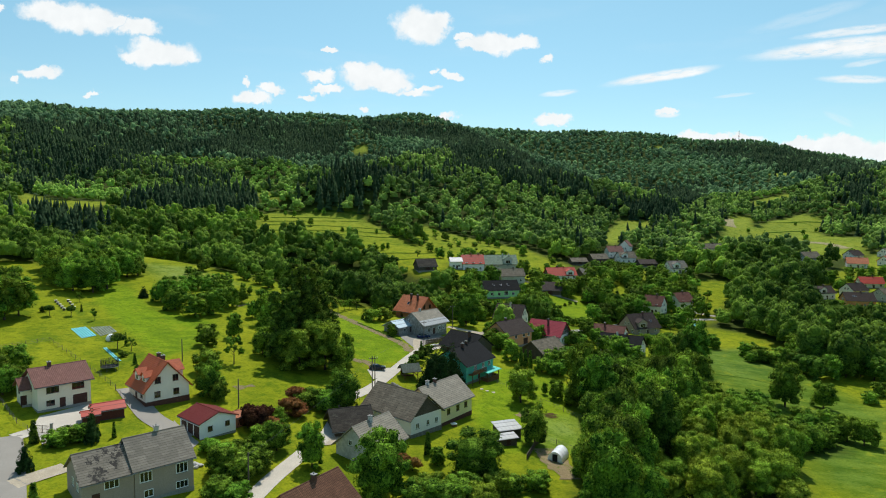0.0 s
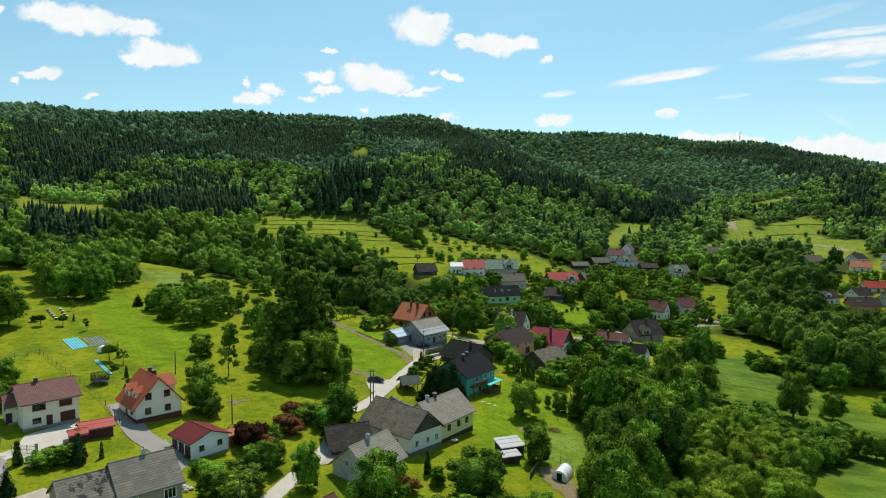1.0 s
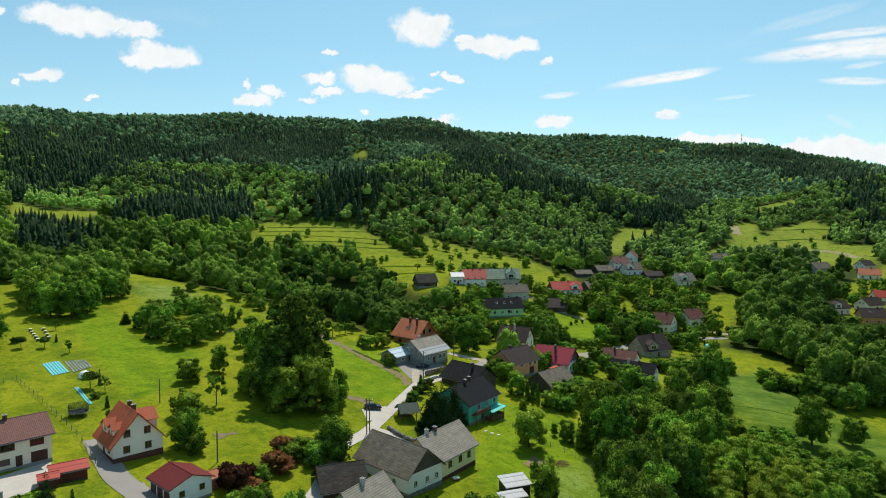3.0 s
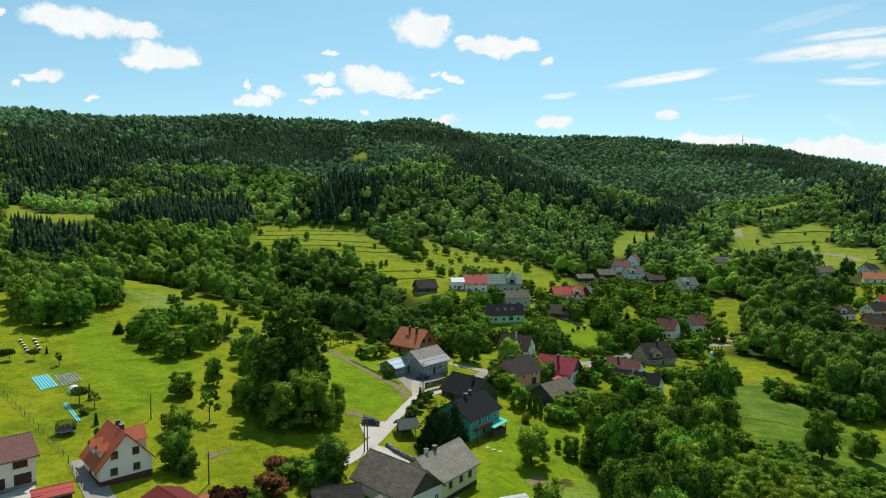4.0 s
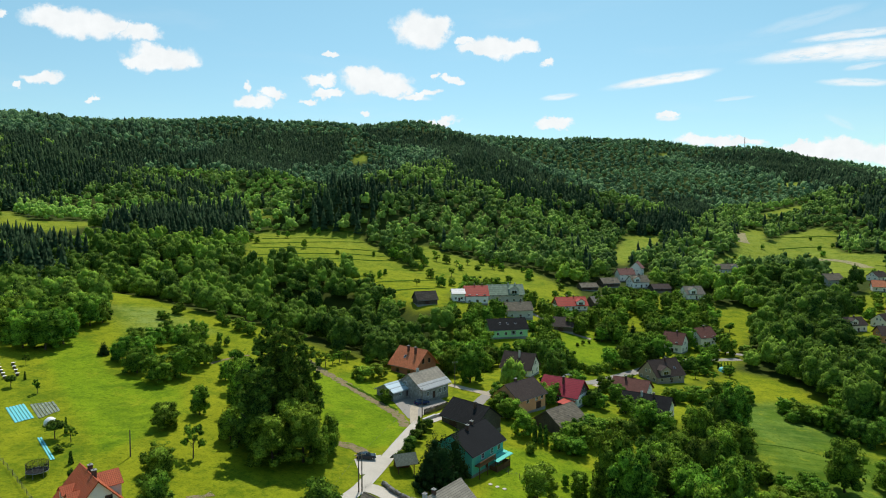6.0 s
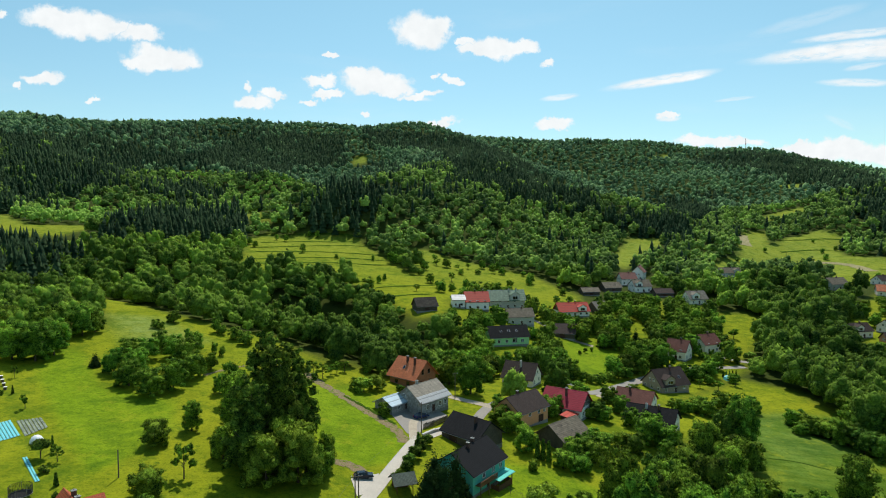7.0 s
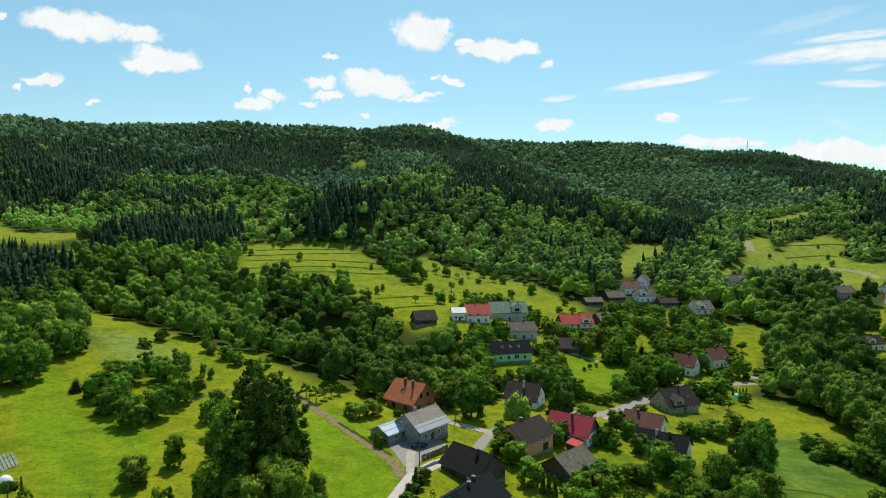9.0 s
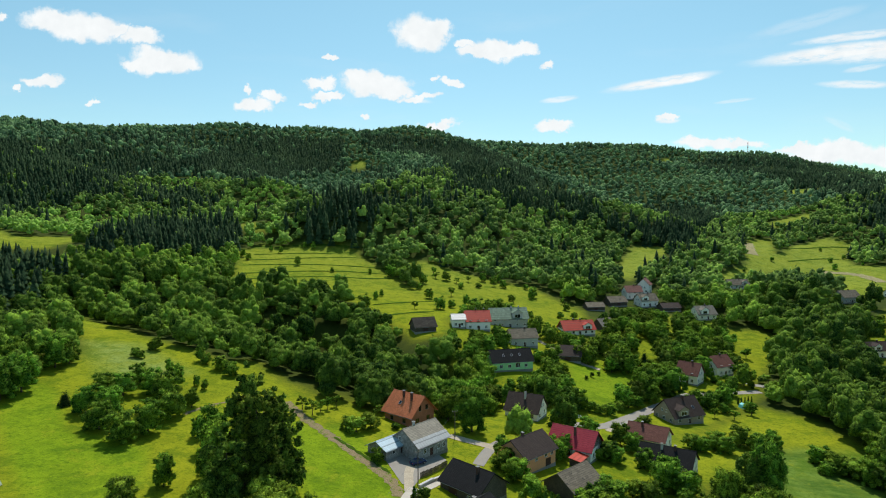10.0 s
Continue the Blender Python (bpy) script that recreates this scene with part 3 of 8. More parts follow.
LAWNS = [[(54, 318), (71, 330), (70, 314), (86, 322), (72, 282), (54, 264), (45, 266), (50, 298)],
         [(159, 410), (183, 412), (188, 392), (175, 372), (141, 326), (133, 330), (154, 378)],
         [(63, 480), (79, 468), (69, 412), (46, 340), (48, 378)],
         [(89, 354), (104, 364), (103, 352), (87, 340)],
         [(41, 262), (56, 262), (53, 252), (40, 244)],
         [(80, 256), (101, 284), (127, 296), (133, 278), (127, 256), (96, 244)],
         [(0, 234), (11, 228), (15, 216), (3, 222)]]

LUSH = [[(8, 178), (24, 180), (38, 172), (42, 158), (36, 140), (29, 126), (12, 122), (6, 140), (10, 160)], [(-113.7, 204.7), (-89.7, 175.8), (-69.0, 151.8), (-63.8, 164.1), (-63.5, 177.9), (-71.2, 195.2), (-91.3, 197.8), (-108.7, 221.5), (-119.2, 227.3)], [(-26.4, 223.4), (-13.7, 199.5), (-9.7, 181.2), (-11.6, 171.5), (-21.7, 166.5), (-29.6, 189.4), (-36.3, 213.4)], [(-68.1, 217.4), (-61.9, 224.1), (-58.7, 214.7), (-62.7, 211.0)], [(-44.1, 220.6), (-34.4, 215.4), (-19.8, 197.6), (-9.9, 185.6), (-11.2, 177.9), (-28.4, 173.9), (-36.9, 200.0)]]
PALE = [[(99.8, 233.0), (115.1, 228.9), (114.1, 215.2), (99.7, 201.7), (92.3, 213.5)], [(100.7, 241.7), (118.5, 244.9), (122.1, 225.7), (121.0, 215.2), (95.0, 209.8)], [(-125.3, 265.3), (-109.0, 268.2), (-82.0, 246.1), (-97.5, 230.7)], [(23.5, 142.7), (34.1, 146.5), (26.6, 128.9), (20.5, 127.3)]]
DAMP = [[(99.3, 246.2), (149.5, 247.7), (122.1, 209.9), (72.3, 199.2)], [(89.5, 212.2), (119.2, 213.7), (131.8, 177.8), (84.4, 112.9), (73.6, 122.8), (86.0, 158.6), (77.6, 179.7)]]
WOODS = {
    "belt": [(35, 157), (52, 188), (71, 210), (90, 215), (66, 158), (54, 146), (44, 128), (33, 90), (20, 87), (23, 106), (33, 132)],
    "willows": [(39, 120), (55, 146), (73, 170), (78, 160), (73, 132), (67, 114), (64, 106), (36, 100)],
    "thicket": [(78, 182), (89, 180), (89, 164), (102, 162), (92, 142), (76, 136), (79, 160)],
}


def open_land(x, y, soft=0.0):
    value = np.zeros(np.shape(x))
    for points in OPEN.values():
        value = np.maximum(value, inside(points, x, y, soft))
    return value


def mesh_object(name, verts, faces, mat, smooth=False):
    data = bpy.data.meshes.new(name)
    data.from_pydata(np.asarray(verts).tolist(), [], np.asarray(faces).tolist() if isinstance(faces, np.ndarray) else faces)
    data.materials.append(mat)
    if smooth:
        data.shade_smooth()
    data.update()
    return new(name, data)


def grid_faces(rows, cols):
    i = np.arange((rows - 1) * cols).reshape(rows - 1, cols)[:, :-1].ravel()
    return np.stack([i, i + 1, i + cols + 1, i + cols], 1)


def build_ground():
    ys = np.concatenate([np.linspace(-400, 50, 24), np.arange(53, 70, 3), np.arange(70, 260, 1.3), 260 + np.cumsum(np.linspace(1.5, 18, 215))])
    ys = ys[ys < 2500]
    us = np.linspace(-1.75, 1.75, 240)
    y, u = np.meshgrid(ys, us, indexing="ij")
    x = u * 0.7 * (np.maximum(y, 20) + 40)
    z = ground_z(x, y)
    fine = 0.02 * np.sin(x * 0.9 + 2 * np.sin(y * 0.31)) * np.sin(y * 0.8 + x * 0.13)
    z = z + fine
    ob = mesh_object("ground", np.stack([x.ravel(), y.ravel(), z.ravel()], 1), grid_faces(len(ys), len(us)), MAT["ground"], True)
    flat_x, flat_y = x.ravel(), y.ravel()
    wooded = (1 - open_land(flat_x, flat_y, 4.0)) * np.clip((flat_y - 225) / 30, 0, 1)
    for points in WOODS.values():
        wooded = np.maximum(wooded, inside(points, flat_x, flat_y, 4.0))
    # pale also rises with distance past 380 m, haze put into the grass colour
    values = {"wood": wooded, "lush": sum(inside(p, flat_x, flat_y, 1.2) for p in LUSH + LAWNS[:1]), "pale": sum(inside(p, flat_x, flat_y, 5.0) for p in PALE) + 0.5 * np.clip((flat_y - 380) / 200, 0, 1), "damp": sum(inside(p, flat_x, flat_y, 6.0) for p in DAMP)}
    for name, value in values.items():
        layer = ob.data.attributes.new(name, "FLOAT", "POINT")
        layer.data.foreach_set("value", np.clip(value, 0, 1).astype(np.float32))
    tagged(ob, "rolling green meadow ground rising to wooded hills", "ground", kind="structure")
    return ob


build_ground()


def gz(x, y):
    return float(ground_z(x, y))


def strip(name, points, width, mat, lift, label, category, kind="structure", step=1.0, ragged=0.0):
    """A ribbon laid over the ground along a line of places."""
    pts = np.array(points, float)
    seg = np.hypot(*np.diff(pts, axis=0).T)
    far = np.r_[0, np.cumsum(seg)]
    s = np.linspace(0, far[-1], max(3, int(far[-1] / step)))
    line = np.stack([np.interp(s, far, pts[:, 0]), np.interp(s, far, pts[:, 1])], 1)
    for _ in range(6):
        line[1:-1] = 0.25 * line[:-2] + 0.5 * line[1:-1] + 0.25 * line[2:]
    way = np.gradient(line, axis=0)
    side = np.stack([-way[:, 1], way[:, 0]], 1) / np.maximum(np.hypot(*way.T), 1e-6)[:, None]
    cols = 5
    rng = np.random.default_rng(len(points) * 7 + int(abs(pts[0, 0])))
    wob = 1 + ragged * rng.uniform(-1, 1, (len(s), 1))
    rows = []
    for k in np.linspace(-0.5, 0.5, cols):
        p = line + side * (k * width * wob)
        rows.append(np.c_[p, ground_z(p[:, 0], p[:, 1]) + lift])
    v = np.stack(rows, 1).reshape(-1, 3)
    ob = mesh_object(name, v, grid_faces(len(s), cols), mat, True)
    return tagged(ob, label, category, kind=kind)


def patch(name, points, mat, lift, label, category, kind="structure", step=1.0):
    """A flat-laid surface inside a polygon, following the ground."""
    bm = bmesh.new()
    ring = []
    pts = [Vector((*p, 0)) for p in points]
    for a, b in zip(pts, pts[1:] + pts[:1]):
        count = max(1, int((b - a).length / step))
        ring += [bm.verts.new(a.lerp(b, k / count)) for k in range(count)]
    face = bm.faces.new(ring)
    lo, hi = np.min(points, 0), np.max(points, 0)
    for axis in (0, 1):
        normal = Vector((1, 0, 0)) if axis == 0 else Vector((0, 1, 0))
        for c in np.arange(lo[axis] + step, hi[axis], step * 2):
            bmesh.ops.bisect_plane(bm, geom=bm.verts[:] + bm.edges[:] + bm.faces[:], plane_co=normal * c, plane_no=normal)
    for v in bm.verts:
        v.co.z = gz(v.co.x, v.co.y) + lift
    bmesh.ops.recalc_face_normals(bm, faces=bm.faces)
    if sum(f.normal.z for f in bm.faces) < 0:
        bmesh.ops.reverse_faces(bm, faces=bm.faces)
    data = bpy.data.meshes.new(name)
    bm.to_mesh(data)
    bm.free()
    data.materials.append(mat)
    return tagged(new(name, data), label, category, kind=kind)


LANES = []
LANES.append([(-28.9, 89.6), (-27.5, 99.4), (-25.7, 107.1), (-24.2, 113.2), (-22.2, 120.4), (-21.6, 140.2), (-19.1, 144.8), (-16.8, 149.2), (-14.1, 158.3), (-10.9, 171.0), (-8.0, 181.8), (-6.2, 187.7)])
strip("lane", LANES[-1], 2.9, MAT["concrete"], 0.10, "pale concrete village lane", "road")
LANES.append([(-6.1, 185.0), (-0.8, 191.9), (4.8, 201.4)])
strip("lane", LANES[-1], 1.8, MAT["concrete"], 0.10, "pale concrete side lane", "road")
LANES.append([(-7.5, 185.8), (-8.3, 196.7), (-6.6, 202.0)])
strip("driveway", LANES[-1], 2.2, MAT["gravel"], 0.10, "light gravel farm drive", "driveway")
LANES.append([(-73.6, 104.2), (-67.5, 95.6), (-59.9, 84.3), (-56.5, 78.9)])
strip("road", LANES[-1], 5.5, MAT["asphalt"], 0.10, "worn grey asphalt street", "road")
LANES.append([(-62.0, 89.1), (-60.2, 92.6), (-58.1, 96.0)])
strip("driveway", LANES[-1], 3.4, MAT["gravel"], 0.10, "pale gravel drive to a grey house", "driveway")
LANES.append([(-66.6, 131.8), (-60.6, 124.4), (-55.5, 118.2), (-50.0, 114.1), (-45.8, 111.1)])
strip("driveway", LANES[-1], 4.2, MAT["asphalt"], 0.10, "grey paved drive beside the orange-roofed house", "driveway")
LANES.append([(-72.0, 104.6), (-70.5, 107.4), (-69.9, 110.3)])
strip("driveway", LANES[-1], 3.0, MAT["concrete"], 0.10, "concrete drive to a cream house", "driveway")
LANES.append([(37.6, 252.4), (46.6, 246.4), (54.0, 250.7), (63.9, 262.2), (81.3, 281.6), (99.1, 300.2), (114.0, 305.6), (134.1, 310.5)])
strip("road", LANES[-1], 4.2, MAT["asphalt"], 0.10, "grey asphalt village road", "road")
LANES.append([(43.6, 347.6), (52.4, 335.7), (61.1, 321.8), (68.4, 318.8)])
strip("lane", LANES[-1], 3.2, MAT["gravel"], 0.10, "pale gravel lane in the village", "road")
LANES.append([(1.8, 221.2), (7.3, 218.7), (12.7, 217.3), (17.1, 214.8)])
strip("lane", LANES[-1], 3.4, MAT["gravel"], 0.10, "pale gravel lane between houses", "road")
LANES.append([(17.6, 223.1), (13.8, 217.2), (11.2, 210.7), (9.0, 203.9)])
strip("lane", LANES[-1], 3.0, MAT["asphalt"], 0.10, "worn asphalt lane between barns", "road")
LANES.append([(-16.1, 150.7), (-13.7, 150.5), (-11.0, 148.7), (-7.9, 145.4), (-5.2, 142.0)])
strip("lane", LANES[-1], 3.6, MAT["concrete"], 0.10, "pale concrete lane behind a barn", "road")
LANES.append([(-24.3, 117.0), (-21.8, 115.2), (-20.0, 119.8), (-19.3, 130.3)])
strip("footpath", LANES[-1], 2.2, MAT["gravel"], 0.10, "pale gravel path beside a barn", "path")
LANES.append([(130.5, 328.5), (136.8, 318.9), (147.5, 317.4)])
strip("road", LANES[-1], 4.0, MAT["asphalt"], 0.10, "grey road beyond the houses", "road")
strip("dirt_track", [(-47.0, 232.3), (-38.7, 221.4), (-29.9, 211.7), (-20.1, 200.3), (-13.8, 193.0), (-10.5, 187.6), (-9.8, 183.1)], 3.0, MAT["track"], 0.05, "bare earth track beside a green field", "path", ragged=0.3)
strip("dirt_track", [(-70.7, 216.1), (-68.8, 219.1), (-65.9, 224.2), (-62.2, 227.4)], 1.4, MAT["track"], 0.07, "bare earth ditch across the meadow", "path", ragged=0.4)
strip("dirt_track", [(-24.7, 168.8), (-20.7, 168.5), (-16.9, 164.7)], 2.4, MAT["track"], 0.06, "bare earth patch by the lane", "path", ragged=0.5)
strip("dirt_track", [(-45.9, 138.2), (-44.4, 139.9), (-42.7, 141.3)], 1.8, MAT["track"], 0.06, "bare earth patch in the meadow", "soil", ragged=0.7)
strip("field_bank", [(71.1, 188.7), (75.8, 187.4), (80.5, 186.1)], 0.7, MAT["bank"], 0.1, "dark rough grass ditch across the meadow", "bank", ragged=0.4)
strip("field_bank", [(-28.7, 211.1), (-20.4, 202.4), (-12.6, 193.9)], 1.0, MAT["bank"], 0.1, "rough grass verge along an earth track", "bank", ragged=0.5)
strip("field_bank", [(87.0, 204.0), (97.5, 204.6), (105.9, 201.2)], 0.5, MAT["bank"], 0.05, "dark rough grass ditch across the meadow", "bank", ragged=0.4)
strip("terrace_bank", [(-134.9, 470.8), (-105.2, 490.0), (-76.4, 508.0), (-52.5, 516.0)], 2.3, MAT["bank"], 0.14, "dark strip of rough grass between field terraces", "bank", step=4.0, ragged=0.45)
strip("terrace_bank", [(-127.4, 458.8), (-94.1, 475.6), (-53.0, 485.7), (-37.2, 484.9)], 2.3, MAT["bank"], 0.14, "dark strip of rough grass between field terraces", "bank", step=4.0, ragged=0.45)
strip("terrace_bank", [(-123.0, 433.1), (-90.0, 456.5), (-62.1, 467.1), (-35.9, 469.4)], 2.3, MAT["bank"], 0.14, "dark strip of rough grass between field terraces", "bank", step=4.0, ragged=0.45)
strip("terrace_bank", [(-118.1, 417.4), (-89.8, 439.4), (-66.8, 449.9), (-52.4, 449.9), (-16.8, 467.1)], 2.3, MAT["bank"], 0.14, "dark strip of rough grass between field terraces", "bank", step=4.0, ragged=0.45)
strip("terrace_bank", [(-114.0, 385.0), (-90.1, 399.1), (-73.9, 412.8)], 2.3, MAT["bank"], 0.14, "dark strip of rough grass between field terraces", "bank", step=4.0, ragged=0.45)
strip("terrace_bank", [(-67.5, 380.9), (-56.4, 386.5), (-45.5, 396.9)], 2.3, MAT["bank"], 0.14, "dark strip of rough grass between field terraces", "bank", step=4.0, ragged=0.45)
strip("terrace_bank", [(-37.2, 378.9), (-26.0, 389.3), (-14.2, 401.5), (-5.3, 406.7)], 2.3, MAT["bank"], 0.14, "dark strip of rough grass between field terraces", "bank", step=4.0, ragged=0.45)
strip("terrace_bank", [(-31.8, 355.2), (-18.4, 363.8), (-4.8, 374.8)], 2.3, MAT["bank"], 0.14, "dark strip of rough grass between field terraces", "bank", step=4.0, ragged=0.45)
strip("terrace_bank", [(-142.5, 522.0), (-98.0, 532.0), (-71.9, 532.0)], 2.3, MAT["bank"], 0.14, "dark strip of rough grass between field terraces", "bank", step=4.0, ragged=0.45)
strip("terrace_bank", [(-133.7, 492.6), (-109.3, 507.7), (-70.5, 524.0)], 2.3, MAT["bank"], 0.14, "dark strip of rough grass between field terraces", "bank", step=4.0, ragged=0.45)
strip("tilled_strip", [(337.6, 616.0), (353.3, 610.0), (364.1, 592.0), (354.1, 552.0)], 9.0, MAT["soil"], 0.2, "tan tilled strip in a far field", "field", step=5.0, ragged=0.2)
strip("tilled_strip", [(339.7, 756.0), (312.6, 694.0), (299.5, 660.0)], 12.0, MAT["soil"], 0.2, "tan tilled strip in a far field", "field", step=5.0, ragged=0.2)
strip("field_bank", [(354.8, 702.0), (409.6, 720.0), (435.3, 714.0)], 3.0, MAT["bank"], 0.2, "dark strip of rough grass across a far field", "bank", step=5.0, ragged=0.35)
strip("field_bank", [(330.5, 652.0), (384.2, 674.0), (409.2, 656.0)], 3.0, MAT["bank"], 0.2, "dark strip of rough grass across a far field", "bank", step=5.0, ragged=0.35)
strip("field_bank", [(368.3, 566.0), (373.8, 552.0), (374.8, 534.0)], 3.0, MAT["bank"], 0.2, "dark strip of rough grass across a far field", "bank", step=5.0, ragged=0.35)
patch("courtyard", [(-72.4, 110.4), (-65.9, 102.4), (-66.4, 107.8), (-64.8, 115.7), (-69.0, 122.2), (-73.7, 114.0)], MAT["concrete"], 0.09, "pale concrete courtyard before a cream house", "courtyard")
patch("farmyard", [(-14.3, 200.7), (-9.3, 189.0), (-6.6, 188.4), (-5.1, 193.7), (1.0, 204.5), (-3.5, 210.4)], MAT["asphalt"], 0.09, "grey concrete farmyard", "courtyard")
patch("garage_apron", [(-50.9, 118.1), (-48.2, 114.6), (-42.9, 109.6), (-43.1, 105.8), (-48.5, 110.4)], MAT["asphalt"], 0.09, "grey paved apron before a garage", "courtyard")
patch("parking_bay", [(-19.5, 161.8), (-14.0, 165.6), (-14.1, 158.0), (-17.3, 155.1)], MAT["concrete"], 0.09, "pale hard-standing beside the lane", "courtyard")
strip("vegetable_plot", [(20.5, 125.9), (21.6, 120.7), (22.8, 115.2), (23.3, 112.5)], 4.6, MAT["track"], 0.07, "trodden bare earth vegetable plot", "garden", ragged=0.4)
strip("soil_patch", [(17.5, 143.0), (19.0, 145.1), (20.9, 147.2)], 2.6, MAT["track"], 0.06, "patch of bare earth in a garden lawn", "soil", ragged=0.5)
strip("sand_heap", [(42.1, 257.0), (44.3, 256.7), (47.1, 257.3)], 3.4, MAT["concrete"], 0.12, "pale heap of sand on a lawn", "sand", ragged=0.4)
strip("farmyard", [(55.0, 244.1), (58.8, 251.0), (63.2, 258.3)], 6.0, MAT["gravel"], 0.08, "pale gravel yard beside a house", "courtyard", ragged=0.2)


# ---- building blocks ----
def bm_box(bm, lo, hi):
    """Adds a box to a bmesh."""
    (x0, y0, z0), (x1, y1, z1) = lo, hi
    v = [bm.verts.new(p) for p in ((x0, y0, z0), (x1, y0, z0), (x1, y1, z0), (x0, y1, z0), (x0, y0, z1), (x1, y0, z1), (x1, y1, z1), (x0, y1, z1))]
    for f in ((0, 3, 2, 1), (4, 5, 6, 7), (0, 1, 5, 4), (1, 2, 6, 5), (2, 3, 7, 6), (3, 0, 4, 7)):
        bm.faces.new([v[k] for k in f])
    return v


def bm_prism(bm, outline, axis_from, axis_to, put):
    """Adds a prism: outline points (a, b), swept between two values, laid out by put(a, b, c)."""
    a = [bm.verts.new(put(p, q, axis_from)) for p, q in outline]
    b = [bm.verts.new(put(p, q, axis_to)) for p, q in outline]
    bm.faces.new(a)
    bm.faces.new(b[::-1])
    for k in range(len(a)):
        n = (k + 1) % len(a)
        bm.faces.new((a[n], a[k], b[k], b[n]))


def bm_tube(bm, a, b, ra, rb, sides=7):
    a, b = Vector(a), Vector(b)
    turn = (b - a).to_track_quat("Z", "Y").to_matrix()
    ring = []
    for p, r in ((a, ra), (b, rb)):
        ring.append([bm.verts.new(p + turn @ Vector((r * math.cos(2 * math.pi * k / sides), r * math.sin(2 * math.pi * k / sides), 0))) for k in range(sides)])
    for k in range(sides):
        n = (k + 1) % sides
        bm.faces.new((ring[0][k], ring[0][n], ring[1][n], ring[1][k]))
    bm.faces.new(ring[0][::-1])
    bm.faces.new(ring[1])


def bm_path(bm, points, r, sides=4):
    """One unbroken thin rod through a row of points."""
    pts = [Vector(p) for p in points]
    last = None
    for k, p in enumerate(pts):
        way = pts[min(k + 1, len(pts) - 1)] - pts[max(k - 1, 0)]
        turn = way.to_track_quat("Z", "Y").to_matrix()
        ring = [bm.verts.new(p + turn @ Vector((r * math.cos(6.2832 * j / sides), r * math.sin(6.2832 * j / sides), 0))) for j in range(sides)]
        if last:
            for j in range(sides):
                n = (j + 1) % sides
                bm.faces.new((last[j], last[n], ring[n], ring[j]))
        last = ring


def part(name, bm, mat, parent, label="", bevel=0.0, smooth=False, at=None):
    bmesh.ops.recalc_face_normals(bm, faces=bm.faces)
    if bevel:
        bmesh.ops.bevel(bm, geom=bm.edges[:], offset=bevel, segments=1, affect="EDGES")
    data = bpy.data.meshes.new(name)
    bm.to_mesh(data)
    bm.free()
    data.materials.append(mat)
    if smooth:
        data.shade_smooth()
    ob = new(name, data)
    ob.parent = parent
    if at is not None:
        ob.matrix_local = at
    if label:
        tagged(ob, label)
    return ob


def box_part(name, lo, hi, mat, parent, label="", bevel=0.0):
    bm = bmesh.new()
    bm_box(bm, lo, hi)
    return part(name, bm, mat, parent, label, bevel)


def thing(name, x, y, rot, label, category, group="", z=None):
    ob = new(name)
    ob.empty_display_size = 0.5
    ob.matrix_world = pose(x, y, gz(x, y) if z is None else z, 0, 0, rot)
    return tagged(ob, label, category, group)


# ---- trees ----
def unit(v):
    return v / np.maximum(np.linalg.norm(v, axis=1), 1e-9)[:, None]


def leaf_cards(rng, centres, radii, count, size, squash=0.8, low=-0.55, slim=1.0):
    """Small leaf clumps laid over a set of round masses; those that fall inside another mass are left out. Gives corners, faces and the round's outward way."""
    centres, radii = np.array(centres, float), np.array(radii, float)
    share = radii**2 / (radii**2).sum()
    which = rng.choice(len(radii), int(count * 1.7), p=share)
    d = unit(rng.normal(size=(len(which), 3)))
    d[:, 2] = np.where(d[:, 2] < low, -d[:, 2], d[:, 2])
    p = centres[which] + d * radii[which][:, None] * (1, 1, squash) * rng.uniform(0.88, 1.2, (len(which), 1))
    gap = np.linalg.norm((p[:, None] - centres[None]) / (1, 1, squash), axis=2) / radii[None]
    gap[np.arange(len(which)), which] = 9
    keep = gap.min(1) > 0.85
    p, d = p[keep][:count], d[keep][:count]
    n = unit(d * 0.45 + rng.normal(size=d.shape) * 0.6 + (0, 0, 0.35))
    a = unit(np.cross(n, rng.normal(size=n.shape)))
    b = np.cross(n, a)
    s = size * rng.uniform(0.5, 1.35, (len(p), 1))
    tip = n * s * 0.35 * (1, 1, 1 / slim)
    a, b = a * (1, 1, 1 / slim), b * (1, 1, 1 / slim)
    quad = np.stack([p - a * s, p - b * s * 0.7 + tip, p + a * s, p + b * s * 0.7 + tip], 1)
    faces = np.arange(len(p) * 4).reshape(-1, 4)
    middle = np.average(centres, axis=0, weights=radii**2)
    puff = unit(d + 0.40 * unit(p - middle) + 0.75 * rng.normal(size=d.shape))
    return quad.reshape(-1, 3), faces, np.repeat(puff, 4, axis=0)


ICO = {}


def ico(level):
    if level not in ICO:
        bm = bmesh.new()
        bmesh.ops.create_icosphere(bm, subdivisions=level, radius=1)
        bm.verts.ensure_lookup_table()
        ICO[level] = np.array([v.co for v in bm.verts]), np.array([[v.index for v in f.verts] for f in bm.faces])
        bm.free()
    return ICO[level]


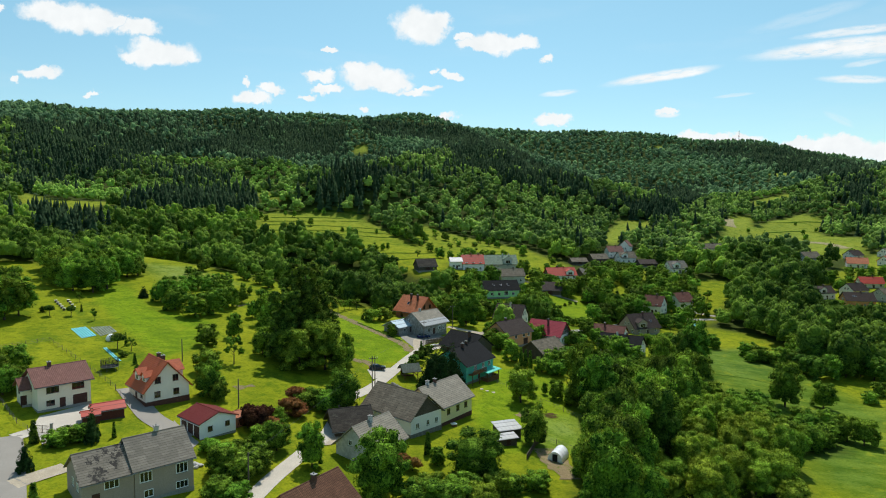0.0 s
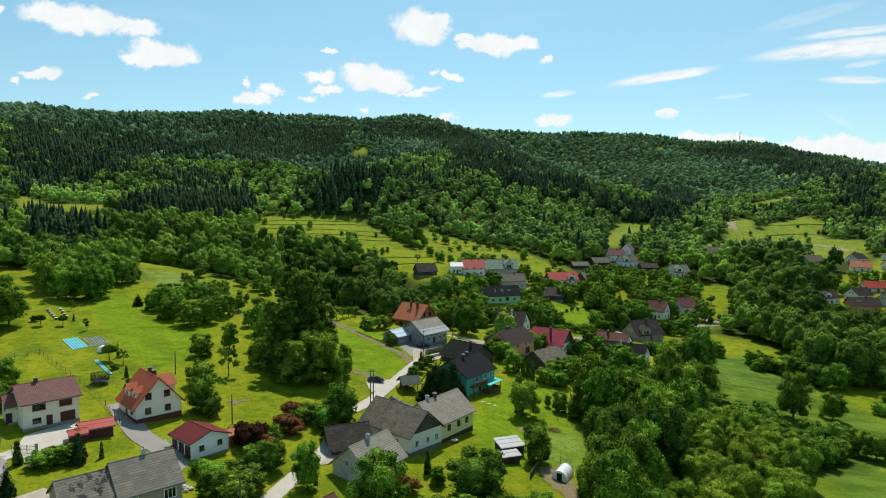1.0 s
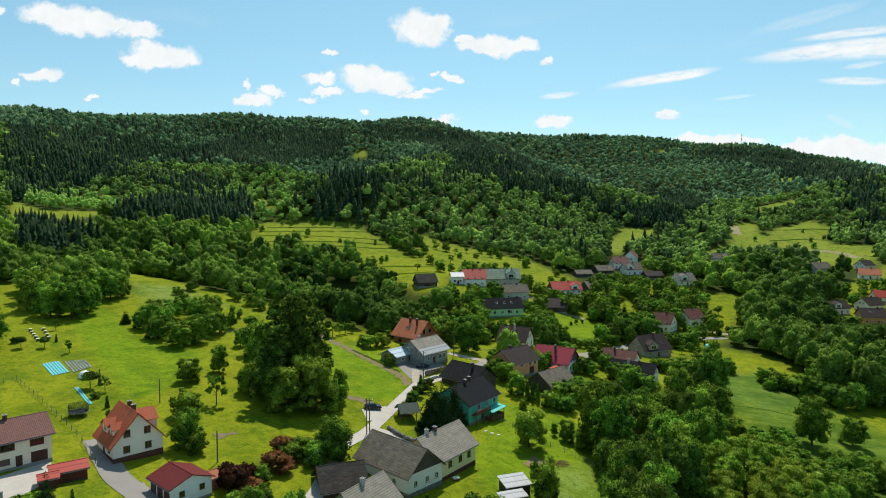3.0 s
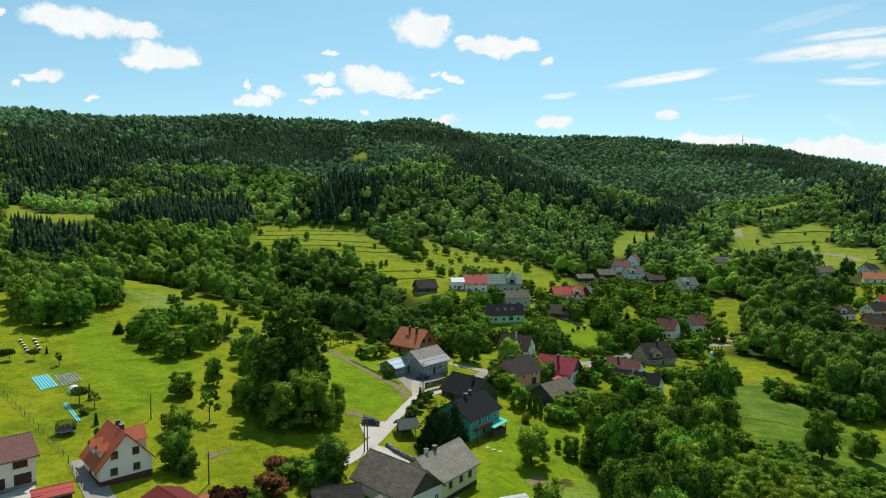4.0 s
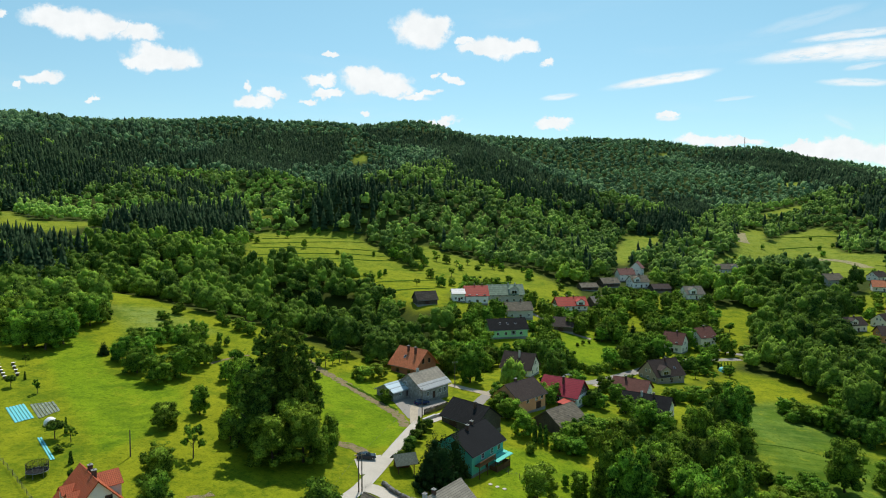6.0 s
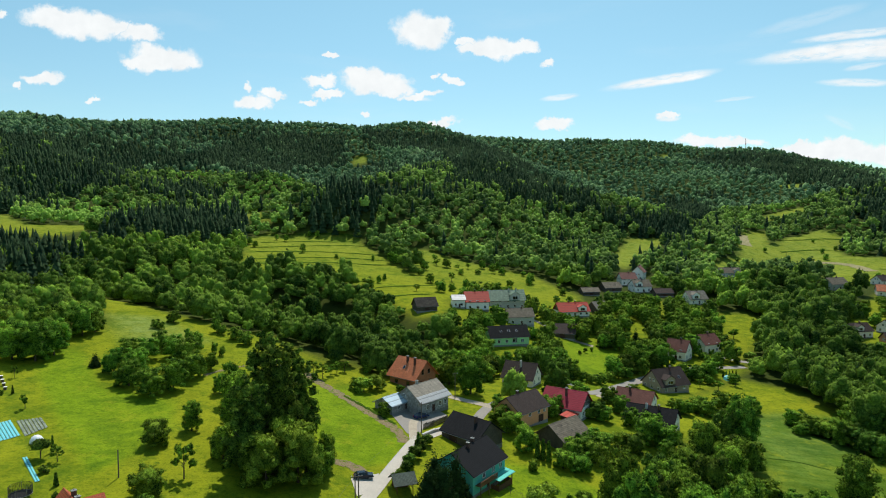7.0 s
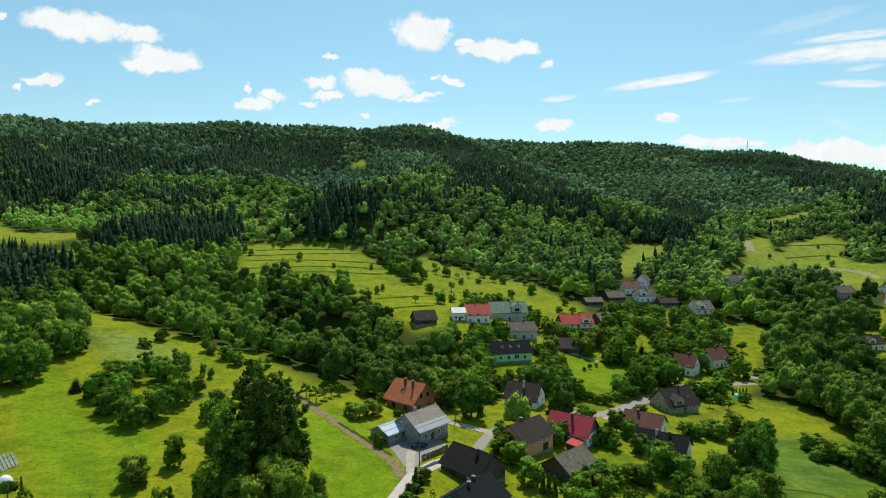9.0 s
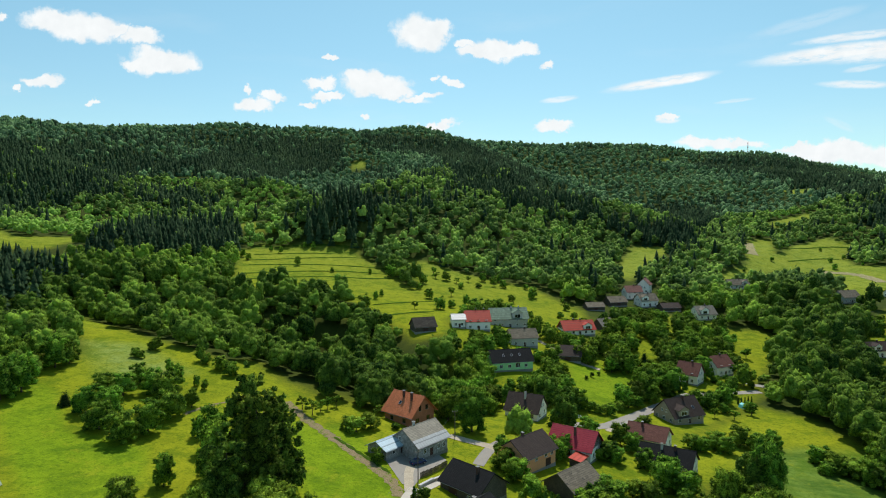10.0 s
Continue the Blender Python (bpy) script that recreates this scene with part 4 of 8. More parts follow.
def cores(rng, centres, radii, squash=0.8, k=0.93, fine=0, rough=0.13):
    """Uneven leafy masses, the largest `fine` of them of more faces."""
    verts, faces, puffs, count = [], [], [], 0
    middle = np.average(np.array(centres, float), axis=0, weights=np.array(radii) ** 2)
    for n, (c, r) in enumerate(zip(centres, radii)):
        v0, f0 = ico(2 if n < fine else 1)
        v = np.array(c) + v0 * (r * k) * (1, 1, squash) * rng.uniform(1 - rough, 1 + rough, (len(v0), 1))
        verts.append(v)
        puffs.append(unit(v0 + 0.35 * unit(v - middle) + 0.22 * rng.normal(size=v0.shape)))
        faces.append(f0[v0[f0][:, :, 2].max(1) > -0.4] + count)
        count += len(v0)
    return np.concatenate(verts), np.concatenate(faces), np.concatenate(puffs)


def crown_data(name, kind, seed, cards, mat, coarse=1.0, fine=0):
    """A crown one metre high and one metre wide, to be scaled; its base at z = 0."""
    rng = np.random.default_rng(seed)
    centres, radii = [], []
    size, squash, low = 0.029, 0.95, -0.35
    if kind == "leafy":
        for k in range(44):
            h = 0.04 + 0.86 * rng.random() ** 0.95
            wide = 0.46 * math.sqrt(max(1 - ((h - 0.34) / 0.66) ** 2, 0.05)) if h > 0.34 else 0.46 - 0.25 * (0.34 - h)
            ang, far = 2.4 * k + rng.uniform(-0.5, 0.5), wide * rng.uniform(0.55, 0.92)
            r = rng.uniform(0.065, 0.13)
            centres.append((far * math.cos(ang), far * math.sin(ang), min(h, 0.95 - r)))
            radii.append(r)
        centres += [(0, 0, 0.30), (0.03, 0.02, 0.58)]
        radii += [0.36, 0.28]
    elif kind == "willow":
        for _ in range(34):
            h = rng.uniform(0.04, 0.88)
            wide = 0.50 * math.sqrt(max(1 - ((h - 0.36) / 0.62) ** 2, 0.05))
            ang, far = rng.uniform(0, 6.283), wide * rng.uniform(0.45, 0.85)
            r = rng.uniform(0.075, 0.13)
            centres.append((far * math.cos(ang), far * math.sin(ang), min(h, 0.96 - r)))
            radii.append(r)
        centres += [(0, 0, 0.45), (0.05, 0, 0.62)]
        radii += [0.32, 0.26]
    elif kind == "poplar":
        peaks = [(0.0, 0.0, 1.0)] + [(0.2 * math.cos(a), 0.2 * math.sin(a), rng.uniform(0.72, 0.9)) for a in (0.6, 2.8, 4.7)]
        for k in range(96):
            px, py, top = peaks[k % 4]
            h = top * (0.04 + 0.93 * rng.random() ** 0.9)
            wide = (0.36 if k % 4 == 0 else 0.25) * (1 - h / top) ** 0.6 + 0.02
            ang, far = 2.4 * k + rng.uniform(-0.5, 0.5), wide * rng.uniform(0.5, 1.0)
            centres.append((px + far * math.cos(ang), py + far * math.sin(ang), h))
            radii.append(rng.uniform(0.055, 0.10) * (1.15 - 0.55 * h / top))
        for h in (0.12, 0.28, 0.44, 0.6, 0.76):
            centres.append((0, 0, h))
            radii.append(0.30 * (1.05 - h))
        squash, size, low = 0.62, 0.028, -0.4
    elif kind == "spruce":
        for k in range(13):
            h = 0.06 + 0.90 * k / 13
            wide = 0.44 * (1 - h) ** 0.9
            for a in range(7 if k < 9 else 4):
                ang, far = 0.9 * a + 1.7 * k + rng.uniform(-0.3, 0.3), wide * rng.uniform(0.6, 1.05)
                centres.append((far * math.cos(ang), far * math.sin(ang), h + rng.uniform(-0.02, 0.02) - 0.05 * far))
                radii.append(0.075 * (1.15 - h) + 0.012)
        for h in (0.12, 0.26, 0.42, 0.6, 0.78):
            centres.append((0, 0, h))
            radii.append(0.30 * (1.04 - h))
        squash, size, low = 0.75, 0.026, -0.5
    elif kind == "thuja":
        for k in range(9):
            h = 0.08 + 0.86 * k / 9
            wide = 0.30 * (1 - (h - 0.1)) ** 0.6
            for s in (0.0, 2.1, 4.2):
                centres.append((0.5 * wide * math.cos(s + k), 0.5 * wide * math.sin(s + k), h))
                radii.append(0.16 * (1.15 - 0.8 * h) + 0.03)
        squash, size = 0.6, 0.035
    elif kind == "topiary":
        centres, radii = [(0, 0, 0.66), (0.14, 0.05, 0.64), (-0.13, 0.06, 0.65), (0.02, -0.14, 0.66), (0.05, 0.12, 0.68)], [0.34, 0.3, 0.31, 0.3, 0.3]
        squash, size = 0.8, 0.045
    elif kind == "fruit":
        for _ in range(17):
            ang, far, h = rng.uniform(0, 6.283), rng.uniform(0.08, 0.38), rng.uniform(0.38, 0.9)
            centres.append((far * math.cos(ang), far * math.sin(ang), h))
            radii.append(rng.uniform(0.075, 0.13))
        size = 0.05
    else:
        for _ in range(14):
            ang, far, h = rng.uniform(0, 6.283), rng.uniform(0.1, 0.33), rng.uniform(0.2, 0.75)
            centres.append((far * math.cos(ang), far * math.sin(ang), h))
            radii.append(rng.uniform(0.14, 0.22))
        size = 0.05
    big = np.argsort(radii)[::-1][:110 if kind == "poplar" else 30]
    v1, f1, p1 = cores(rng, [centres[k] for k in big], [radii[k] for k in big], squash, 0.88, fine)
    v2, f2, p2 = leaf_cards(rng, centres, radii, cards, size * coarse, squash, low, {"poplar": 1.8, "thuja": 1.7, "spruce": 1.4, "leafy": 1.15}.get(kind, 1.0))
    data = bpy.data.meshes.new(name)
    data.from_pydata(np.concatenate([v1, v2]).tolist(), [], f1.tolist() + (f2 + len(v1)).tolist())
    data.materials.append(mat)
    data.shade_smooth()
    data.attributes.new("puff", "FLOAT_VECTOR", "POINT").data.foreach_set("vector", np.concatenate([p1, p2]).astype(np.float32).ravel())
    return data


def trunk_data(name, seed, bare, thin=0.045):
    """A tapered trunk with a few limbs, one metre high overall."""
    rng = random.Random(seed)
    bm = bmesh.new()
    bm_tube(bm, (0, 0, -0.05), (0.01, 0, bare), thin, thin * 0.75, 7)
    bm_tube(bm, (0.01, 0, bare * 0.97), (0.02, 0.01, 0.8), thin * 0.75, thin * 0.2, 6)
    for k in range(4):
        ang, h = k * 1.57 + rng.uniform(-0.3, 0.3), bare + rng.uniform(-0.04, 0.25)
        bm_tube(bm, (0.01, 0, h), (0.28 * math.cos(ang), 0.28 * math.sin(ang), h + rng.uniform(0.12, 0.3)), thin * 0.45, thin * 0.12, 5)
    data = bpy.data.meshes.new(name)
    bm.to_mesh(data)
    bm.free()
    data.materials.append(MAT["bark"])
    return data


TREE_LOOK = {
    "leafy": ("broadleaf_tree", "broad-crowned green deciduous tree standing in grass", "tree", "leaf", 0.06, 1700, 6),
    "willow": ("willow_tree", "pale green bushy willow with a rounded crown", "tree", "leaf_pale", 0.05, 1800, 3),
    "lone": ("field_tree", "round-crowned green deciduous tree on a clear trunk", "tree", "leaf", 0.20, 1700, 2),
    "poplar": ("tall_tree", "tall dark green tree with a ragged narrow crown", "tree", "leaf_dark", 0.03, 2900, 3),
    "alder": ("alder_tree", "dark green deciduous tree with a full rounded crown", "tree", "leaf_dark", 0.05, 1700, 3),
    "spruce": ("spruce_tree", "dark green conical spruce with drooping boughs", "tree", "needles", 0.05, 2000, 2),
    "thuja": ("thuja", "slim dark green columnar thuja", "shrub", "leaf_dark", 0.03, 420, 2),
    "topiary": ("clipped_tree", "small clipped garden tree with a round crown", "tree", "leaf_dark", 0.35, 500, 2),
    "fruit": ("fruit_tree", "small open-crowned fruit tree in the grass", "tree", "leaf", 0.3, 520, 3),
    "bush": ("garden_bush", "low rounded green garden bush", "shrub", "leaf_dark", 0.03, 520, 2),
    "purple": ("purple_shrub", "dark purple-leaved shrub beside the lane", "shrub", "leaf_purple", 0.05, 700, 2),
    "bushred": ("russet_bush", "rust-brown withered bush among green shrubs", "shrub", "leaf_red", 0.04, 500, 2),
}
TREE_MODELS = {}


def tree_model(kind, k, fine=1):
    """The crown and trunk of one form of a kind; fine: 0 for few large leaf clumps, 2 for many small ones."""
    if (kind, k, fine) not in TREE_MODELS:
        name, label, category, mat, bare, cards, _ = TREE_LOOK[kind]
        seed = 100 * sorted(TREE_LOOK).index(kind) + k
        form = {"purple": "bush", "bushred": "bush", "alder": "leafy", "lone": "leafy"}.get(kind, kind)
        crown = crown_data("crown", form, seed, int(cards * (0.52, 0.95, 2.1)[fine]), MAT[mat], (0.95, 0.86, 0.62)[fine], (0, 8, 22)[fine])
        TREE_MODELS[kind, k, fine] = crown, trunk_data("trunk", seed, max(bare, 0.08), 0.02 if kind in ("thuja", "spruce", "poplar") else 0.03)
    return TREE_MODELS[kind, k, fine]


def plant(kind, x, y, height, width, rng, group="", sink=0.1):
    name, label, category, mat, bare, cards, count = TREE_LOOK[kind]
    fine = 1
    if kind in ("leafy", "willow", "fruit", "alder", "lone"):
        fine = 0 if (height < 7 and y > 170) or y > 195 or kind == "fruit" else 2 if y < 130 and width > 7 else 1
    crown, trunk = tree_model(kind, rng.randrange(count), fine)
    if kind == "leafy" and height < 5.6:
        name, label, category = "broadleaf_shrub", "bushy rounded green shrub growing in grass", "shrub"
    root = thing(name, x, y, rng.uniform(0, 360), label, category, group or label.split(" with")[0] + "s", gz(x, y) - sink)
    for piece, data in (("trunk", trunk), ("crown", crown)):
        ob = new(piece, data)
        ob.parent = root
        lift = bare * 0.55 if piece == "crown" and kind not in ("topiary", "fruit") else 0.0
        ob.matrix_local = Matrix.Translation((0, 0, lift * height)) @ Matrix.Diagonal((width, width, height * (1 - lift), 1))
    return root


HOUSE_SPOTS = []  # x, y, radius kept free of scattered trees

# ---- houses ----
def window(parent, m, w, h, frame_mat, bars=1, sill=True):
    """A window set on a wall: m lays its own x across, z up, -y outwards."""
    bm = bmesh.new()
    t = 0.09
    rings = []
    for y in (-0.05, 0.04):
        for e in (0.0, t):
            rings.append([bm.verts.new(p) for p in ((-w / 2 + e, y, e), (w / 2 - e, y, e), (w / 2 - e, y, h - e), (-w / 2 + e, y, h - e))])
    for a, b in ((0, 1), (1, 3), (3, 2), (2, 0)):
        for k in range(4):
            n = (k + 1) % 4
            bm.faces.new((rings[a][k], rings[a][n], rings[b][n], rings[b][k]))
    win = part("window", bm, frame_mat, parent, at=m)
    for k in range(bars):
        c = -w / 2 + w * (k + 1) / (bars + 1)
        box_part("glazing_bar", (c - 0.035, -0.045, t), (c + 0.035, -0.013, h - t), frame_mat, win)
    box_part("pane", (-w / 2 + t * 0.5, -0.012, t * 0.5), (w / 2 - t * 0.5, 0.02, h - t * 0.5), MAT["glass"], win)
    if sill:
        box_part("sill", (-w / 2 - 0.08, -0.14, -0.07), (w / 2 + 0.08, 0.0, -0.005), MAT["plinthgrey"], win)
    return win


def door(parent, m, w, h, mat, name="door"):
    bm = bmesh.new()
    bm_box(bm, (-w / 2, -0.03, 0), (w / 2, 0.05, h))
    if w > 1.6:
        for k in range(1, 5):
            bm_box(bm, (-w / 2 + 0.05, -0.055, h * k / 5 - 0.03), (w / 2 - 0.05, -0.03, h * k / 5 + 0.03))
    else:
        bm_box(bm, (-w / 2 + 0.15, -0.05, 0.2), (w / 2 - 0.15, -0.03, h * 0.45))
        bm_box(bm, (-w / 2 + 0.15, -0.05, h * 0.52), (w / 2 - 0.15, -0.03, h - 0.15))
    ob = part(name, bm, mat, parent, at=m)
    box_part("handle", (w * 0.36, -0.09, h * 0.46), (w * 0.41, -0.05, h * 0.5), MAT["metal"], ob)
    return ob


def slope(name, parent, mat, a, b, length, thick=0.16, label=""):
    """One pitch of a roof, from its foot a to its ridge b (each y, z), running along x; own y goes up the slope."""
    a, b = Vector((0, *a)), Vector((0, *b))
    rise = (b - a).length
    up = (b - a).normalized()
    along = Vector((1, 0, 0))
    out = along.cross(up)
    if out.z < 0:
        along, out = -along, -out
    m = Matrix.Translation(a) @ Matrix((along, up, out)).transposed().to_4x4()
    bm = bmesh.new()
    bm_box(bm, (-length / 2, 0, 0), (length / 2, rise, thick))
    return part(name, bm, mat, parent, label, at=m)


def side_pose(side, s, z, L, W):
    """Where a window or door sits: F and B are the long walls (-y, +y), L and R the gables (-x, +x)."""
    if side == "F":
        return pose(s, -W / 2, z, 0, 0, 0)
    if side == "B":
        return pose(s, W / 2, z, 0, 0, 180)
    if side == "R":
        return pose(L / 2, s, z, 0, 0, 90)
    return pose(-L / 2, s, z, 0, 0, -90)


def house(key, name, label, wall, roof, W, wall_h, ridge_h, L=None, rot=None, at=None, over=0.55, plinth="plinthgrey", plinth_h=0.5, chimneys=((0.1, 0.0, "chimney"),), openings="auto",
          frame_mat="frame", gable=None, category="house", dormers=(), skylights=(), deep=2.5):
    x, y, r, length = SPOTS[key]
    if at:
        x, y = at
    r, L = r if rot is None else rot, length if L is None else L
    base = min(gz(x + dx * L / 2 * math.cos(radians(r)) - dy * W / 2 * math.sin(radians(r)), y + dx * L / 2 * math.sin(radians(r)) + dy * W / 2 * math.cos(radians(r))) for dx in (-1, 0, 1) for dy in (-1, 0, 1))
    base = 0.5 * (base + gz(x, y))
    root = thing(name, x, y, r, label, category, z=base)
    HOUSE_SPOTS.append((x, y, 0.55 * math.hypot(L, W)))
    rise = ridge_h - wall_h
    # walls: a five-sided body, its gables up to the ridge
    bm = bmesh.new()
    bm_prism(bm, [(-W / 2, -deep), (W / 2, -deep), (W / 2, wall_h), (0, ridge_h - 0.05), (-W / 2, wall_h)], -L / 2, L / 2, lambda p, q, c: (c, p, q))
    part("wall", bm, MAT[wall], root)
    bm = bmesh.new()
    e = 0.05
    bm_box(bm, (-L / 2 - e, -W / 2 - e, -deep + 0.01), (L / 2 + e, W / 2 + e, plinth_h))
    part("plinth", bm, MAT[plinth], root)
    if gable:
        for s in (-1, 1):
            bm = bmesh.new()
            bm_prism(bm, [(-W / 2 + 0.15, wall_h + 0.1), (W / 2 - 0.15, wall_h + 0.1), (0, ridge_h - 0.2)], s * (L / 2 - 0.02), s * (L / 2 + 0.05), lambda p, q, c: (c, p, q))
            part("gable_panel", bm, MAT[gable], root, "weathered timber gable boarding")
    tan = rise / (W / 2)
    for s in (-1, 1):
        foot = (s * (W / 2 + over), wall_h - over * tan + 0.02)
        slope("roof_slope", root, MAT[roof], foot, (0, ridge_h + 0.02), L + 2 * over)
    bm = bmesh.new()
    bm_tube(bm, (-L / 2 - over, 0, ridge_h + 0.14), (L / 2 + over, 0, ridge_h + 0.14), 0.13, 0.13, 8)
    part("ridge_cap", bm, MAT[roof], root)
    for s in (-1, 1):
        bm = bmesh.new()
        bm_tube(bm, (-L / 2 - over, s * (W / 2 + over + 0.06), wall_h - over * tan), (L / 2 + over, s * (W / 2 + over + 0.06), wall_h - over * tan), 0.07, 0.07, 6)
        part("gutter", bm, MAT["metal"], root)
    for along, off, mat in chimneys:
        cx, cy = along * L, off * W
        foot = ridge_h - abs(cy) * tan - 0.4
        top = ridge_h + 0.9
        ch = box_part("chimney", (cx - 0.28, cy - 0.34, foot), (cx + 0.28, cy + 0.34, top), MAT[mat], root, bevel=0.02)
        box_part("chimney_cap", (cx - 0.36, cy - 0.42, top), (cx + 0.36, cy + 0.42, top + 0.1), MAT["plinthgrey"], ch)
        bm = bmesh.new()
        bm_tube(bm, (cx, cy, top + 0.1), (cx, cy, top + 0.35), 0.1, 0.09, 8)
        part("chimney_pot", bm, MAT["plinthgrey"], ch)
    if openings == "auto":
        openings = []
        floor = plinth_h + 0.75
        for side, span in (("F", L), ("B", L), ("L", W), ("R", W)):
            count = max(2, int(span / 3.4))
            for k in range(count):
                s = span * ((k + 0.5) / count - 0.5)
                openings.append((side, s, floor, 1.15, 1.25))
                if wall_h > 4.4 and side in "FB":
                    openings.append((side, s, floor + 2.7, 1.15, 1.2))
            if side in "LR" and ridge_h - floor > 4.5:
                openings += [(side, -0.95, floor + 2.7, 0.95, 1.15), (side, 0.95, floor + 2.7, 0.95, 1.15)]
        openings.append(("F", 0.3, plinth_h - 0.35, -1.0, 2.05))
    for side, s, z, w, h in openings:
        m = side_pose(side, s, z, L, W)
        if w < 0:
            door(root, m, -w, h, MAT["brown_door"], "garage_door" if w < -1.6 else "door")
        else:
            window(root, m, w, h, MAT[frame_mat], 1 if w < 1.5 else 2)
    for side, s, w, h, low in dormers:
        dormer(root, side, s, w, h, low, W, wall_h, ridge_h, MAT[roof], MAT[wall])
    for side, s, k in skylights:
        sign = -1 if side == "F" else 1
        a, b = Vector((0, sign * W / 2, wall_h)), Vector((0, 0, ridge_h))
        p = a.lerp(b, k)
        up = (b - a).normalized()
        ax = Vector((1, 0, 0)) if sign < 0 else Vector((-1, 0, 0))
        m = Matrix.Translation(p + Vector((s, 0, 0))) @ Matrix((ax, up, ax.cross(up))).transposed().to_4x4()
        bm = bmesh.new()
        bm_box(bm, (-0.45, -0.6, 0.1), (0.45, 0.6, 0.27))
        sk = part("skylight", bm, MAT["metal"], root, at=m)
        box_part("pane", (-0.36, -0.5, 0.2), (0.36, 0.5, 0.285), MAT["glass"], sk)
    return root


def dormer(root, side, s, w, h, low, W, wall_h, ridge_h, roof_mat, wall_mat):
    """A small gabled dormer on one pitch; its ridge runs back into the roof. low: how far up the pitch its front stands (0 to 1)."""
    sign = -1 if side == "F" else 1
    front = sign * (W / 2) * (1 - low)
    foot = wall_h + (ridge_h - wall_h) * low
    deep = min(h / ((ridge_h - wall_h) / (W / 2)), abs(front)) * 1.02
    root_d = new("dormer")
    bm = bmesh.new()
    eave = h * 0.62
    bm_prism(bm, [(s - w / 2, foot - 0.3), (s + w / 2, foot - 0.3), (s + w / 2, foot + eave), (s, foot + h), (s - w / 2, foot + eave)], front, front - sign * deep, lambda p, q, c: (p, c, q))
    bmesh.ops.recalc_face_normals(bm, faces=bm.faces)
    data = bpy.data.meshes.new("dormer")
    bm.to_mesh(data)
    bm.free()
    data.materials.append(wall_mat)
    bpy.data.objects.remove(root_d)
    d = new("dormer", data)
    d.parent = root
    for k in (-1, 1):
        a, b = Vector((s + k * (w / 2 + 0.25), foot + eave - 0.25 * (h - eave) / (w / 2), 0)), Vector((s, foot + h, 0))
        up = Vector((b.x - a.x, 0, b.y - a.y)).normalized()
        along = Vector((0, 1, 0))
        out = along.cross(up)
        if out.z < 0:
            along, out = -along, -out
        m = Matrix.Translation((a.x, (2 * front - sign * deep) / 2 + sign * 0.15, a.y)) @ Matrix((along, up, out)).transposed().to_4x4()
        bm = bmesh.new()
        bm_box(bm, (-deep / 2 - 0.2, 0, 0), (deep / 2 + 0.2, math.hypot(b.x - a.x, b.y - a.y), 0.12))
        part("dormer_roof", bm, roof_mat, d, at=m)
    window(d, pose(s, front, foot + 0.25, 0, 0, 0 if sign < 0 else 180), w * 0.55, h * 0.42, MAT["frame"], 1, False)


SPOTS = {}  # middle of the ridge, its heading and length
SPOTS["orange"] = (-58.7, 129.3, -46, 10.6)
SPOTS["garage"] = (-44.0, 116.4, -39, 7.2)
SPOTS["grey"] = (-46.6, 91.3, 55, 16.5)
SPOTS["white"] = (-73.7, 120.5, 54, 8.6)
SPOTS["cream"] = (-1.4, 136.2, 53, 15.2)
SPOTS["barn"] = (-9.9, 127.9, -10, 10.4)
SPOTS["gable"] = (-13.4, 113.4, 59, 9.9)
SPOTS["darkbarn"] = (-18.7, 123.6, 38, 6.1)
SPOTS["bottom"] = (-19.2, 88.1, 60, 10.6)
SPOTS["black"] = (7.1, 189.3, -45, 10.5)
SPOTS["teal"] = (4.7, 168.3, 55, 13.4)
SPOTS["slate"] = (-6.1, 208.5, 49, 11.5)
SPOTS["orange2"] = (-9.9, 230.7, -40, 11.4)
SPOTS["brown"] = (22.0, 209.2, 44, 12.4)
SPOTS["magenta"] = (37.3, 221.3, -23, 10.7)
SPOTS["lowgrey"] = (31.6, 197.3, 43, 11.1)
SPOTS["pale"] = (27.4, 251.7, -18, 10.0)
SPOTS["dark"] = (84.2, 269.1, 23, 12.1)
SPOTS["brownL"] = (63.3, 237.5, -30, 9.0)
SPOTS["black2"] = (62.4, 218.4, -15, 12.0)
SPOTS["redwhite"] = (108.0, 319.9, -46, 7.3)
SPOTS["whiteH"] = (126.8, 335.4, 30, 10.1)
SPOTS["green"] = (27.1, 302.2, 18, 18.1)
SPOTS["redfar"] = (16.2, 348.9, 46, 15.2)
SPOTS["greytop"] = (32.8, 367.7, 56, 34.3)
SPOTS["grey2"] = (36.1, 334.7, 46, 15.3)
SPOTS["red2"] = (70.1, 377.1, 42, 26.8)
SPOTS["darkwood"] = (56.2, 327.0, 47, 15.1)
SPOTS["grey3"] = (88.5, 392.9, 51, 14.4)
SPOTS["barntop"] = (-9.3, 336.2, 19, 8.5)
SPOTS["clusA"] = (128.7, 475.8, 25, 12.4)
SPOTS["clusB"] = (142.6, 492.6, 36, 11.5)
SPOTS["clusC"] = (132.1, 456.7, 22, 13.8)
SPOTS["shedA"] = (93.7, 437.8, 35, 11.3)
SPOTS["shedB"] = (111.5, 454.1, 30, 11.1)
SPOTS["dkS"] = (144.1, 447.8, 16, 10.1)
SPOTS["greyfar"] = (159.4, 432.4, 19, 13.7)
SPOTS["farR"] = (222.4, 524.8, 30, 25.8)
SPOTS["greyR"] = (283.0, 488.7, 21, 16.4)
SPOTS["whiteR"] = (220.2, 366.2, 11, 12.4)
SPOTS["brownR"] = (224.4, 340.4, 13, 16.6)
SPOTS["orR1"] = (305.4, 465.6, 13, 13.5)
SPOTS["orR2"] = (323.0, 470.6, 12, 15.6)
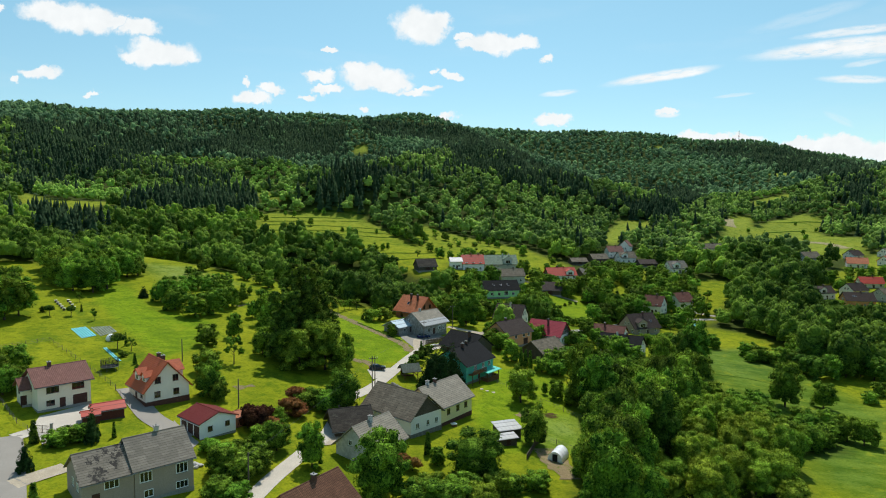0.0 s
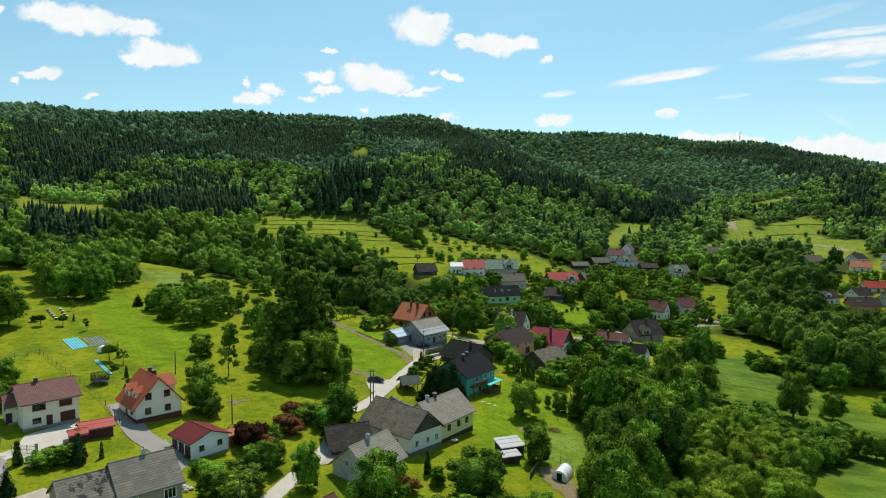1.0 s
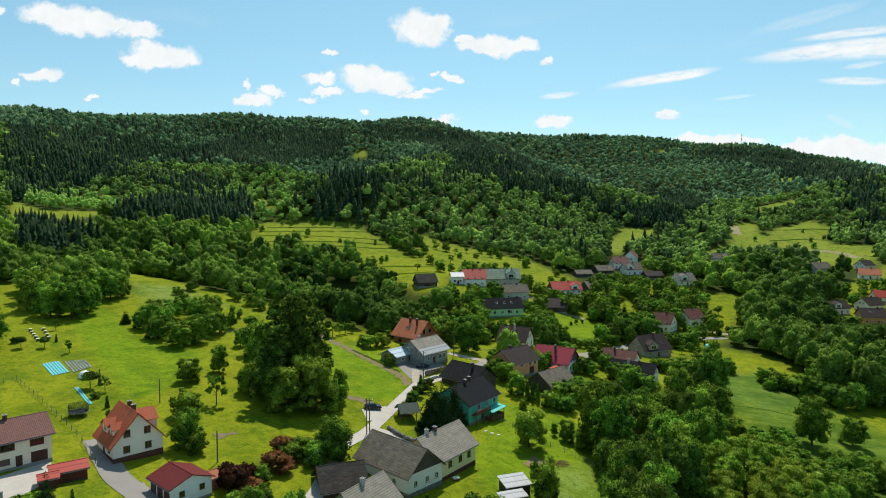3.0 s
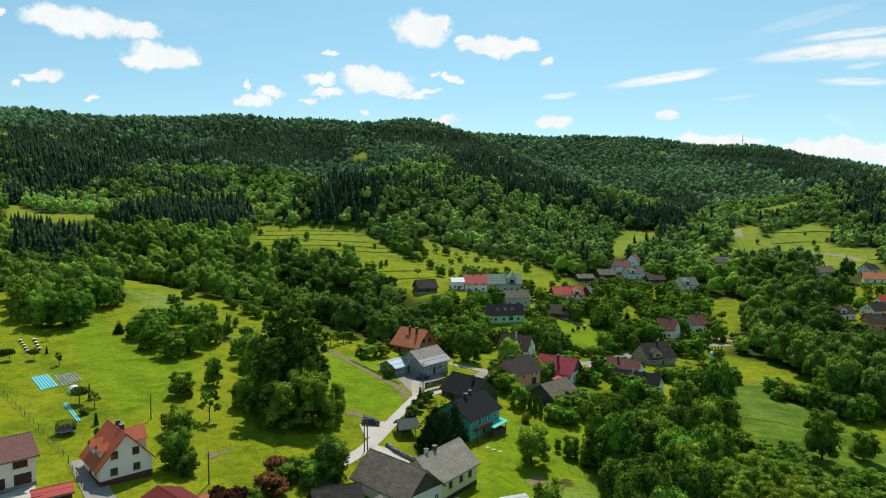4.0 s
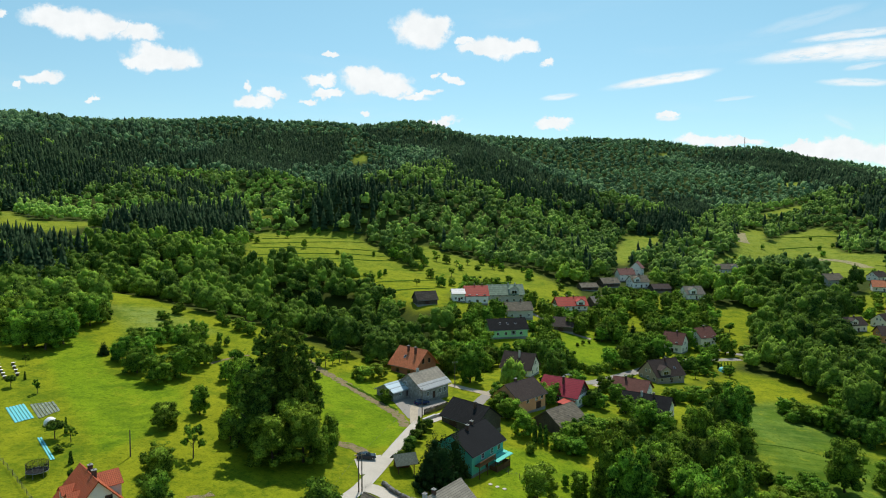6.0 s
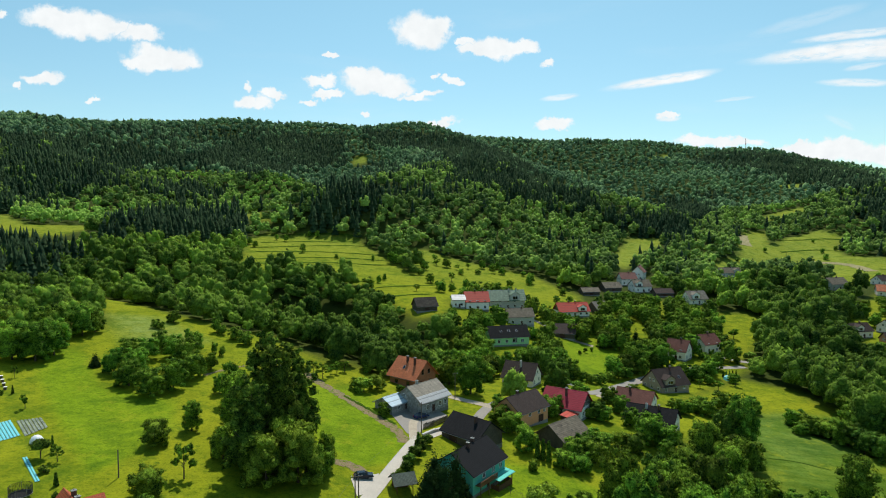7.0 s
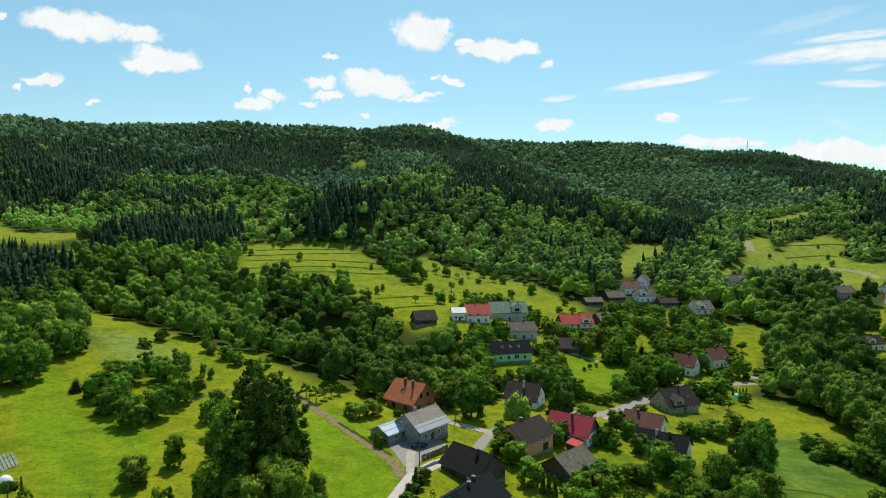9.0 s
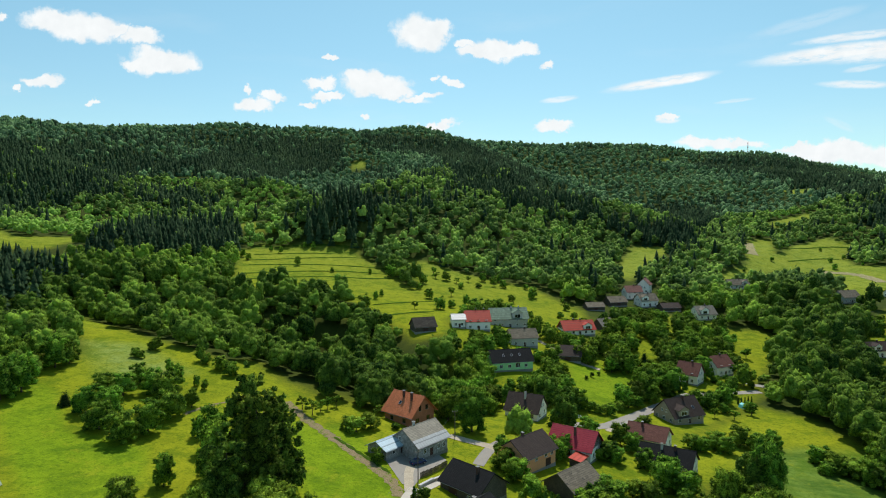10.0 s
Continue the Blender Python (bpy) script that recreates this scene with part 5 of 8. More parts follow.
SPOTS["redR"] = (266.2, 392.6, -39, 11.7)
SPOTS["dkR"] = (303.7, 461.5, -42, 10.4)
SPOTS["whR"] = (328.3, 471.3, 0, 10.1)
SPOTS["grR"] = (249.5, 353.5, 9, 14.5)
SPOTS["outb"] = (-13.5, 205.9, 50, 10.7)
SPOTS["wh10"] = (224.8, 369.0, 21, 14.8)

# ---- the houses of the village ----
orange = house("orange", "house", "cream house with a steep orange tiled roof and dormers", "pinkish", "r_orange", 8.6, 3.3, 8.2, L=9.5, plinth="plinth", plinth_h=0.9,
               chimneys=((-0.12, 0.06, "chimney"), (0.18, 0.04, "chimney")),
               openings=[("R", -2.0, 1.5, 1.15, 1.25), ("R", 1.7, 1.5, 1.15, 1.25), ("R", -1.9, 4.3, 1.15, 1.3), ("R", 1.6, 4.3, 1.15, 1.3), ("F", 2.6, 1.5, 1.0, 1.3), ("F", -0.4, 0.6, -1.1, 2.1), ("B", -1.5, 1.5, 1.2, 1.2), ("B", 2.0, 1.5, 1.2, 1.2)],
               frame_mat="framebrown", dormers=[("F", 1.8, 2.2, 2.2, 0.18), ("F", -1.6, 2.6, 2.5, 0.14), ("B", -2.0, 4.8, 4.3, -0.12)])
house("garage", "garage", "white rendered garage with a maroon sheet roof", "coolwhite", "r_maroon", 7.0, 3.0, 4.3, L=7.3, at=(-43.6, 115.8), rot=-41, over=0.4, chimneys=(), plinth_h=0.15, category="garage",
      openings=[("F", -2.2, 0.15, -1.9, 2.2), ("F", 0.1, 0.15, -1.9, 2.2), ("F", 2.4, 0.15, -1.9, 2.2), ("R", -1.6, 1.2, 0.9, 0.95), ("R", 1.8, 1.4, 0.9, 0.95)], frame_mat="framebrown")
house("grey", "house", "long grey rendered house with a grey fibre-cement roof", "greywall", "r_grey", 9.0, 4.9, 8.2, L=8.2, at=(-43.4, 93.6), rot=42, over=0.35, plinth_h=0.4, chimneys=((0.05, 0.03, "chimneypale"),),
      openings=[("F", -2.6, 2.9, 1.7, 1.5), ("F", 2.4, 2.9, 1.7, 1.5), ("F", -2.3, 0.6, 1.3, 1.1), ("F", 2.4, 0.6, 1.8, 1.1), ("R", -1.5, 2.9, 1.2, 1.4), ("R", 1.8, 2.9, 1.2, 1.4)])
house("grey", "house", "grey house wing with a moss-blotched fibre-cement roof", "greywall", "r_greymoss", 8.6, 4.2, 7.0, L=6.6, at=(-48.9, 88.6), rot=42, over=0.35, plinth_h=0.4, chimneys=(),
      openings=[("F", 0.4, 2.7, 1.9, 1.5), ("F", -1.6, 0.5, -1.0, 2.0), ("L", 0.5, 2.6, 1.0, 1.2), ("L", -2.2, 2.6, 1.0, 1.2)])
house("white", "house", "cream two-storey house with a faded red-brown roof", "yellowish", "r_brown", 9.0, 5.0, 7.4, L=9.0, at=(-75.0, 121.8), rot=46, chimneys=((-0.15, 0.0, "chimney"),), plinth_h=0.4,
      openings=[("F", -2.0, 3.3, 2.1, 1.25), ("F", 2.3, 3.3, 2.1, 1.25), ("F", 2.6, 0.15, -2.5, 2.1), ("F", -0.4, 0.15, -1.0, 2.0), ("F", -2.4, 1.0, 1.4, 1.0), ("R", -1.5, 3.3, 1.2, 1.2), ("R", 1.7, 3.3, 1.2, 1.2), ("L", 0, 3.3, 1.2, 1.2)], frame_mat="framebrown")
house("white", "house_annex", "small cream annex with a red-brown roof beside a house", "yellowish", "r_brown", 4.2, 3.6, 5.0, L=2.4, at=(-79.6, 119.6), rot=46, chimneys=(), plinth_h=0.4, category="house",
      openings=[("F", 0.8, 2.3, 1.0, 1.1), ("L", 0.0, 2.3, 1.0, 1.1), ("F", -1.0, 0.2, -1.0, 2.0)], frame_mat="framebrown")
house("cream", "house", "cream house with a grey fibre-cement roof", "cream", "r_greypale", 9.0, 4.2, 7.8, L=13.0, at=(-1.0, 138.2), rot=53, chimneys=((-0.28, 0.02, "chimneypale"), (-0.1, 0.0, "chimney")), plinth="plinth", plinth_h=0.6,
      openings=[("F", 1.2, 1.9, 1.1, 1.25), ("F", 4.2, 1.9, 1.1, 1.25), ("F", -2.2, 1.9, 1.1, 1.25), ("R", -1.8, 1.7, 1.2, 1.4), ("R", 1.8, 1.7, 1.2, 1.4)], frame_mat="framebrown")
house("barn", "farmhouse", "white farmhouse with a dark timber gable and grey roof", "white", "r_greydark", 8.8, 3.8, 7.6, L=14.5, at=(-8.6, 132.0), rot=-43, chimneys=(), gable="wood", plinth="stone", plinth_h=0.5,
      openings=[("R", -2.6, 1.4, 0.9, 1.1), ("R", 0.4, 1.4, 0.9, 1.1), ("R", 2.9, 1.4, 0.9, 1.1), ("F", 3.5, 1.3, 1.0, 1.1), ("F", 0.5, 0.2, -1.0, 2.0)])
house("gable", "cottage", "stained white cottage with a weathered grey roof", "stainedwhite", "r_greypale", 8.4, 3.2, 6.8, L=9.6, at=(-13.2, 114.5), rot=57, chimneys=((-0.05, -0.03, "chimneypale"),), plinth="wood", plinth_h=0.5, gable=None,
      openings=[("L", 0.8, 3.3, 0.9, 1.0), ("F", 2.0, 1.3, 1.0, 1.1), ("F", -2.0, 1.3, 1.0, 1.1), ("R", 0, 1.3, 1.0, 1.1)])
house("darkbarn", "barn", "old wooden barn under a dark shingle roof", "wood", "r_thatch", 7.2, 2.0, 4.7, L=7.4, at=(-18.6, 124.5), rot=22, chimneys=(), plinth="wood", plinth_h=0.2, openings=[("F", 0, 0.1, -2.4, 2.1)], over=0.7, category="barn")
house("bottom", "house", "cottage with a brown clay tile roof", "white", "r_ochre", 8.6, 3.2, 6.6, L=10.5, at=(-18.8, 88.0), rot=57, chimneys=((0.05, -0.02, "chimney"),))
house("black", "barn", "dark timber barn with a black sheet roof", "wood", "r_black", 9.5, 3.4, 6.8, L=12.0, chimneys=((0.2, -0.12, "chimney"),), plinth="stone", openings=[("F", -2, 0.2, -2.6, 2.4), ("F", 3.0, 1.2, 1.0, 1.0)], category="barn")
teal = house("teal", "house", "teal rendered house with a black roof and veranda", "tealwall", "r_black", 10.5, 5.0, 8.4, L=13.0, at=(5.6, 168.5), rot=54, chimneys=((-0.1, -0.05, "chimney"), (0.12, 0.02, "chimney")), plinth="stone",
      openings=[("F", 4.6, 3.0, 1.2, 1.3), ("F", 1.6, 3.0, 1.2, 1.3), ("F", -2.2, 3.0, 1.2, 1.3), ("F", 4.4, 0.5, 1.2, 1.3), ("F", -0.5, 0.4, -1.0, 2.0), ("R", -2.4, 3.0, 1.2, 1.3), ("R", 2.2, 3.0, 1.2, 1.3)])
box_part("balcony_floor", (-5.6, -6.7, 2.35), (1.0, -5.3, 2.5), MAT["woodwarm"], teal)
box_part("balcony_rail", (-5.6, -6.72, 3.3), (1.0, -6.6, 3.42), MAT["woodwarm"], teal)
for k in range(17):
    box_part("baluster", (-5.55 + 0.4 * k, -6.69, 2.5), (-5.3 + 0.4 * k, -6.64, 3.3), MAT["woodwarm"], teal)
for k in (-5.5, -2.3, 0.9):
    box_part("post", (k - 0.08, -6.7, -1.0), (k + 0.08, -6.54, 2.35), MAT["woodwarm"], teal)
slate = house("slate", "house", "grey farmhouse with a weathered grey sheet roof", "oldplaster", "r_greypale", 9.5, 4.2, 7.5, L=11.4, chimneys=((-0.15, 0.05, "chimneypale"),), plinth="stone", plinth_h=0.6,
      openings=[("F", -3, 1.5, 1.0, 1.4), ("F", -0.5, 0.4, -1.1, 2.1), ("F", 2.2, 1.5, 1.1, 1.4), ("F", 4.2, 1.5, 1.1, 1.4), ("R", 0, 1.5, 1.1, 1.3), ("L", 1.5, 4.4, 0.9, 1.0)])
slope("roof_sheet", slate, MAT["r_tin"], (-5.7, 3.78), (-3.5, 5.31), 12.6, 0.05, "pale galvanised sheet over the eave")
house("outb", "outbuilding", "low outbuilding with a pale blue sheet roof", "oldplaster", "r_blue", 6.6, 2.6, 4.2, L=9.4, chimneys=(), openings=[("F", 1.8, 0.1, -2.6, 2.2), ("F", -2.0, 1.1, 1.0, 0.9)], category="shed")
house("orange2", "house", "brick house with a terracotta roof and a balcony", "brickwall", "r_orange2", 9.6, 4.2, 8.6, L=10.8, over=0.9, chimneys=((-0.1, -0.12, "chimney"), (0.22, -0.16, "chimney")), skylights=[("F", -1.0, 0.45)],
      openings=[("R", -2.4, 1.4, 1.3, 1.3), ("R", 2.2, 1.4, 1.3, 1.3), ("R", -1.3, 4.6, 1.0, 1.7), ("R", 1.6, 4.6, 1.1, 1.4), ("F", -2.5, 1.4, 1.2, 1.3), ("F", 2.4, 1.4, 1.2, 1.3)], frame_mat="framebrown")
house("brown", "house", "orange rendered house with a dark grey-brown roof", "orangewall", "r_dark", 9.6, 4.6, 8.0, L=12.3, chimneys=((-0.1, 0.04, "chimney"),),
      openings=[("F", 2.0, 3.0, 1.1, 1.3), ("F", 4.5, 3.0, 1.1, 1.3), ("F", -2.0, 3.0, 1.1, 1.3), ("F", 3.0, 0.5, -2.2, 2.0), ("L", -1.6, 3.0, 1.2, 1.3), ("L", 1.8, 3.0, 1.2, 1.3), ("R", 0, 3.0, 1.2, 1.3)])
house("magenta", "house", "white house with a crimson sheet roof", "white", "r_crimson", 9.0, 3.6, 7.6, L=12.5, rot=-34, chimneys=((0.05, -0.18, "chimney"),), gable="wood")
house("lowgrey", "barn", "dark wooden barn with a grey fibre-cement roof", "wood", "r_greydark", 8.6, 3.2, 6.2, chimneys=(), plinth="stone", openings=[("F", -2, 0.3, -2.4, 2.3), ("F", 2.6, 1.2, 0.9, 0.8)], category="barn")
house("pale", "house", "white house under a steep dark brown roof", "white", "r_dark", 9.4, 3.2, 7.6, L=11.0, rot=-27, chimneys=((0.02, -0.15, "chimneypale"),))
house("dark", "house", "tan house with a steep dark roof and front gable", "tanwall", "r_dark", 10.5, 3.2, 8.2, L=13.0, chimneys=((0.08, -0.08, "chimney"),), dormers=[("F", -2.4, 4.6, 3.6, 0.0)], skylights=[("F", 3.4, 0.4)])
house("brownL", "house", "white house with a faded brown-red tile roof", "white", "r_russet", 8.4, 3.6, 6.6, L=11.5, rot=-34, chimneys=((-0.15, -0.1, "chimney"),))
house("black2", "house", "white-gabled house with a black roof", "white", "r_black", 8.8, 3.4, 6.8, L=14.0, rot=-33, chimneys=((0.15, -0.08, "chimney"), (-0.1, -0.1, "chimneypale")), gable=None)
house("redwhite", "house", "tall white house with a dark red tiled roof", "white", "r_russet", 8.4, 4.6, 8.8, L=9.0, rot=-40)
house("whiteH", "house", "white house with a brown hipped gable roof", "white", "r_russet", 9.0, 4.8, 8.6, L=10.0, rot=24)
house("green", "house", "mint green house with a black roof and skylights", "greenwall", "r_black", 9.0, 4.0, 7.8, L=17.0, rot=14, chimneys=(), skylights=[("F", -3.5, 0.5), ("F", 0, 0.5), ("F", 3.5, 0.5)],
      openings=[("F", -5, 1.4, 1.3, 1.3), ("F", -1.5, 1.4, 1.3, 1.3), ("F", 2, 1.4, 2.0, 1.8), ("F", 5.5, 1.4, 1.3, 1.3), ("L", -2, 1.4, 1.2, 1.3), ("L", 2, 1.4, 1.2, 1.3), ("L", 0, 4.4, 1.2, 1.3)])
house("redfar", "house", "bluish white house with a bright red roof", "bluewhite", "r_red", 10.0, 4.6, 8.8, L=11.5, rot=6, chimneys=((-0.05, 0.03, "chimney"), (0.3, 0.05, "chimney")))
house("redfar", "house_annex", "white flat-topped annex beside a red-roofed house", "white", "r_tin", 9.0, 4.2, 6.0, L=6.0, at=(7.0, 346.5), rot=6, chimneys=())
house("greytop", "house", "large grey house with a patchy grey-green roof", "greypale", "r_green", 11.0, 5.0, 9.6, L=19.0, rot=8, chimneys=((0.1, 0.0, "chimneypale"), (0.3, 0.0, "chimneypale")), dormers=[("F", 4.0, 5.0, 4.4, 0.0)])
house("grey2", "house", "grey house with a worn grey roof", "greypale", "r_greydark", 9.0, 4.4, 7.6, L=12.5, rot=10)
house("red2", "house", "white and timber house with a red roof", "white", "r_red", 10.0, 3.2, 7.2, L=17.0, rot=10, chimneys=((-0.1, 0.05, "chimney"), (0.12, 0.02, "chimney")), gable="wood", dormers=[("F", 4.5, 4.5, 3.4, 0.0)])
house("darkwood", "barn", "weathered brown wooden barn with a dark roof", "wood", "r_dark", 9.5, 3.0, 6.4, L=11.0, rot=-14, chimneys=(), openings=[("F", 0, 0.2, -2.4, 2.2)], category="barn")
house("grey3", "barn", "small grey barn with a pale grey roof", "wood", "r_grey", 8.0, 2.8, 6.2, L=9.0, rot=30, chimneys=(), openings=[("F", 0, 0.2, -2.4, 2.2)], category="barn")
house("barntop", "barn", "old grey wooden barn with a weathered roof", "wood", "r_thatch", 8.5, 2.8, 6.2, L=10.0, rot=20, chimneys=(), openings=[("F", 0, 0.2, -2.4, 2.2)], category="barn")
house("clusA", "house", "tall white house with a terracotta roof", "white", "r_brown", 9.0, 5.0, 8.6, L=11.0, rot=8)
house("clusB", "house", "tall white gabled house with a red roof", "white", "r_brown", 8.0, 6.4, 10.5, L=8.5, rot=60)
house("clusC", "house", "white gabled house with a slate grey roof", "white", "r_greydark", 9.5, 4.4, 8.2, L=12.0, rot=14, dormers=[("F", -3.0, 4.4, 3.6, 0.0)])
house("shedA", "barn", "low dark barn with a dull roof", "wood", "r_greydark", 8.0, 2.6, 4.8, L=11.0, rot=10, chimneys=(), openings=[("F", 0, 0.2, -2.4, 2.0)], category="barn")
house("shedB", "barn", "dark wooden barn with a grey hipped roof", "wood", "r_greydark", 9.0, 3.0, 6.0, L=12.0, rot=15, chimneys=(), openings=[("F", 0, 0.2, -2.4, 2.0)], category="barn")
house("dkS", "barn", "long low dark-roofed barn", "wood", "r_dark", 8.0, 2.6, 5.0, L=12.0, rot=8, chimneys=(), openings=[("F", 0, 0.2, -2.4, 2.0)], category="barn")
house("greyfar", "house", "white house with a grey mansard-like roof", "white", "r_grey", 10.0, 3.6, 8.0, L=12.5, rot=14, dormers=[("F", -2.0, 5.0, 4.2, 0.0)])
house("farR", "house", "white house with a grey roof among trees", "white", "r_greydark", 9.0, 3.6, 7.0, L=16.0, rot=5, dormers=[("F", 4.5, 4.0, 3.0, 0.0)])
house("greyR", "house", "pale grey gabled house beside a field", "greypale", "r_greydark", 10.0, 4.4, 8.4, L=15.0, rot=16)
house("whiteR", "house", "white house with a dark hipped roof", "white", "r_dark", 9.0, 4.0, 7.4, L=11.0, rot=10, dormers=[("F", -2.0, 4.0, 3.4, 0.0)])
house("brownR", "house", "tan house with a brown roof and solar panels", "orangewall", "r_dark", 10.0, 4.4, 8.0, L=14.0, rot=-12, skylights=[("F", -3.0, 0.5), ("F", -2.0, 0.5)])
house("orR1", "house", "white house with an orange tiled roof", "white", "r_orange2", 10.0, 3.6, 7.4, L=13.0, rot=-25)
house("orR2", "house", "house with orange roof tiles and timber gable", "white", "r_orange2", 10.0, 3.6, 7.4, L=14.0, rot=20, at=(332, 468))
house("redR", "house", "low house with a bright red sheet roof", "white", "r_red", 9.0, 3.2, 6.6, L=13.0, rot=-10)
house("dkR", "house", "white house with a dark tiled roof", "white", "r_dark", 9.0, 3.6, 7.0, L=11.0, rot=20, at=(325, 500))
house("whR", "house", "white house with a grey roof at the field's edge", "white", "r_greydark", 9.0, 3.6, 7.0, L=11.0, rot=25, at=(352, 500))
house("grR", "house", "grey house with a grey tile roof", "greypale", "r_greydark", 9.0, 3.8, 7.2, L=13.0, rot=20)
house("wh10", "house", "white house with a dark gabled roof beside a yard", "white", "r_dark", 9.0, 3.8, 7.4, L=12.0, rot=20, at=(243, 372))


# ---- sheds, gazebo, veranda ----
def lean_to(name, x, y, rot, L, W, low, high, wall, roof, label, category="shed", posts=False):
    """A single-pitch shed: its low eave at the front (-y)."""
    root = thing(name, x, y, rot, label, category)
    HOUSE_SPOTS.append((x, y, 0.5 * math.hypot(L, W)))
    if posts:
        for sx in (-1, 0, 1):
            for sy in (-1, 1):
                h = low if sy < 0 else high
                box_part("post", (sx * (L / 2 - 0.2) - 0.08, sy * (W / 2 - 0.2) - 0.08, -0.6), (sx * (L / 2 - 0.2) + 0.08, sy * (W / 2 - 0.2) + 0.08, h), MAT[wall], root)
        box_part("rail", (-L / 2 + 0.2, -W / 2 + 0.14, 0.95), (L / 2 - 0.2, -W / 2 + 0.24, 1.05), MAT[wall], root)
        count = int(L / 0.3)
        for k in range(count):
            box_part("board", (-L / 2 + 0.2 + (L - 0.4) * k / count + 0.01, -W / 2 + 0.17, -0.5), (-L / 2 + 0.2 + (L - 0.4) * (k + 1) / count - 0.01, -W / 2 + 0.21, 0.95), MAT[wall], root)
        for sx in (-1, 1):
            box_part("side_panel", (sx * (L / 2 - 0.2) - 0.03, -W / 2 + 0.2, -0.5), (sx * (L / 2 - 0.2) + 0.03, W / 2 - 0.2, 1.0), MAT[wall], root)
    else:
        bm = bmesh.new()
        bm_prism(bm, [(-W / 2, -1.2), (W / 2, -1.2), (W / 2, high), (-W / 2, low)], -L / 2, L / 2, lambda p, q, c: (c, p, q))
        part("wall", bm, MAT[wall], root)
        door(root, pose(0.1 * L, -W / 2, 0.05), 1.0, min(1.9, low - 0.2), MAT["brown_door"])
        count = int(L / 0.5)
        for k in range(count):
            box_part("board", (-L / 2 + L * k / count + 0.03, -W / 2 - 0.03, 0), (-L / 2 + L * (k + 1) / count - 0.03, -W / 2 + 0.01, low - 0.08), MAT[wall], root) if abs(-L / 2 + L * (k + 0.5) / count - 0.1 * L) > 0.75 else None
    tan = (high - low) / W
    slope("roof_slope", root, MAT[roof], (-W / 2 - 0.4, low - 0.4 * tan + 0.02), (W / 2 + 0.3, high + 0.3 * tan + 0.02), L + 0.7, 0.09)
    return root


lean_to("shed", 13.5, 130.9, 20, 4.8, 3.6, 1.9, 2.5, "wood", "r_tin", "dark wooden shed with a galvanised sheet roof")
lean_to("shed_porch", 12.6, 126.4, 20, 4.6, 2.0, 1.4, 1.7, "wood", "r_tin", "low shed porch with a galvanised sheet roof")
house("garage", "garden_shed", "dark red timber shed with a bright red roof", "woodred", "r_red", 3.6, 1.9, 2.7, L=5.2, at=(-62.9, 117.0), rot=36, chimneys=(), plinth="wood", plinth_h=0.1, openings=[], over=0.35, category="shed")
house("garage", "garden_shed", "small red-roofed lean shed beside a larger one", "woodred", "r_red", 2.6, 1.6, 2.1, L=2.6, at=(-64.3, 113.8), rot=36, chimneys=(), plinth="wood", plinth_h=0.1, openings=[], over=0.3, category="shed")
house("garage", "garden_shed", "orange timber hut behind the garage", "brickwall", "r_orange2", 3.0, 2.0, 2.7, L=4.0, at=(-39.1, 120.2), rot=50, chimneys=(), plinth="wood", plinth_h=0.1, openings=[], over=0.3, category="shed")
lean_to("veranda", 12.2, 168.0, 54, 6.0, 3.6, 2.4, 2.9, "woodwarm", "r_aqua", "veranda with a turquoise sheet roof on timber posts", "veranda", True)
lean_to("lean_to", 36.5, 213.0, 55, 5.0, 3.0, 1.8, 2.3, "wood", "r_red", "small lean-to with a red sheet roof")


def gazebo(x, y, rot):
    root = thing("gazebo", x, y, rot, "timber gazebo with a grey-green shingle roof", "gazebo")
    HOUSE_SPOTS.append((x, y, 3.0))
    for sx in (-1, 1):
        for sy in (-1, 1):
            box_part("post", (sx * 1.7 - 0.08, sy * 1.7 - 0.08, -0.4), (sx * 1.7 + 0.08, sy * 1.7 + 0.08, 2.2), MAT["woodwarm"], root)
        box_part("rail", (sx * 1.7 - 0.05, -1.6, 0.8), (sx * 1.7 + 0.05, 1.6, 0.92), MAT["woodwarm"], root)
    for s in (-1, 1):
        slope("roof_slope", root, MAT["r_shingle"], (s * 2.6, 1.95), (0, 3.6), 5.0, 0.12)
    box_part("bench", (-1.4, 1.1, -0.2), (1.4, 1.5, 0.45), MAT["woodwarm"], root)


gazebo(-8.5, 159.9, 20)


# ---- garden things ----
def tunnel(x, y, rot):
    root = thing("polytunnel", x, y, rot, "small white polythene greenhouse tunnel", "greenhouse")
    bm = bmesh.new()
    r, L, n = 1.5, 4.2, 12
    rings = []
    for k in range(7):
        rings.append([bm.verts.new((-L / 2 + L * k / 6, r * math.cos(math.pi * a / n), 1.3 * r * math.sin(math.pi * a / n) * (1.0 if k % 2 == 0 else 0.97) - (0.3 if a in (0, n) else 0))) for a in range(n + 1)])
    for a, b in zip(rings, rings[1:]):
        for k in range(n):
            bm.faces.new((a[k], a[k + 1], b[k + 1], b[k]))
    bm.faces.new(rings[0])
    bm.faces.new(rings[-1][::-1])
    part("cover", bm, MAT["polythene"], root, smooth=False)
    for k in range(0, 7, 2):
        bm = bmesh.new()
        for a in range(n):
            p = [(-L / 2 + L * k / 6, (r + 0.02) * math.cos(math.pi * j / n), 1.3 * (r + 0.02) * math.sin(math.pi * j / n)) for j in (a, a + 1)]
            bm_tube(bm, p[0], p[1], 0.025, 0.025, 5)
        part("hoop", bm, MAT["polythene"], root)
    box_part("door", (-L / 2 - 0.05, -0.5, -0.1), (-L / 2 - 0.01, 0.5, 1.5), MAT["netting"], root)


tunnel(22.7, 121.8, 62)


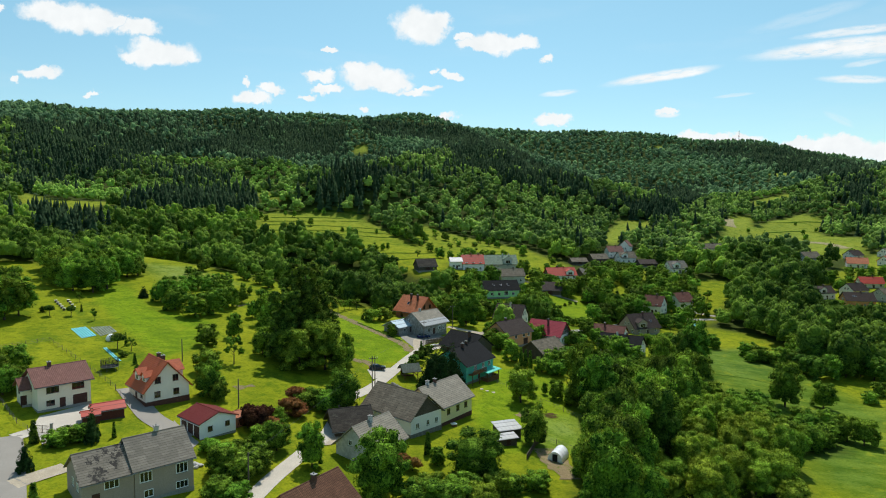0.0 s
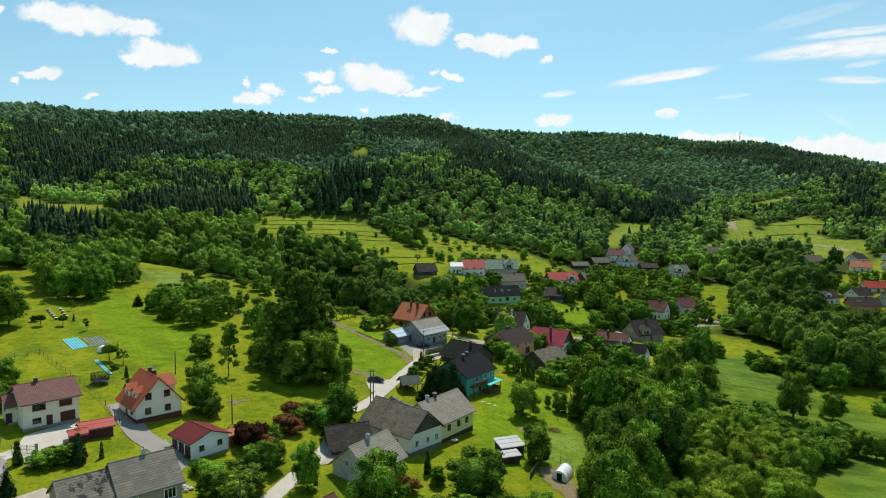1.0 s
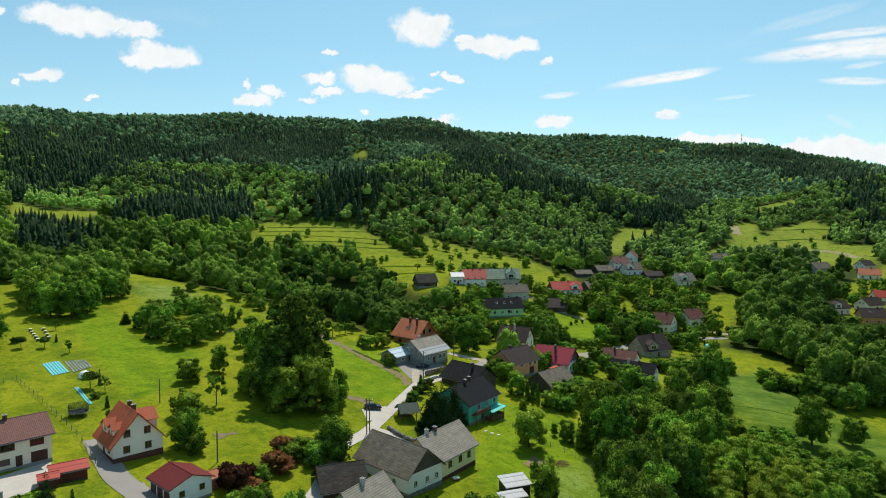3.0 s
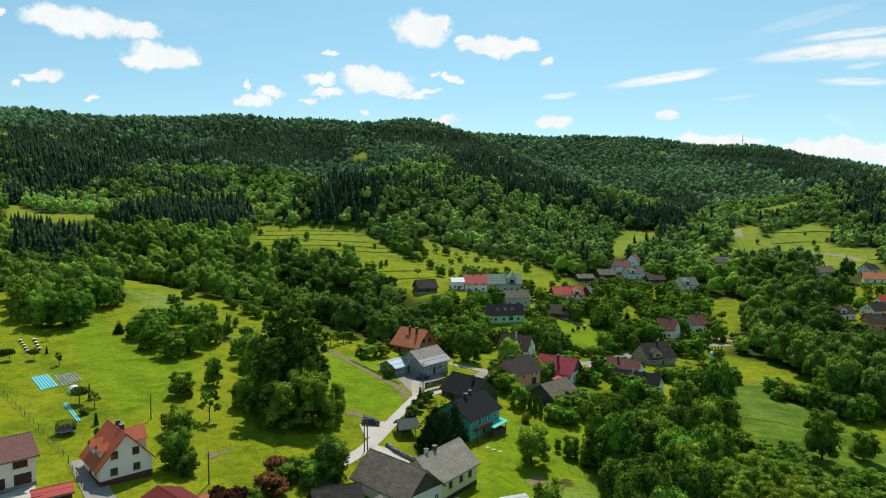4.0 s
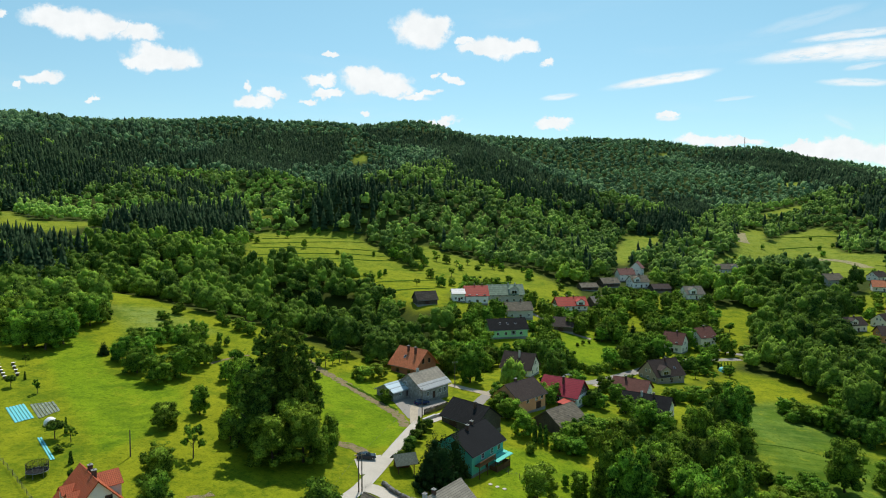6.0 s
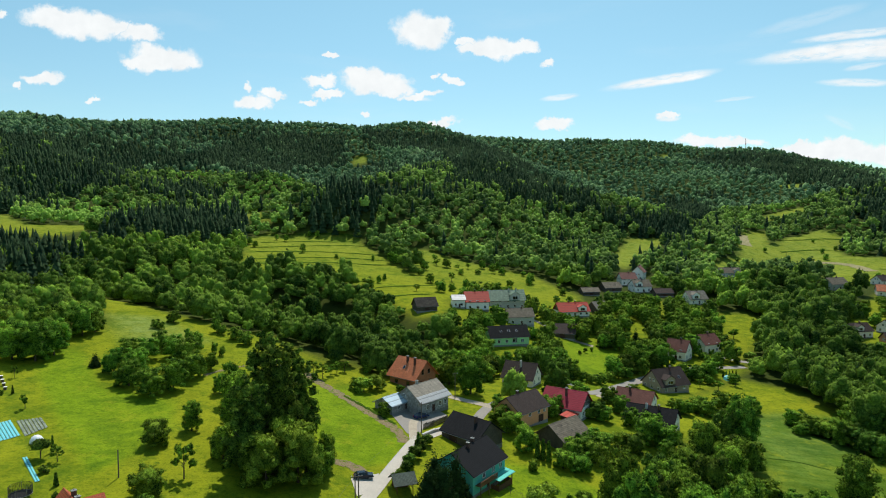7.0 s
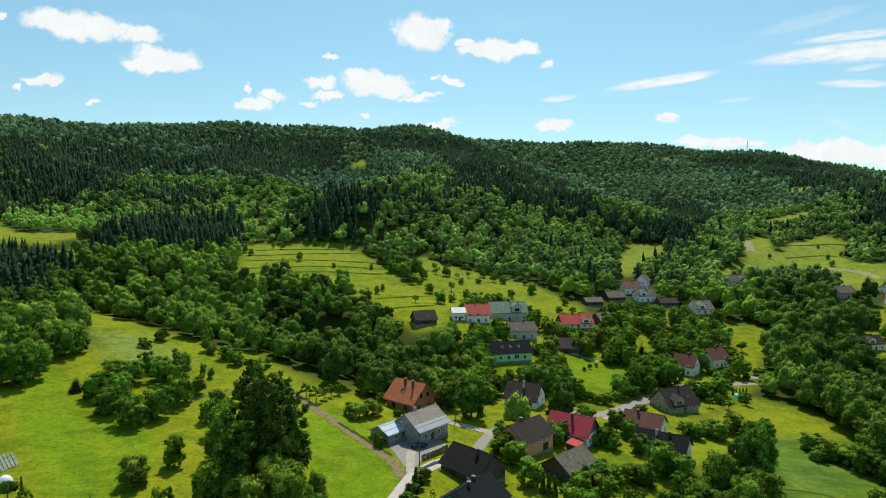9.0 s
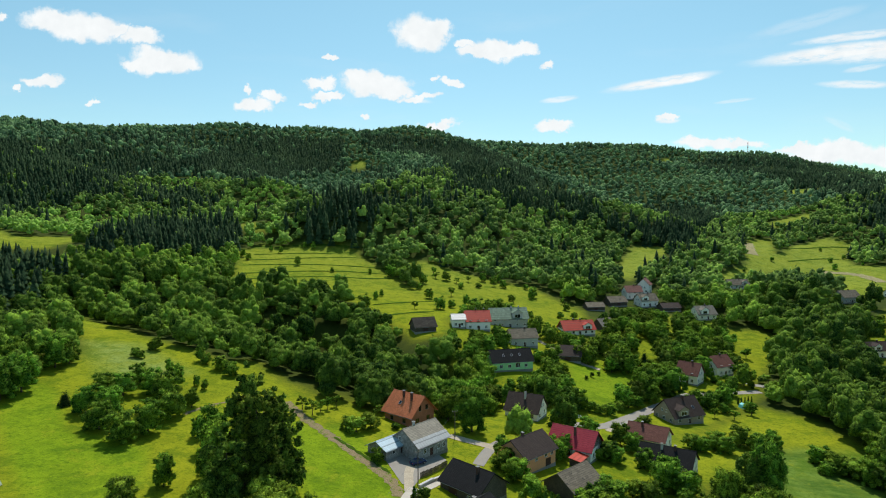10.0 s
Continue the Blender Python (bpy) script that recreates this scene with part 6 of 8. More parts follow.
def trampoline(x, y):
    root = thing("trampoline", x, y, 10, "round trampoline with a black safety net", "trampoline")
    R, n = 1.85, 20
    ring = [(R * math.cos(6.2832 * k / n), R * math.sin(6.2832 * k / n)) for k in range(n)]
    bm = bmesh.new()
    for k in range(n):
        bm_tube(bm, (*ring[k], 0.85), (*ring[(k + 1) % n], 0.85), 0.07, 0.07, 6)
    part("rim", bm, MAT["metal"], root)
    bm = bmesh.new()
    bm_tube(bm, (0, 0, 0.82), (0, 0, 0.85), R - 0.1, R - 0.1, n)
    part("jumping_mat", bm, MAT["netting"], root)
    for k in range(0, n, 3):
        bm = bmesh.new()
        bm_tube(bm, (*ring[k], -0.15), (*ring[k], 2.5), 0.035, 0.03, 6)
        part("pole", bm, MAT["metal"], root)
    bm = bmesh.new()
    for j in range(10):
        z = 0.95 + j * 0.16
        for k in range(n):
            bm_tube(bm, (*ring[k], z), (*ring[(k + 1) % n], z), 0.03, 0.03, 4)
    for k in range(n * 2):
        a = 6.2832 * k / (n * 2)
        bm_tube(bm, (R * math.cos(a), R * math.sin(a), 0.9), (R * math.cos(a), R * math.sin(a), 2.45), 0.018, 0.018, 4)
    part("safety_net", bm, MAT["netting"], root)


trampoline(-75.3, 141.6)


def car(x, y, rot, paint, label):
    """A hatchback, 4.2 m long, its nose along +x."""
    root = thing("car", x, y, rot, label, "car")
    bm = bmesh.new()
    side = [(-2.1, 0.35), (2.05, 0.35), (2.12, 0.62), (1.95, 0.82), (1.0, 0.98), (-1.95, 1.02), (-2.12, 0.75)]
    bm_prism(bm, side, -0.86, 0.86, lambda p, q, c: (p, c, q))
    part("body", bm, MAT[paint], root, bevel=0.06, smooth=False)
    bm = bmesh.new()
    cab = [(-1.9, 1.0), (1.0, 0.97), (0.25, 1.42), (-1.3, 1.46)]
    a = [bm.verts.new((p, -0.8 if q < 1.2 else -0.62, q)) for p, q in cab]
    b = [bm.verts.new((p, 0.8 if q < 1.2 else 0.62, q)) for p, q in cab]
    bm.faces.new(a), bm.faces.new(b[::-1])
    for k in range(4):
        bm.faces.new((a[(k + 1) % 4], a[k], b[k], b[(k + 1) % 4]))
    cabin = part("cabin", bm, MAT["glass"], root, "dark car windows")
    box_part("car_roof", (-1.25, -0.6, 1.44), (0.2, 0.6, 1.49), MAT[paint], root, bevel=0.015)
    for wx in (-1.3, 1.3):
        for wy in (-0.8, 0.8):
            bm = bmesh.new()
            bm_tube(bm, (wx, wy - 0.1, 0.31), (wx, wy + 0.1, 0.31), 0.31, 0.31, 14)
            w = part("wheel", bm, MAT["rubber"], root)
            bm = bmesh.new()
            bm_tube(bm, (wx, wy - 0.11, 0.31), (wx, wy + 0.11, 0.31), 0.18, 0.18, 10)
            part("rim", bm, MAT["metal"], w)
    for wy in (-0.62, 0.62):
        box_part("headlight", (2.0, wy - 0.16, 0.62), (2.13, wy + 0.16, 0.76), MAT["frame"], root)
        box_part("tail_light", (-2.14, wy - 0.14, 0.72), (-2.02, wy + 0.14, 0.9), MAT["r_red"], root)


car(-17.0, 162.8, 12, "carpaint", "dark blue-green estate car parked by the lane")
car(-6.1, 200.4, 35, "carblue", "blue car parked on a farm yard")
car(134.4, 329.3, 0, "carpaint", "dark car parked beside the road")


def sheet_bed(points, name, mat, label, stripes):
    """A garden bed under strips of sheeting: four corners, strips between the first and the second side."""
    a, b, c, d = [Vector((*p, 0)) for p in points]
    root = thing(name, *(sum((a, b, c, d), Vector()) / 4)[:2], 0, label, "garden bed")
    for k in range(stripes):
        s0, s1 = k / stripes + 0.05 / stripes, (k + 0.92) / stripes
        bm = bmesh.new()
        rows = []
        n = 10
        for s, up in ((s0, 0.05), (s0 * 0.85 + s1 * 0.15, 0.16), (s0 * 0.15 + s1 * 0.85, 0.16), (s1, 0.05)):
            p, q = a.lerp(b, s), d.lerp(c, s)
            line = []
            for j in range(n + 1):
                v = p.lerp(q, j / n)
                line.append(bm.verts.new((v.x - root.location.x, v.y - root.location.y, gz(v.x, v.y) + up - root.location.z)))
            rows.append(line)
        for r0, r1 in zip(rows, rows[1:]):
            for j in range(n):
                bm.faces.new((r0[j], r0[j + 1], r1[j + 1], r1[j]))
        part("sheet", bm, mat, root)


sheet_bed([(-99.9, 168.7), (-97.7, 172.0), (-90.9, 165.1), (-92.9, 161.6)], "garden_bed", MAT["cyan"], "garden bed covered with turquoise sheeting strips", 6)
sheet_bed([(-96.4, 171.8), (-92.5, 174.8), (-88.2, 170.3), (-89.8, 164.8)], "garden_bed", MAT["seedlings"], "garden bed of pale rows of seedlings", 7)
sheet_bed([(-84.4, 155.7), (-83.7, 156.3), (-75.7, 147.8), (-76.4, 147.2)], "garden_bed", MAT["cyan"], "narrow bed under turquoise sheeting", 2)


def small_tunnel(x, y):
    root = thing("cold_frame", x, y, 30, "small white domed greenhouse on the lawn", "greenhouse")
    bm = bmesh.new()
    bmesh.ops.create_uvsphere(bm, u_segments=14, v_segments=8, radius=1.35)
    for v in bm.verts:
        v.co.z = max(v.co.z * 1.15, -0.3) + 0.2
    part("cover", bm, MAT["polythene"], root, smooth=True)
    box_part("door", (-0.4, -1.42, -0.1), (0.4, -1.2, 1.0), MAT["greypale"], root)


small_tunnel(-85.8, 162.5)


def rock(rng, r, parent, x, y, z, mat="stone"):
    bm = bmesh.new()
    bmesh.ops.create_icosphere(bm, subdivisions=2, radius=r)
    for v in bm.verts:
        v.co *= rng.uniform(0.8, 1.15)
        v.co.z *= 0.65
    part("stone", bm, MAT[mat], parent, at=pose(x, y, z, 0, 0, rng.uniform(0, 360)))


def garden_box(x, y, rot):
    root = thing("garden_box", x, y, rot, "small dark wooden garden box with a white lid on the lawn", "box", "garden boxes on the lawn")
    box_part("body", (-0.32, -0.3, -0.15), (0.32, 0.3, 0.62), MAT["wood"], root)
    box_part("lid", (-0.4, -0.38, 0.62), (0.4, 0.38, 0.72), MAT["coolwhite"], root, "white lid", bevel=0.02)


for (ax, ay), (bx, by), count in [((-119.1, 193.9), (-112.0, 186.1), 5), ((-116.5, 195.9), (-110.6, 188.9), 4)]:
    for k in range(count):
        s = k / (count - 1)
        garden_box(ax + (bx - ax) * s, ay + (by - ay) * s, 20 + 7 * (k % 3))


def fence(points, label, height=1.2, gap=2.6, mat="pole"):
    """Posts with wires or rails between them along a line."""
    pts = [Vector((*p, 0)) for p in points]
    root = thing("fence", pts[0].x, pts[0].y, 0, label, "fence")
    inv = root.location
    spots = []
    for a, b in zip(pts, pts[1:]):
        n = max(1, int((b - a).length / gap))
        spots += [a.lerp(b, k / n) for k in range(n)]
    spots.append(pts[-1])
    tops = []
    for p in spots:
        z = gz(p.x, p.y)
        q = Vector((p.x, p.y, z)) - inv
        bm = bmesh.new()
        bm_tube(bm, q - Vector((0, 0, 0.3)), q + Vector((0, 0, height)), 0.055, 0.05, 6)
        part("post", bm, MAT[mat], root)
        tops.append(q)
    for h in (0.35, 0.7, 1.05):
        bm = bmesh.new()
        bm_path(bm, [p + Vector((0, 0, h * height / 1.2)) for p in tops], 0.02)
        part("wire", bm, MAT["wire"], root)


def board_fence(points, label, height=1.5):
    """Dark upright boards on two rails along a line."""
    pts = [Vector((*p, 0)) for p in points]
    root = thing("board_fence", pts[0].x, pts[0].y, 0, label, "fence")
    for a, b in zip(pts, pts[1:]):
        n = max(2, int((b - a).length / 0.45))
        turn = math.degrees(math.atan2(b.y - a.y, b.x - a.x))
        for k in range(n):
            p = a.lerp(b, (k + 0.5) / n)
            bm = bmesh.new()
            bm_box(bm, (-0.19, -0.02, -0.2), (0.19, 0.02, height * (0.95 + 0.05 * (k % 3))))
            part("board", bm, MAT["wood"], root, at=pose(p.x - root.location.x, p.y - root.location.y, gz(p.x, p.y) - root.location.z, 0, 0, turn))
        for h in (0.4, 1.1):
            bm = bmesh.new()
            bm_tube(bm, (a.x - root.location.x, a.y - root.location.y, gz(a.x, a.y) - root.location.z + h), (b.x - root.location.x, b.y - root.location.y, gz(b.x, b.y) - root.location.z + h), 0.06, 0.06, 5)
            part("rail", bm, MAT["pole"], root)


def yard_gate(ax, ay, bx, by):
    """A pair of wrought gate leaves between two posts."""
    wide, rot = math.hypot(bx - ax, by - ay), math.degrees(math.atan2(by - ay, bx - ax))
    root = thing("yard_gate", (ax + bx) / 2, (ay + by) / 2, rot, "closed wrought metal gate between grey posts before a courtyard", "gate")
    for side in (-1, 1):
        bm = bmesh.new()
        bm_box(bm, (side * wide / 2 - 0.16, -0.16, -0.3), (side * wide / 2 + 0.16, 0.16, 1.75))
        bm_box(bm, (side * wide / 2 - 0.21, -0.21, 1.75), (side * wide / 2 + 0.21, 0.21, 1.83))
        part("gate_post", bm, MAT["plinthgrey"], root)
        lo, hi = sorted((side * 0.03, side * (wide / 2 - 0.22)))
        bm = bmesh.new()
        for z in (0.12, 0.75, 1.35):
            bm_box(bm, (lo, -0.02, z - 0.025), (hi, 0.02, z + 0.025))
        for x in (lo, hi):
            bm_box(bm, (x - 0.025, -0.025, 0.08), (x + 0.025, 0.025, 1.5))
        leaf = part("gate_leaf", bm, MAT["pole"], root)
        n = max(3, int((hi - lo) / 0.14))
        for k in range(1, n):
            x = lo + (hi - lo) * k / n
            bm = bmesh.new()
            bm_tube(bm, (x, 0, 0.1), (x, 0, 1.35 + 0.18 * math.sin(math.pi * k / n)), 0.014, 0.01, 5)
            part("bar", bm, MAT["pole"], leaf)


yard_gate(-70.6, 107.4, -67.2, 107.0)


def twig_heap(x, y, r, seed, label):
    """A low heap of cut dry twigs."""
    rng = random.Random(seed)
    root = thing("twig_heap", x, y, 0, label, "heap")
    bm = bmesh.new()
    for k in range(90):
        a, d, t = rng.uniform(0, 6.283), r * math.sqrt(rng.random()), rng.uniform(0, 6.283)
        z = 0.1 + 0.55 * (1 - d / r) * rng.random()
        c, h = Vector((d * math.cos(a), d * math.sin(a), z)), Vector((math.cos(t), math.sin(t), rng.uniform(-0.25, 0.25))) * rng.uniform(0.4, 0.9)
        bm_tube(bm, c - h, c + h, 0.035, 0.02, 4)
    part("twigs", bm, MAT["drytwig"], root)


twig_heap(25.3, 146.4, 1.7, 3, "low heap of dry brown cut twigs on a garden lawn")
twig_heap(-5.6, 113.6, 1.4, 4, "heap of dry brown twigs beside garden bushes")

board_fence([(-5.3, 192.9), (-3.4, 195.0), (-1.6, 197.2), (1.2, 201.2)], "dark timber board fence beside a farmyard")
board_fence([(22.2, 133.7), (19.0, 127.0), (16.2, 119.6)], "dark weathered board fence beside a vegetable plot", 1.0)
terrace = thing("retaining_wall", *[(-5.3, 188.4), (-2.3, 192.2), (1.3, 195.4)][0], 0, "pale concrete retaining wall beside a lane", "wall")
for (ax, ay), (bx, by) in zip([(-5.3, 188.4), (-2.3, 192.2), (1.3, 195.4)], [(-5.3, 188.4), (-2.3, 192.2), (1.3, 195.4)][1:]):
    run = math.hypot(bx - ax, by - ay)
    bm = bmesh.new()
    bm_box(bm, (-0.05, -0.3, -0.8), (run + 0.05, 0.3, 0.55))
    block = part("wall_section", bm, MAT["concrete"], terrace, at=pose(ax - terrace.location.x, ay - terrace.location.y, gz(ax, ay) - terrace.location.z, 0, 0, math.degrees(math.atan2(by - ay, bx - ax))))
    box_part("coping", (-0.08, -0.36, 0.55), (run + 0.08, 0.36, 0.65), MAT["greypale"], block)

FENCES = [
    [(-106.2, 144.8), (-104.5, 148.0), (-98.4, 157.2), (-79.1, 140.5), (-68.3, 130.6)],
    [(-68.0, 129.9), (-61.4, 122.5)],
    [(21.6, 157.3), (27.3, 152.9), (34.9, 144.2)],
    [(12.1, 166.4), (16.7, 163.5), (21.6, 158.2)],
    [(-84.7, 119.4), (-75.1, 109.9), (-71.4, 107.2)],
    [(20.9, 130.4), (23.6, 128.8), (26.5, 125.9)],
    [(-67.1, 105.8), (-63.1, 103.2), (-61.3, 104.8)],
]
for pts in FENCES:
    fence(pts, "post and wire fence along a grass boundary")


def utility_pole(x, y, height, arm=True):
    root = thing("utility_pole", x, y, 20, "weathered utility pole with a cross-arm" if arm else "slim wooden pole standing in the grass", "pole")
    bm = bmesh.new()
    bm_tube(bm, (0, 0, -0.5), (0, 0, height), 0.14, 0.10, 8)
    part("shaft", bm, MAT["pole"], root)
    if arm:
        box_part("cross_arm", (-0.8, -0.06, height - 0.6), (0.8, 0.06, height - 0.48), MAT["pole"], root)
        for k in (-0.7, 0, 0.7):
            bm = bmesh.new()
            bm_tube(bm, (k, 0, height - 0.48), (k, 0, height - 0.28), 0.05, 0.035, 6)
            part("insulator", bm, MAT["frame"], root)
    return Vector((x, y, gz(x, y) + height - 0.3))


POLES = [(-41.8, 127.8, 6.0), (-16.7, 148.3, 8.0), (-16.1, 148.6, 8.0), (-63.1, 151.8, 5.5), (-5.7, 190.3, 8.0), (-29.7, 94.9, 6.0), (-47.8, 212.2, 7.0), (3.4, 220.3, 8.0)]
heads = [utility_pole(x, y, h, h > 6.5) for x, y, h in POLES]


def cable(a, b, sag):
    bm = bmesh.new()
    bm_path(bm, [a.lerp(b, k / 16) - Vector((0, 0, sag * 4 * (k / 16) * (1 - k / 16))) - a for k in range(17)], 0.014)
    data = bpy.data.meshes.new("overhead_cable")
    bm.to_mesh(data)
    bm.free()
    data.materials.append(MAT["wire"])
    ob = new("overhead_cable", data)
    ob.location = a
    tagged(ob, "thin overhead cable strung between utility poles", "cable")


for a, b in ((1, 4), (5, 1), (4, 7)):
    cable(heads[a], heads[b], 0.8)

# retaining walls of field stone
rng = random.Random(8)


def stone_wall(line, label):
    root = thing("stone_wall", *line[0], 0, label, "wall")
    for (ax, ay), (bx, by) in zip(line, line[1:]):
        n = max(1, int(math.hypot(bx - ax, by - ay) / 0.5))
        for k in range(n):
            for level in range(3):
                x, y = ax + (bx - ax) * (k + 0.5 * level) / n, ay + (by - ay) * (k + 0.5 * level) / n
                rock(rng, rng.uniform(0.26, 0.42), root, x - root.location.x + rng.uniform(-0.12, 0.12), y - root.location.y + rng.uniform(-0.12, 0.12), gz(x, y) - root.location.z + 0.1 + 0.34 * level)


stone_wall([(-12.6, 152.8), (-9.9, 149.6), (-6.9, 147.4), (-4.6, 146.7)], "low field-stone retaining wall along the lane")
stone_wall([(-6.8, 126.0), (-4.2, 128.0), (-1.0, 130.0)], "low grey stone terrace wall before a farmhouse")

# stones cleared into a heap, stepping stones, a tent and odd garden things
rng = random.Random(17)
heap = thing("stone_heap", -40.1, 100.7, 0, "heap of pale field stones on the grass", "stones")
for k in range(11):
    a, d = rng.uniform(0, 6.28), rng.uniform(0.1, 1.2)
    rock(rng, rng.uniform(0.22, 0.48), heap, d * math.cos(a), d * math.sin(a) * 0.6, 0.12 + 0.2 * (k % 2), "greypale")
for x, y in [(9.9, 158.7), (11.3, 158.0), (12.8, 157.5)]:
    slab = thing("stepping_stone", x, y, rng.uniform(0, 90), "pale flat stepping stone in the lawn", "stone", "stepping stones by the veranda")
    bm = bmesh.new()
    bm_tube(bm, (0, 0, -0.05), (0, 0, 0.09), 0.5, 0.46, 9)
    part("slab", bm, MAT["concrete"], slab)


def garden_tent(x, y):
    root = thing("garden_tent", x, y, 15, "small turquoise tent on a lawn", "tent")
    bm = bmesh.new()
    bm_prism(bm, [(-1.6, -0.1), (1.6, -0.1), (1.1, 1.2), (0, 1.75), (-1.1, 1.2)], -1.5, 1.5, lambda p, q, c: (p, c, q))
    part("canopy", bm, MAT["cyan"], root, bevel=0.05)
    box_part("door_flap", (-0.5, -1.56, 0.0), (0.5, -1.5, 1.3), MAT["netting"], root)


garden_tent(116.9, 288.4)


def pallet(x, y, rot, label):
    root = thing("pallet_stack", x, y, rot, label, "pallet")
    for k in range(3):
        box_part("runner", (-0.6, -0.4 + 0.34 * k, -0.1), (0.6, -0.28 + 0.34 * k, 0.3), MAT["woodwarm"], root)
    for k in range(5):
        box_part("slat", (-0.6 + 0.25 * k, -0.42, 0.3), (-0.4 + 0.25 * k, 0.42, 0.34), MAT["woodwarm"], root)
    box_part("cover", (-0.62, -0.45, 0.34), (0.62, 0.45, 0.62), MAT["polythene"], root, "white sheeting", bevel=0.05)


pallet(2.4, 132.9, 25, "small stack of timber under white sheeting on the grass")
pallet(11.6, 126.3, 60, "timber stack under white sheeting beside a shed")

# radio mast on the far ridge
mast = thing("radio_mast", 752.0, 1622.0, 0, "tall red and white lattice radio mast on the ridge", "mast")
for k in range(6):
    bm = bmesh.new()
    for a in range(3):
        p, q = 2.0944 * a, 2.0944 * (a + 1)
        r0, r1 = 1.6 - 0.2 * k, 1.4 - 0.2 * k
        z0, z1 = 5.4 * k, 5.4 * (k + 1)
        bm_tube(bm, (r0 * math.cos(p), r0 * math.sin(p), z0), (r1 * math.cos(p), r1 * math.sin(p), z1), 0.22, 0.22, 5)
        bm_tube(bm, (r0 * math.cos(p), r0 * math.sin(p), z0), (r1 * math.cos(q), r1 * math.sin(q), z1), 0.14, 0.14, 4)
    part("lattice_section", bm, MAT["r_red"] if k % 2 else MAT["frame"], mast)

# ---- single trees ----
rng = random.Random(11)


def plant_all(kind, spots):
    """Plants trees of one kind: x, y, height, width."""
    for x, y, h, w in spots:
        plant(kind, x, y, h, w, rng)


plant_all("poplar", [
    (-40.0, 160.5, 22, 14), (-36.6, 170.0, 29, 16), (-34.1, 178.9, 22, 13), (-43.3, 182.6, 27, 15), (-37.4, 185.7, 21, 12),
])
plant_all("leafy", [
    (-49.8, 181.1, 14, 9), (-55.2, 195.9, 12, 8), (-45.9, 173.6, 9, 8), (-47.1, 163.9, 8, 6), (-26.5, 160.3, 8, 7), (-24.9, 164.4, 9, 4.5),
    (-93.7, 209.4, 8, 8), (-85.5, 200.9, 8, 9), (-77.2, 195.9, 8, 10), (-73.9, 202.3, 9, 9), (-72.6, 211.9, 9, 8), (-90.9, 223.5, 7.5, 9),
    (-84.3, 227.1, 8, 8), (-79.8, 233.2, 8, 6), (-96.9, 223.5, 6.5, 7), (-90.6, 233.0, 7, 7), (-70.5, 220.9, 6, 5), (-78.7, 222.8, 9, 9),
    (-87.0, 209.1, 9, 9), (-131.9, 215.4, 13, 11), (-123.2, 210.2, 12, 12), (-117.1, 211.0, 12, 12), (-115.9, 217.7, 12, 10), (-119.2, 238.3, 11, 11),
])
plant_all("leafy", [
    (-139.1, 225.6, 12, 10), (-127.9, 225.4, 13, 12), (-117.5, 242.8, 8, 7), (-134.6, 224.7, 12, 11), (-123.9, 231.0, 12, 10), (-119.5, 171.4, 14, 12),
    (-118.8, 176.2, 12, 10), (-121.4, 167.6, 14, 13), (-126.0, 183.8, 13, 11), (-62.8, 166.8, 6.3, 7), (-58.5, 176.1, 7.6, 5.2), (-54.9, 146.3, 6.4, 7),
    (-49.6, 132.3, 8, 7), (-46.8, 130.4, 4.5, 5), (-44.9, 165.3, 6, 6), (-52.5, 185.5, 6.5, 4), (-35.9, 183.8, 2.5, 3), (-21.5, 134.6, 9, 9),
    (-24.3, 131.6, 5, 6), (-22.3, 105.8, 8.5, 5.5), (-29.3, 132.9, 4, 6), (-27.4, 135.4, 4, 6), (-32.6, 122.4, 3.5, 5), (-34.7, 99.3, 5, 7),
])
plant_all("leafy", [
    (-31.8, 98.1, 4.5, 7), (-30.8, 102.1, 4.5, 7), (-29.5, 110.5, 6, 6), (-34.4, 107.1, 3, 5), (-36.8, 104.1, 3.5, 6), (-31.9, 109.2, 5, 6),
    (-40.0, 106.6, 2.5, 4), (-33.1, 91.1, 3.5, 6), (-30.5, 90.7, 3.5, 6), (-10.0, 98.0, 11.5, 10.5), (5.8, 108.6, 9.5, 11.5), (2.9, 100.2, 5, 8),
    (-4.2, 95.8, 5, 7), (0.6, 95.1, 6, 9), (11.8, 105.9, 3, 5), (16.3, 107.3, 3.5, 6), (18.8, 127.8, 9, 6.5), (-10.8, 117.6, 3.5, 3),
    (-0.9, 113.7, 3.5, 3.5), (32.1, 186.8, 6, 7), (38.1, 186.9, 6, 7), (28.8, 181.3, 5, 6), (33.1, 181.0, 5, 7), (16.5, 211.4, 6, 7),
])
plant_all("leafy", [
    (21.1, 177.6, 3, 3), (29.1, 160.0, 5.5, 4.6), (32.2, 156.4, 4.6, 5.0), (26.6, 162.4, 3.4, 2.0), (34.5, 163.0, 4.5, 5.0), (-63.0, 104.5, 3, 5), (-63.9, 103.0, 3, 5), (-61.8, 105.8, 3, 5), (-86.6, 125.4, 6, 7), (-92.8, 136.4, 6, 7),
    (-86.1, 122.3, 6, 8), (-92.3, 127.2, 8, 9), (132.5, 212.7, 9, 9), (147.2, 213.0, 9, 9), (153.4, 230.4, 11, 10), (131.5, 233.0, 9, 9),
    (112.2, 227.3, 4, 6), (116.7, 227.2, 3.5, 5), (122.4, 230.2, 4, 6), (136.9, 195.7, 5, 6), (129.2, 188.2, 4, 6),
    (110.6, 181.0, 8.5, 8.0), (105.4, 244.2, 5, 5), (106.1, 245.2, 6, 6), (95.3, 245.4, 7, 9), (86.7, 238.3, 6, 9), (98.7, 241.3, 6, 8),
])
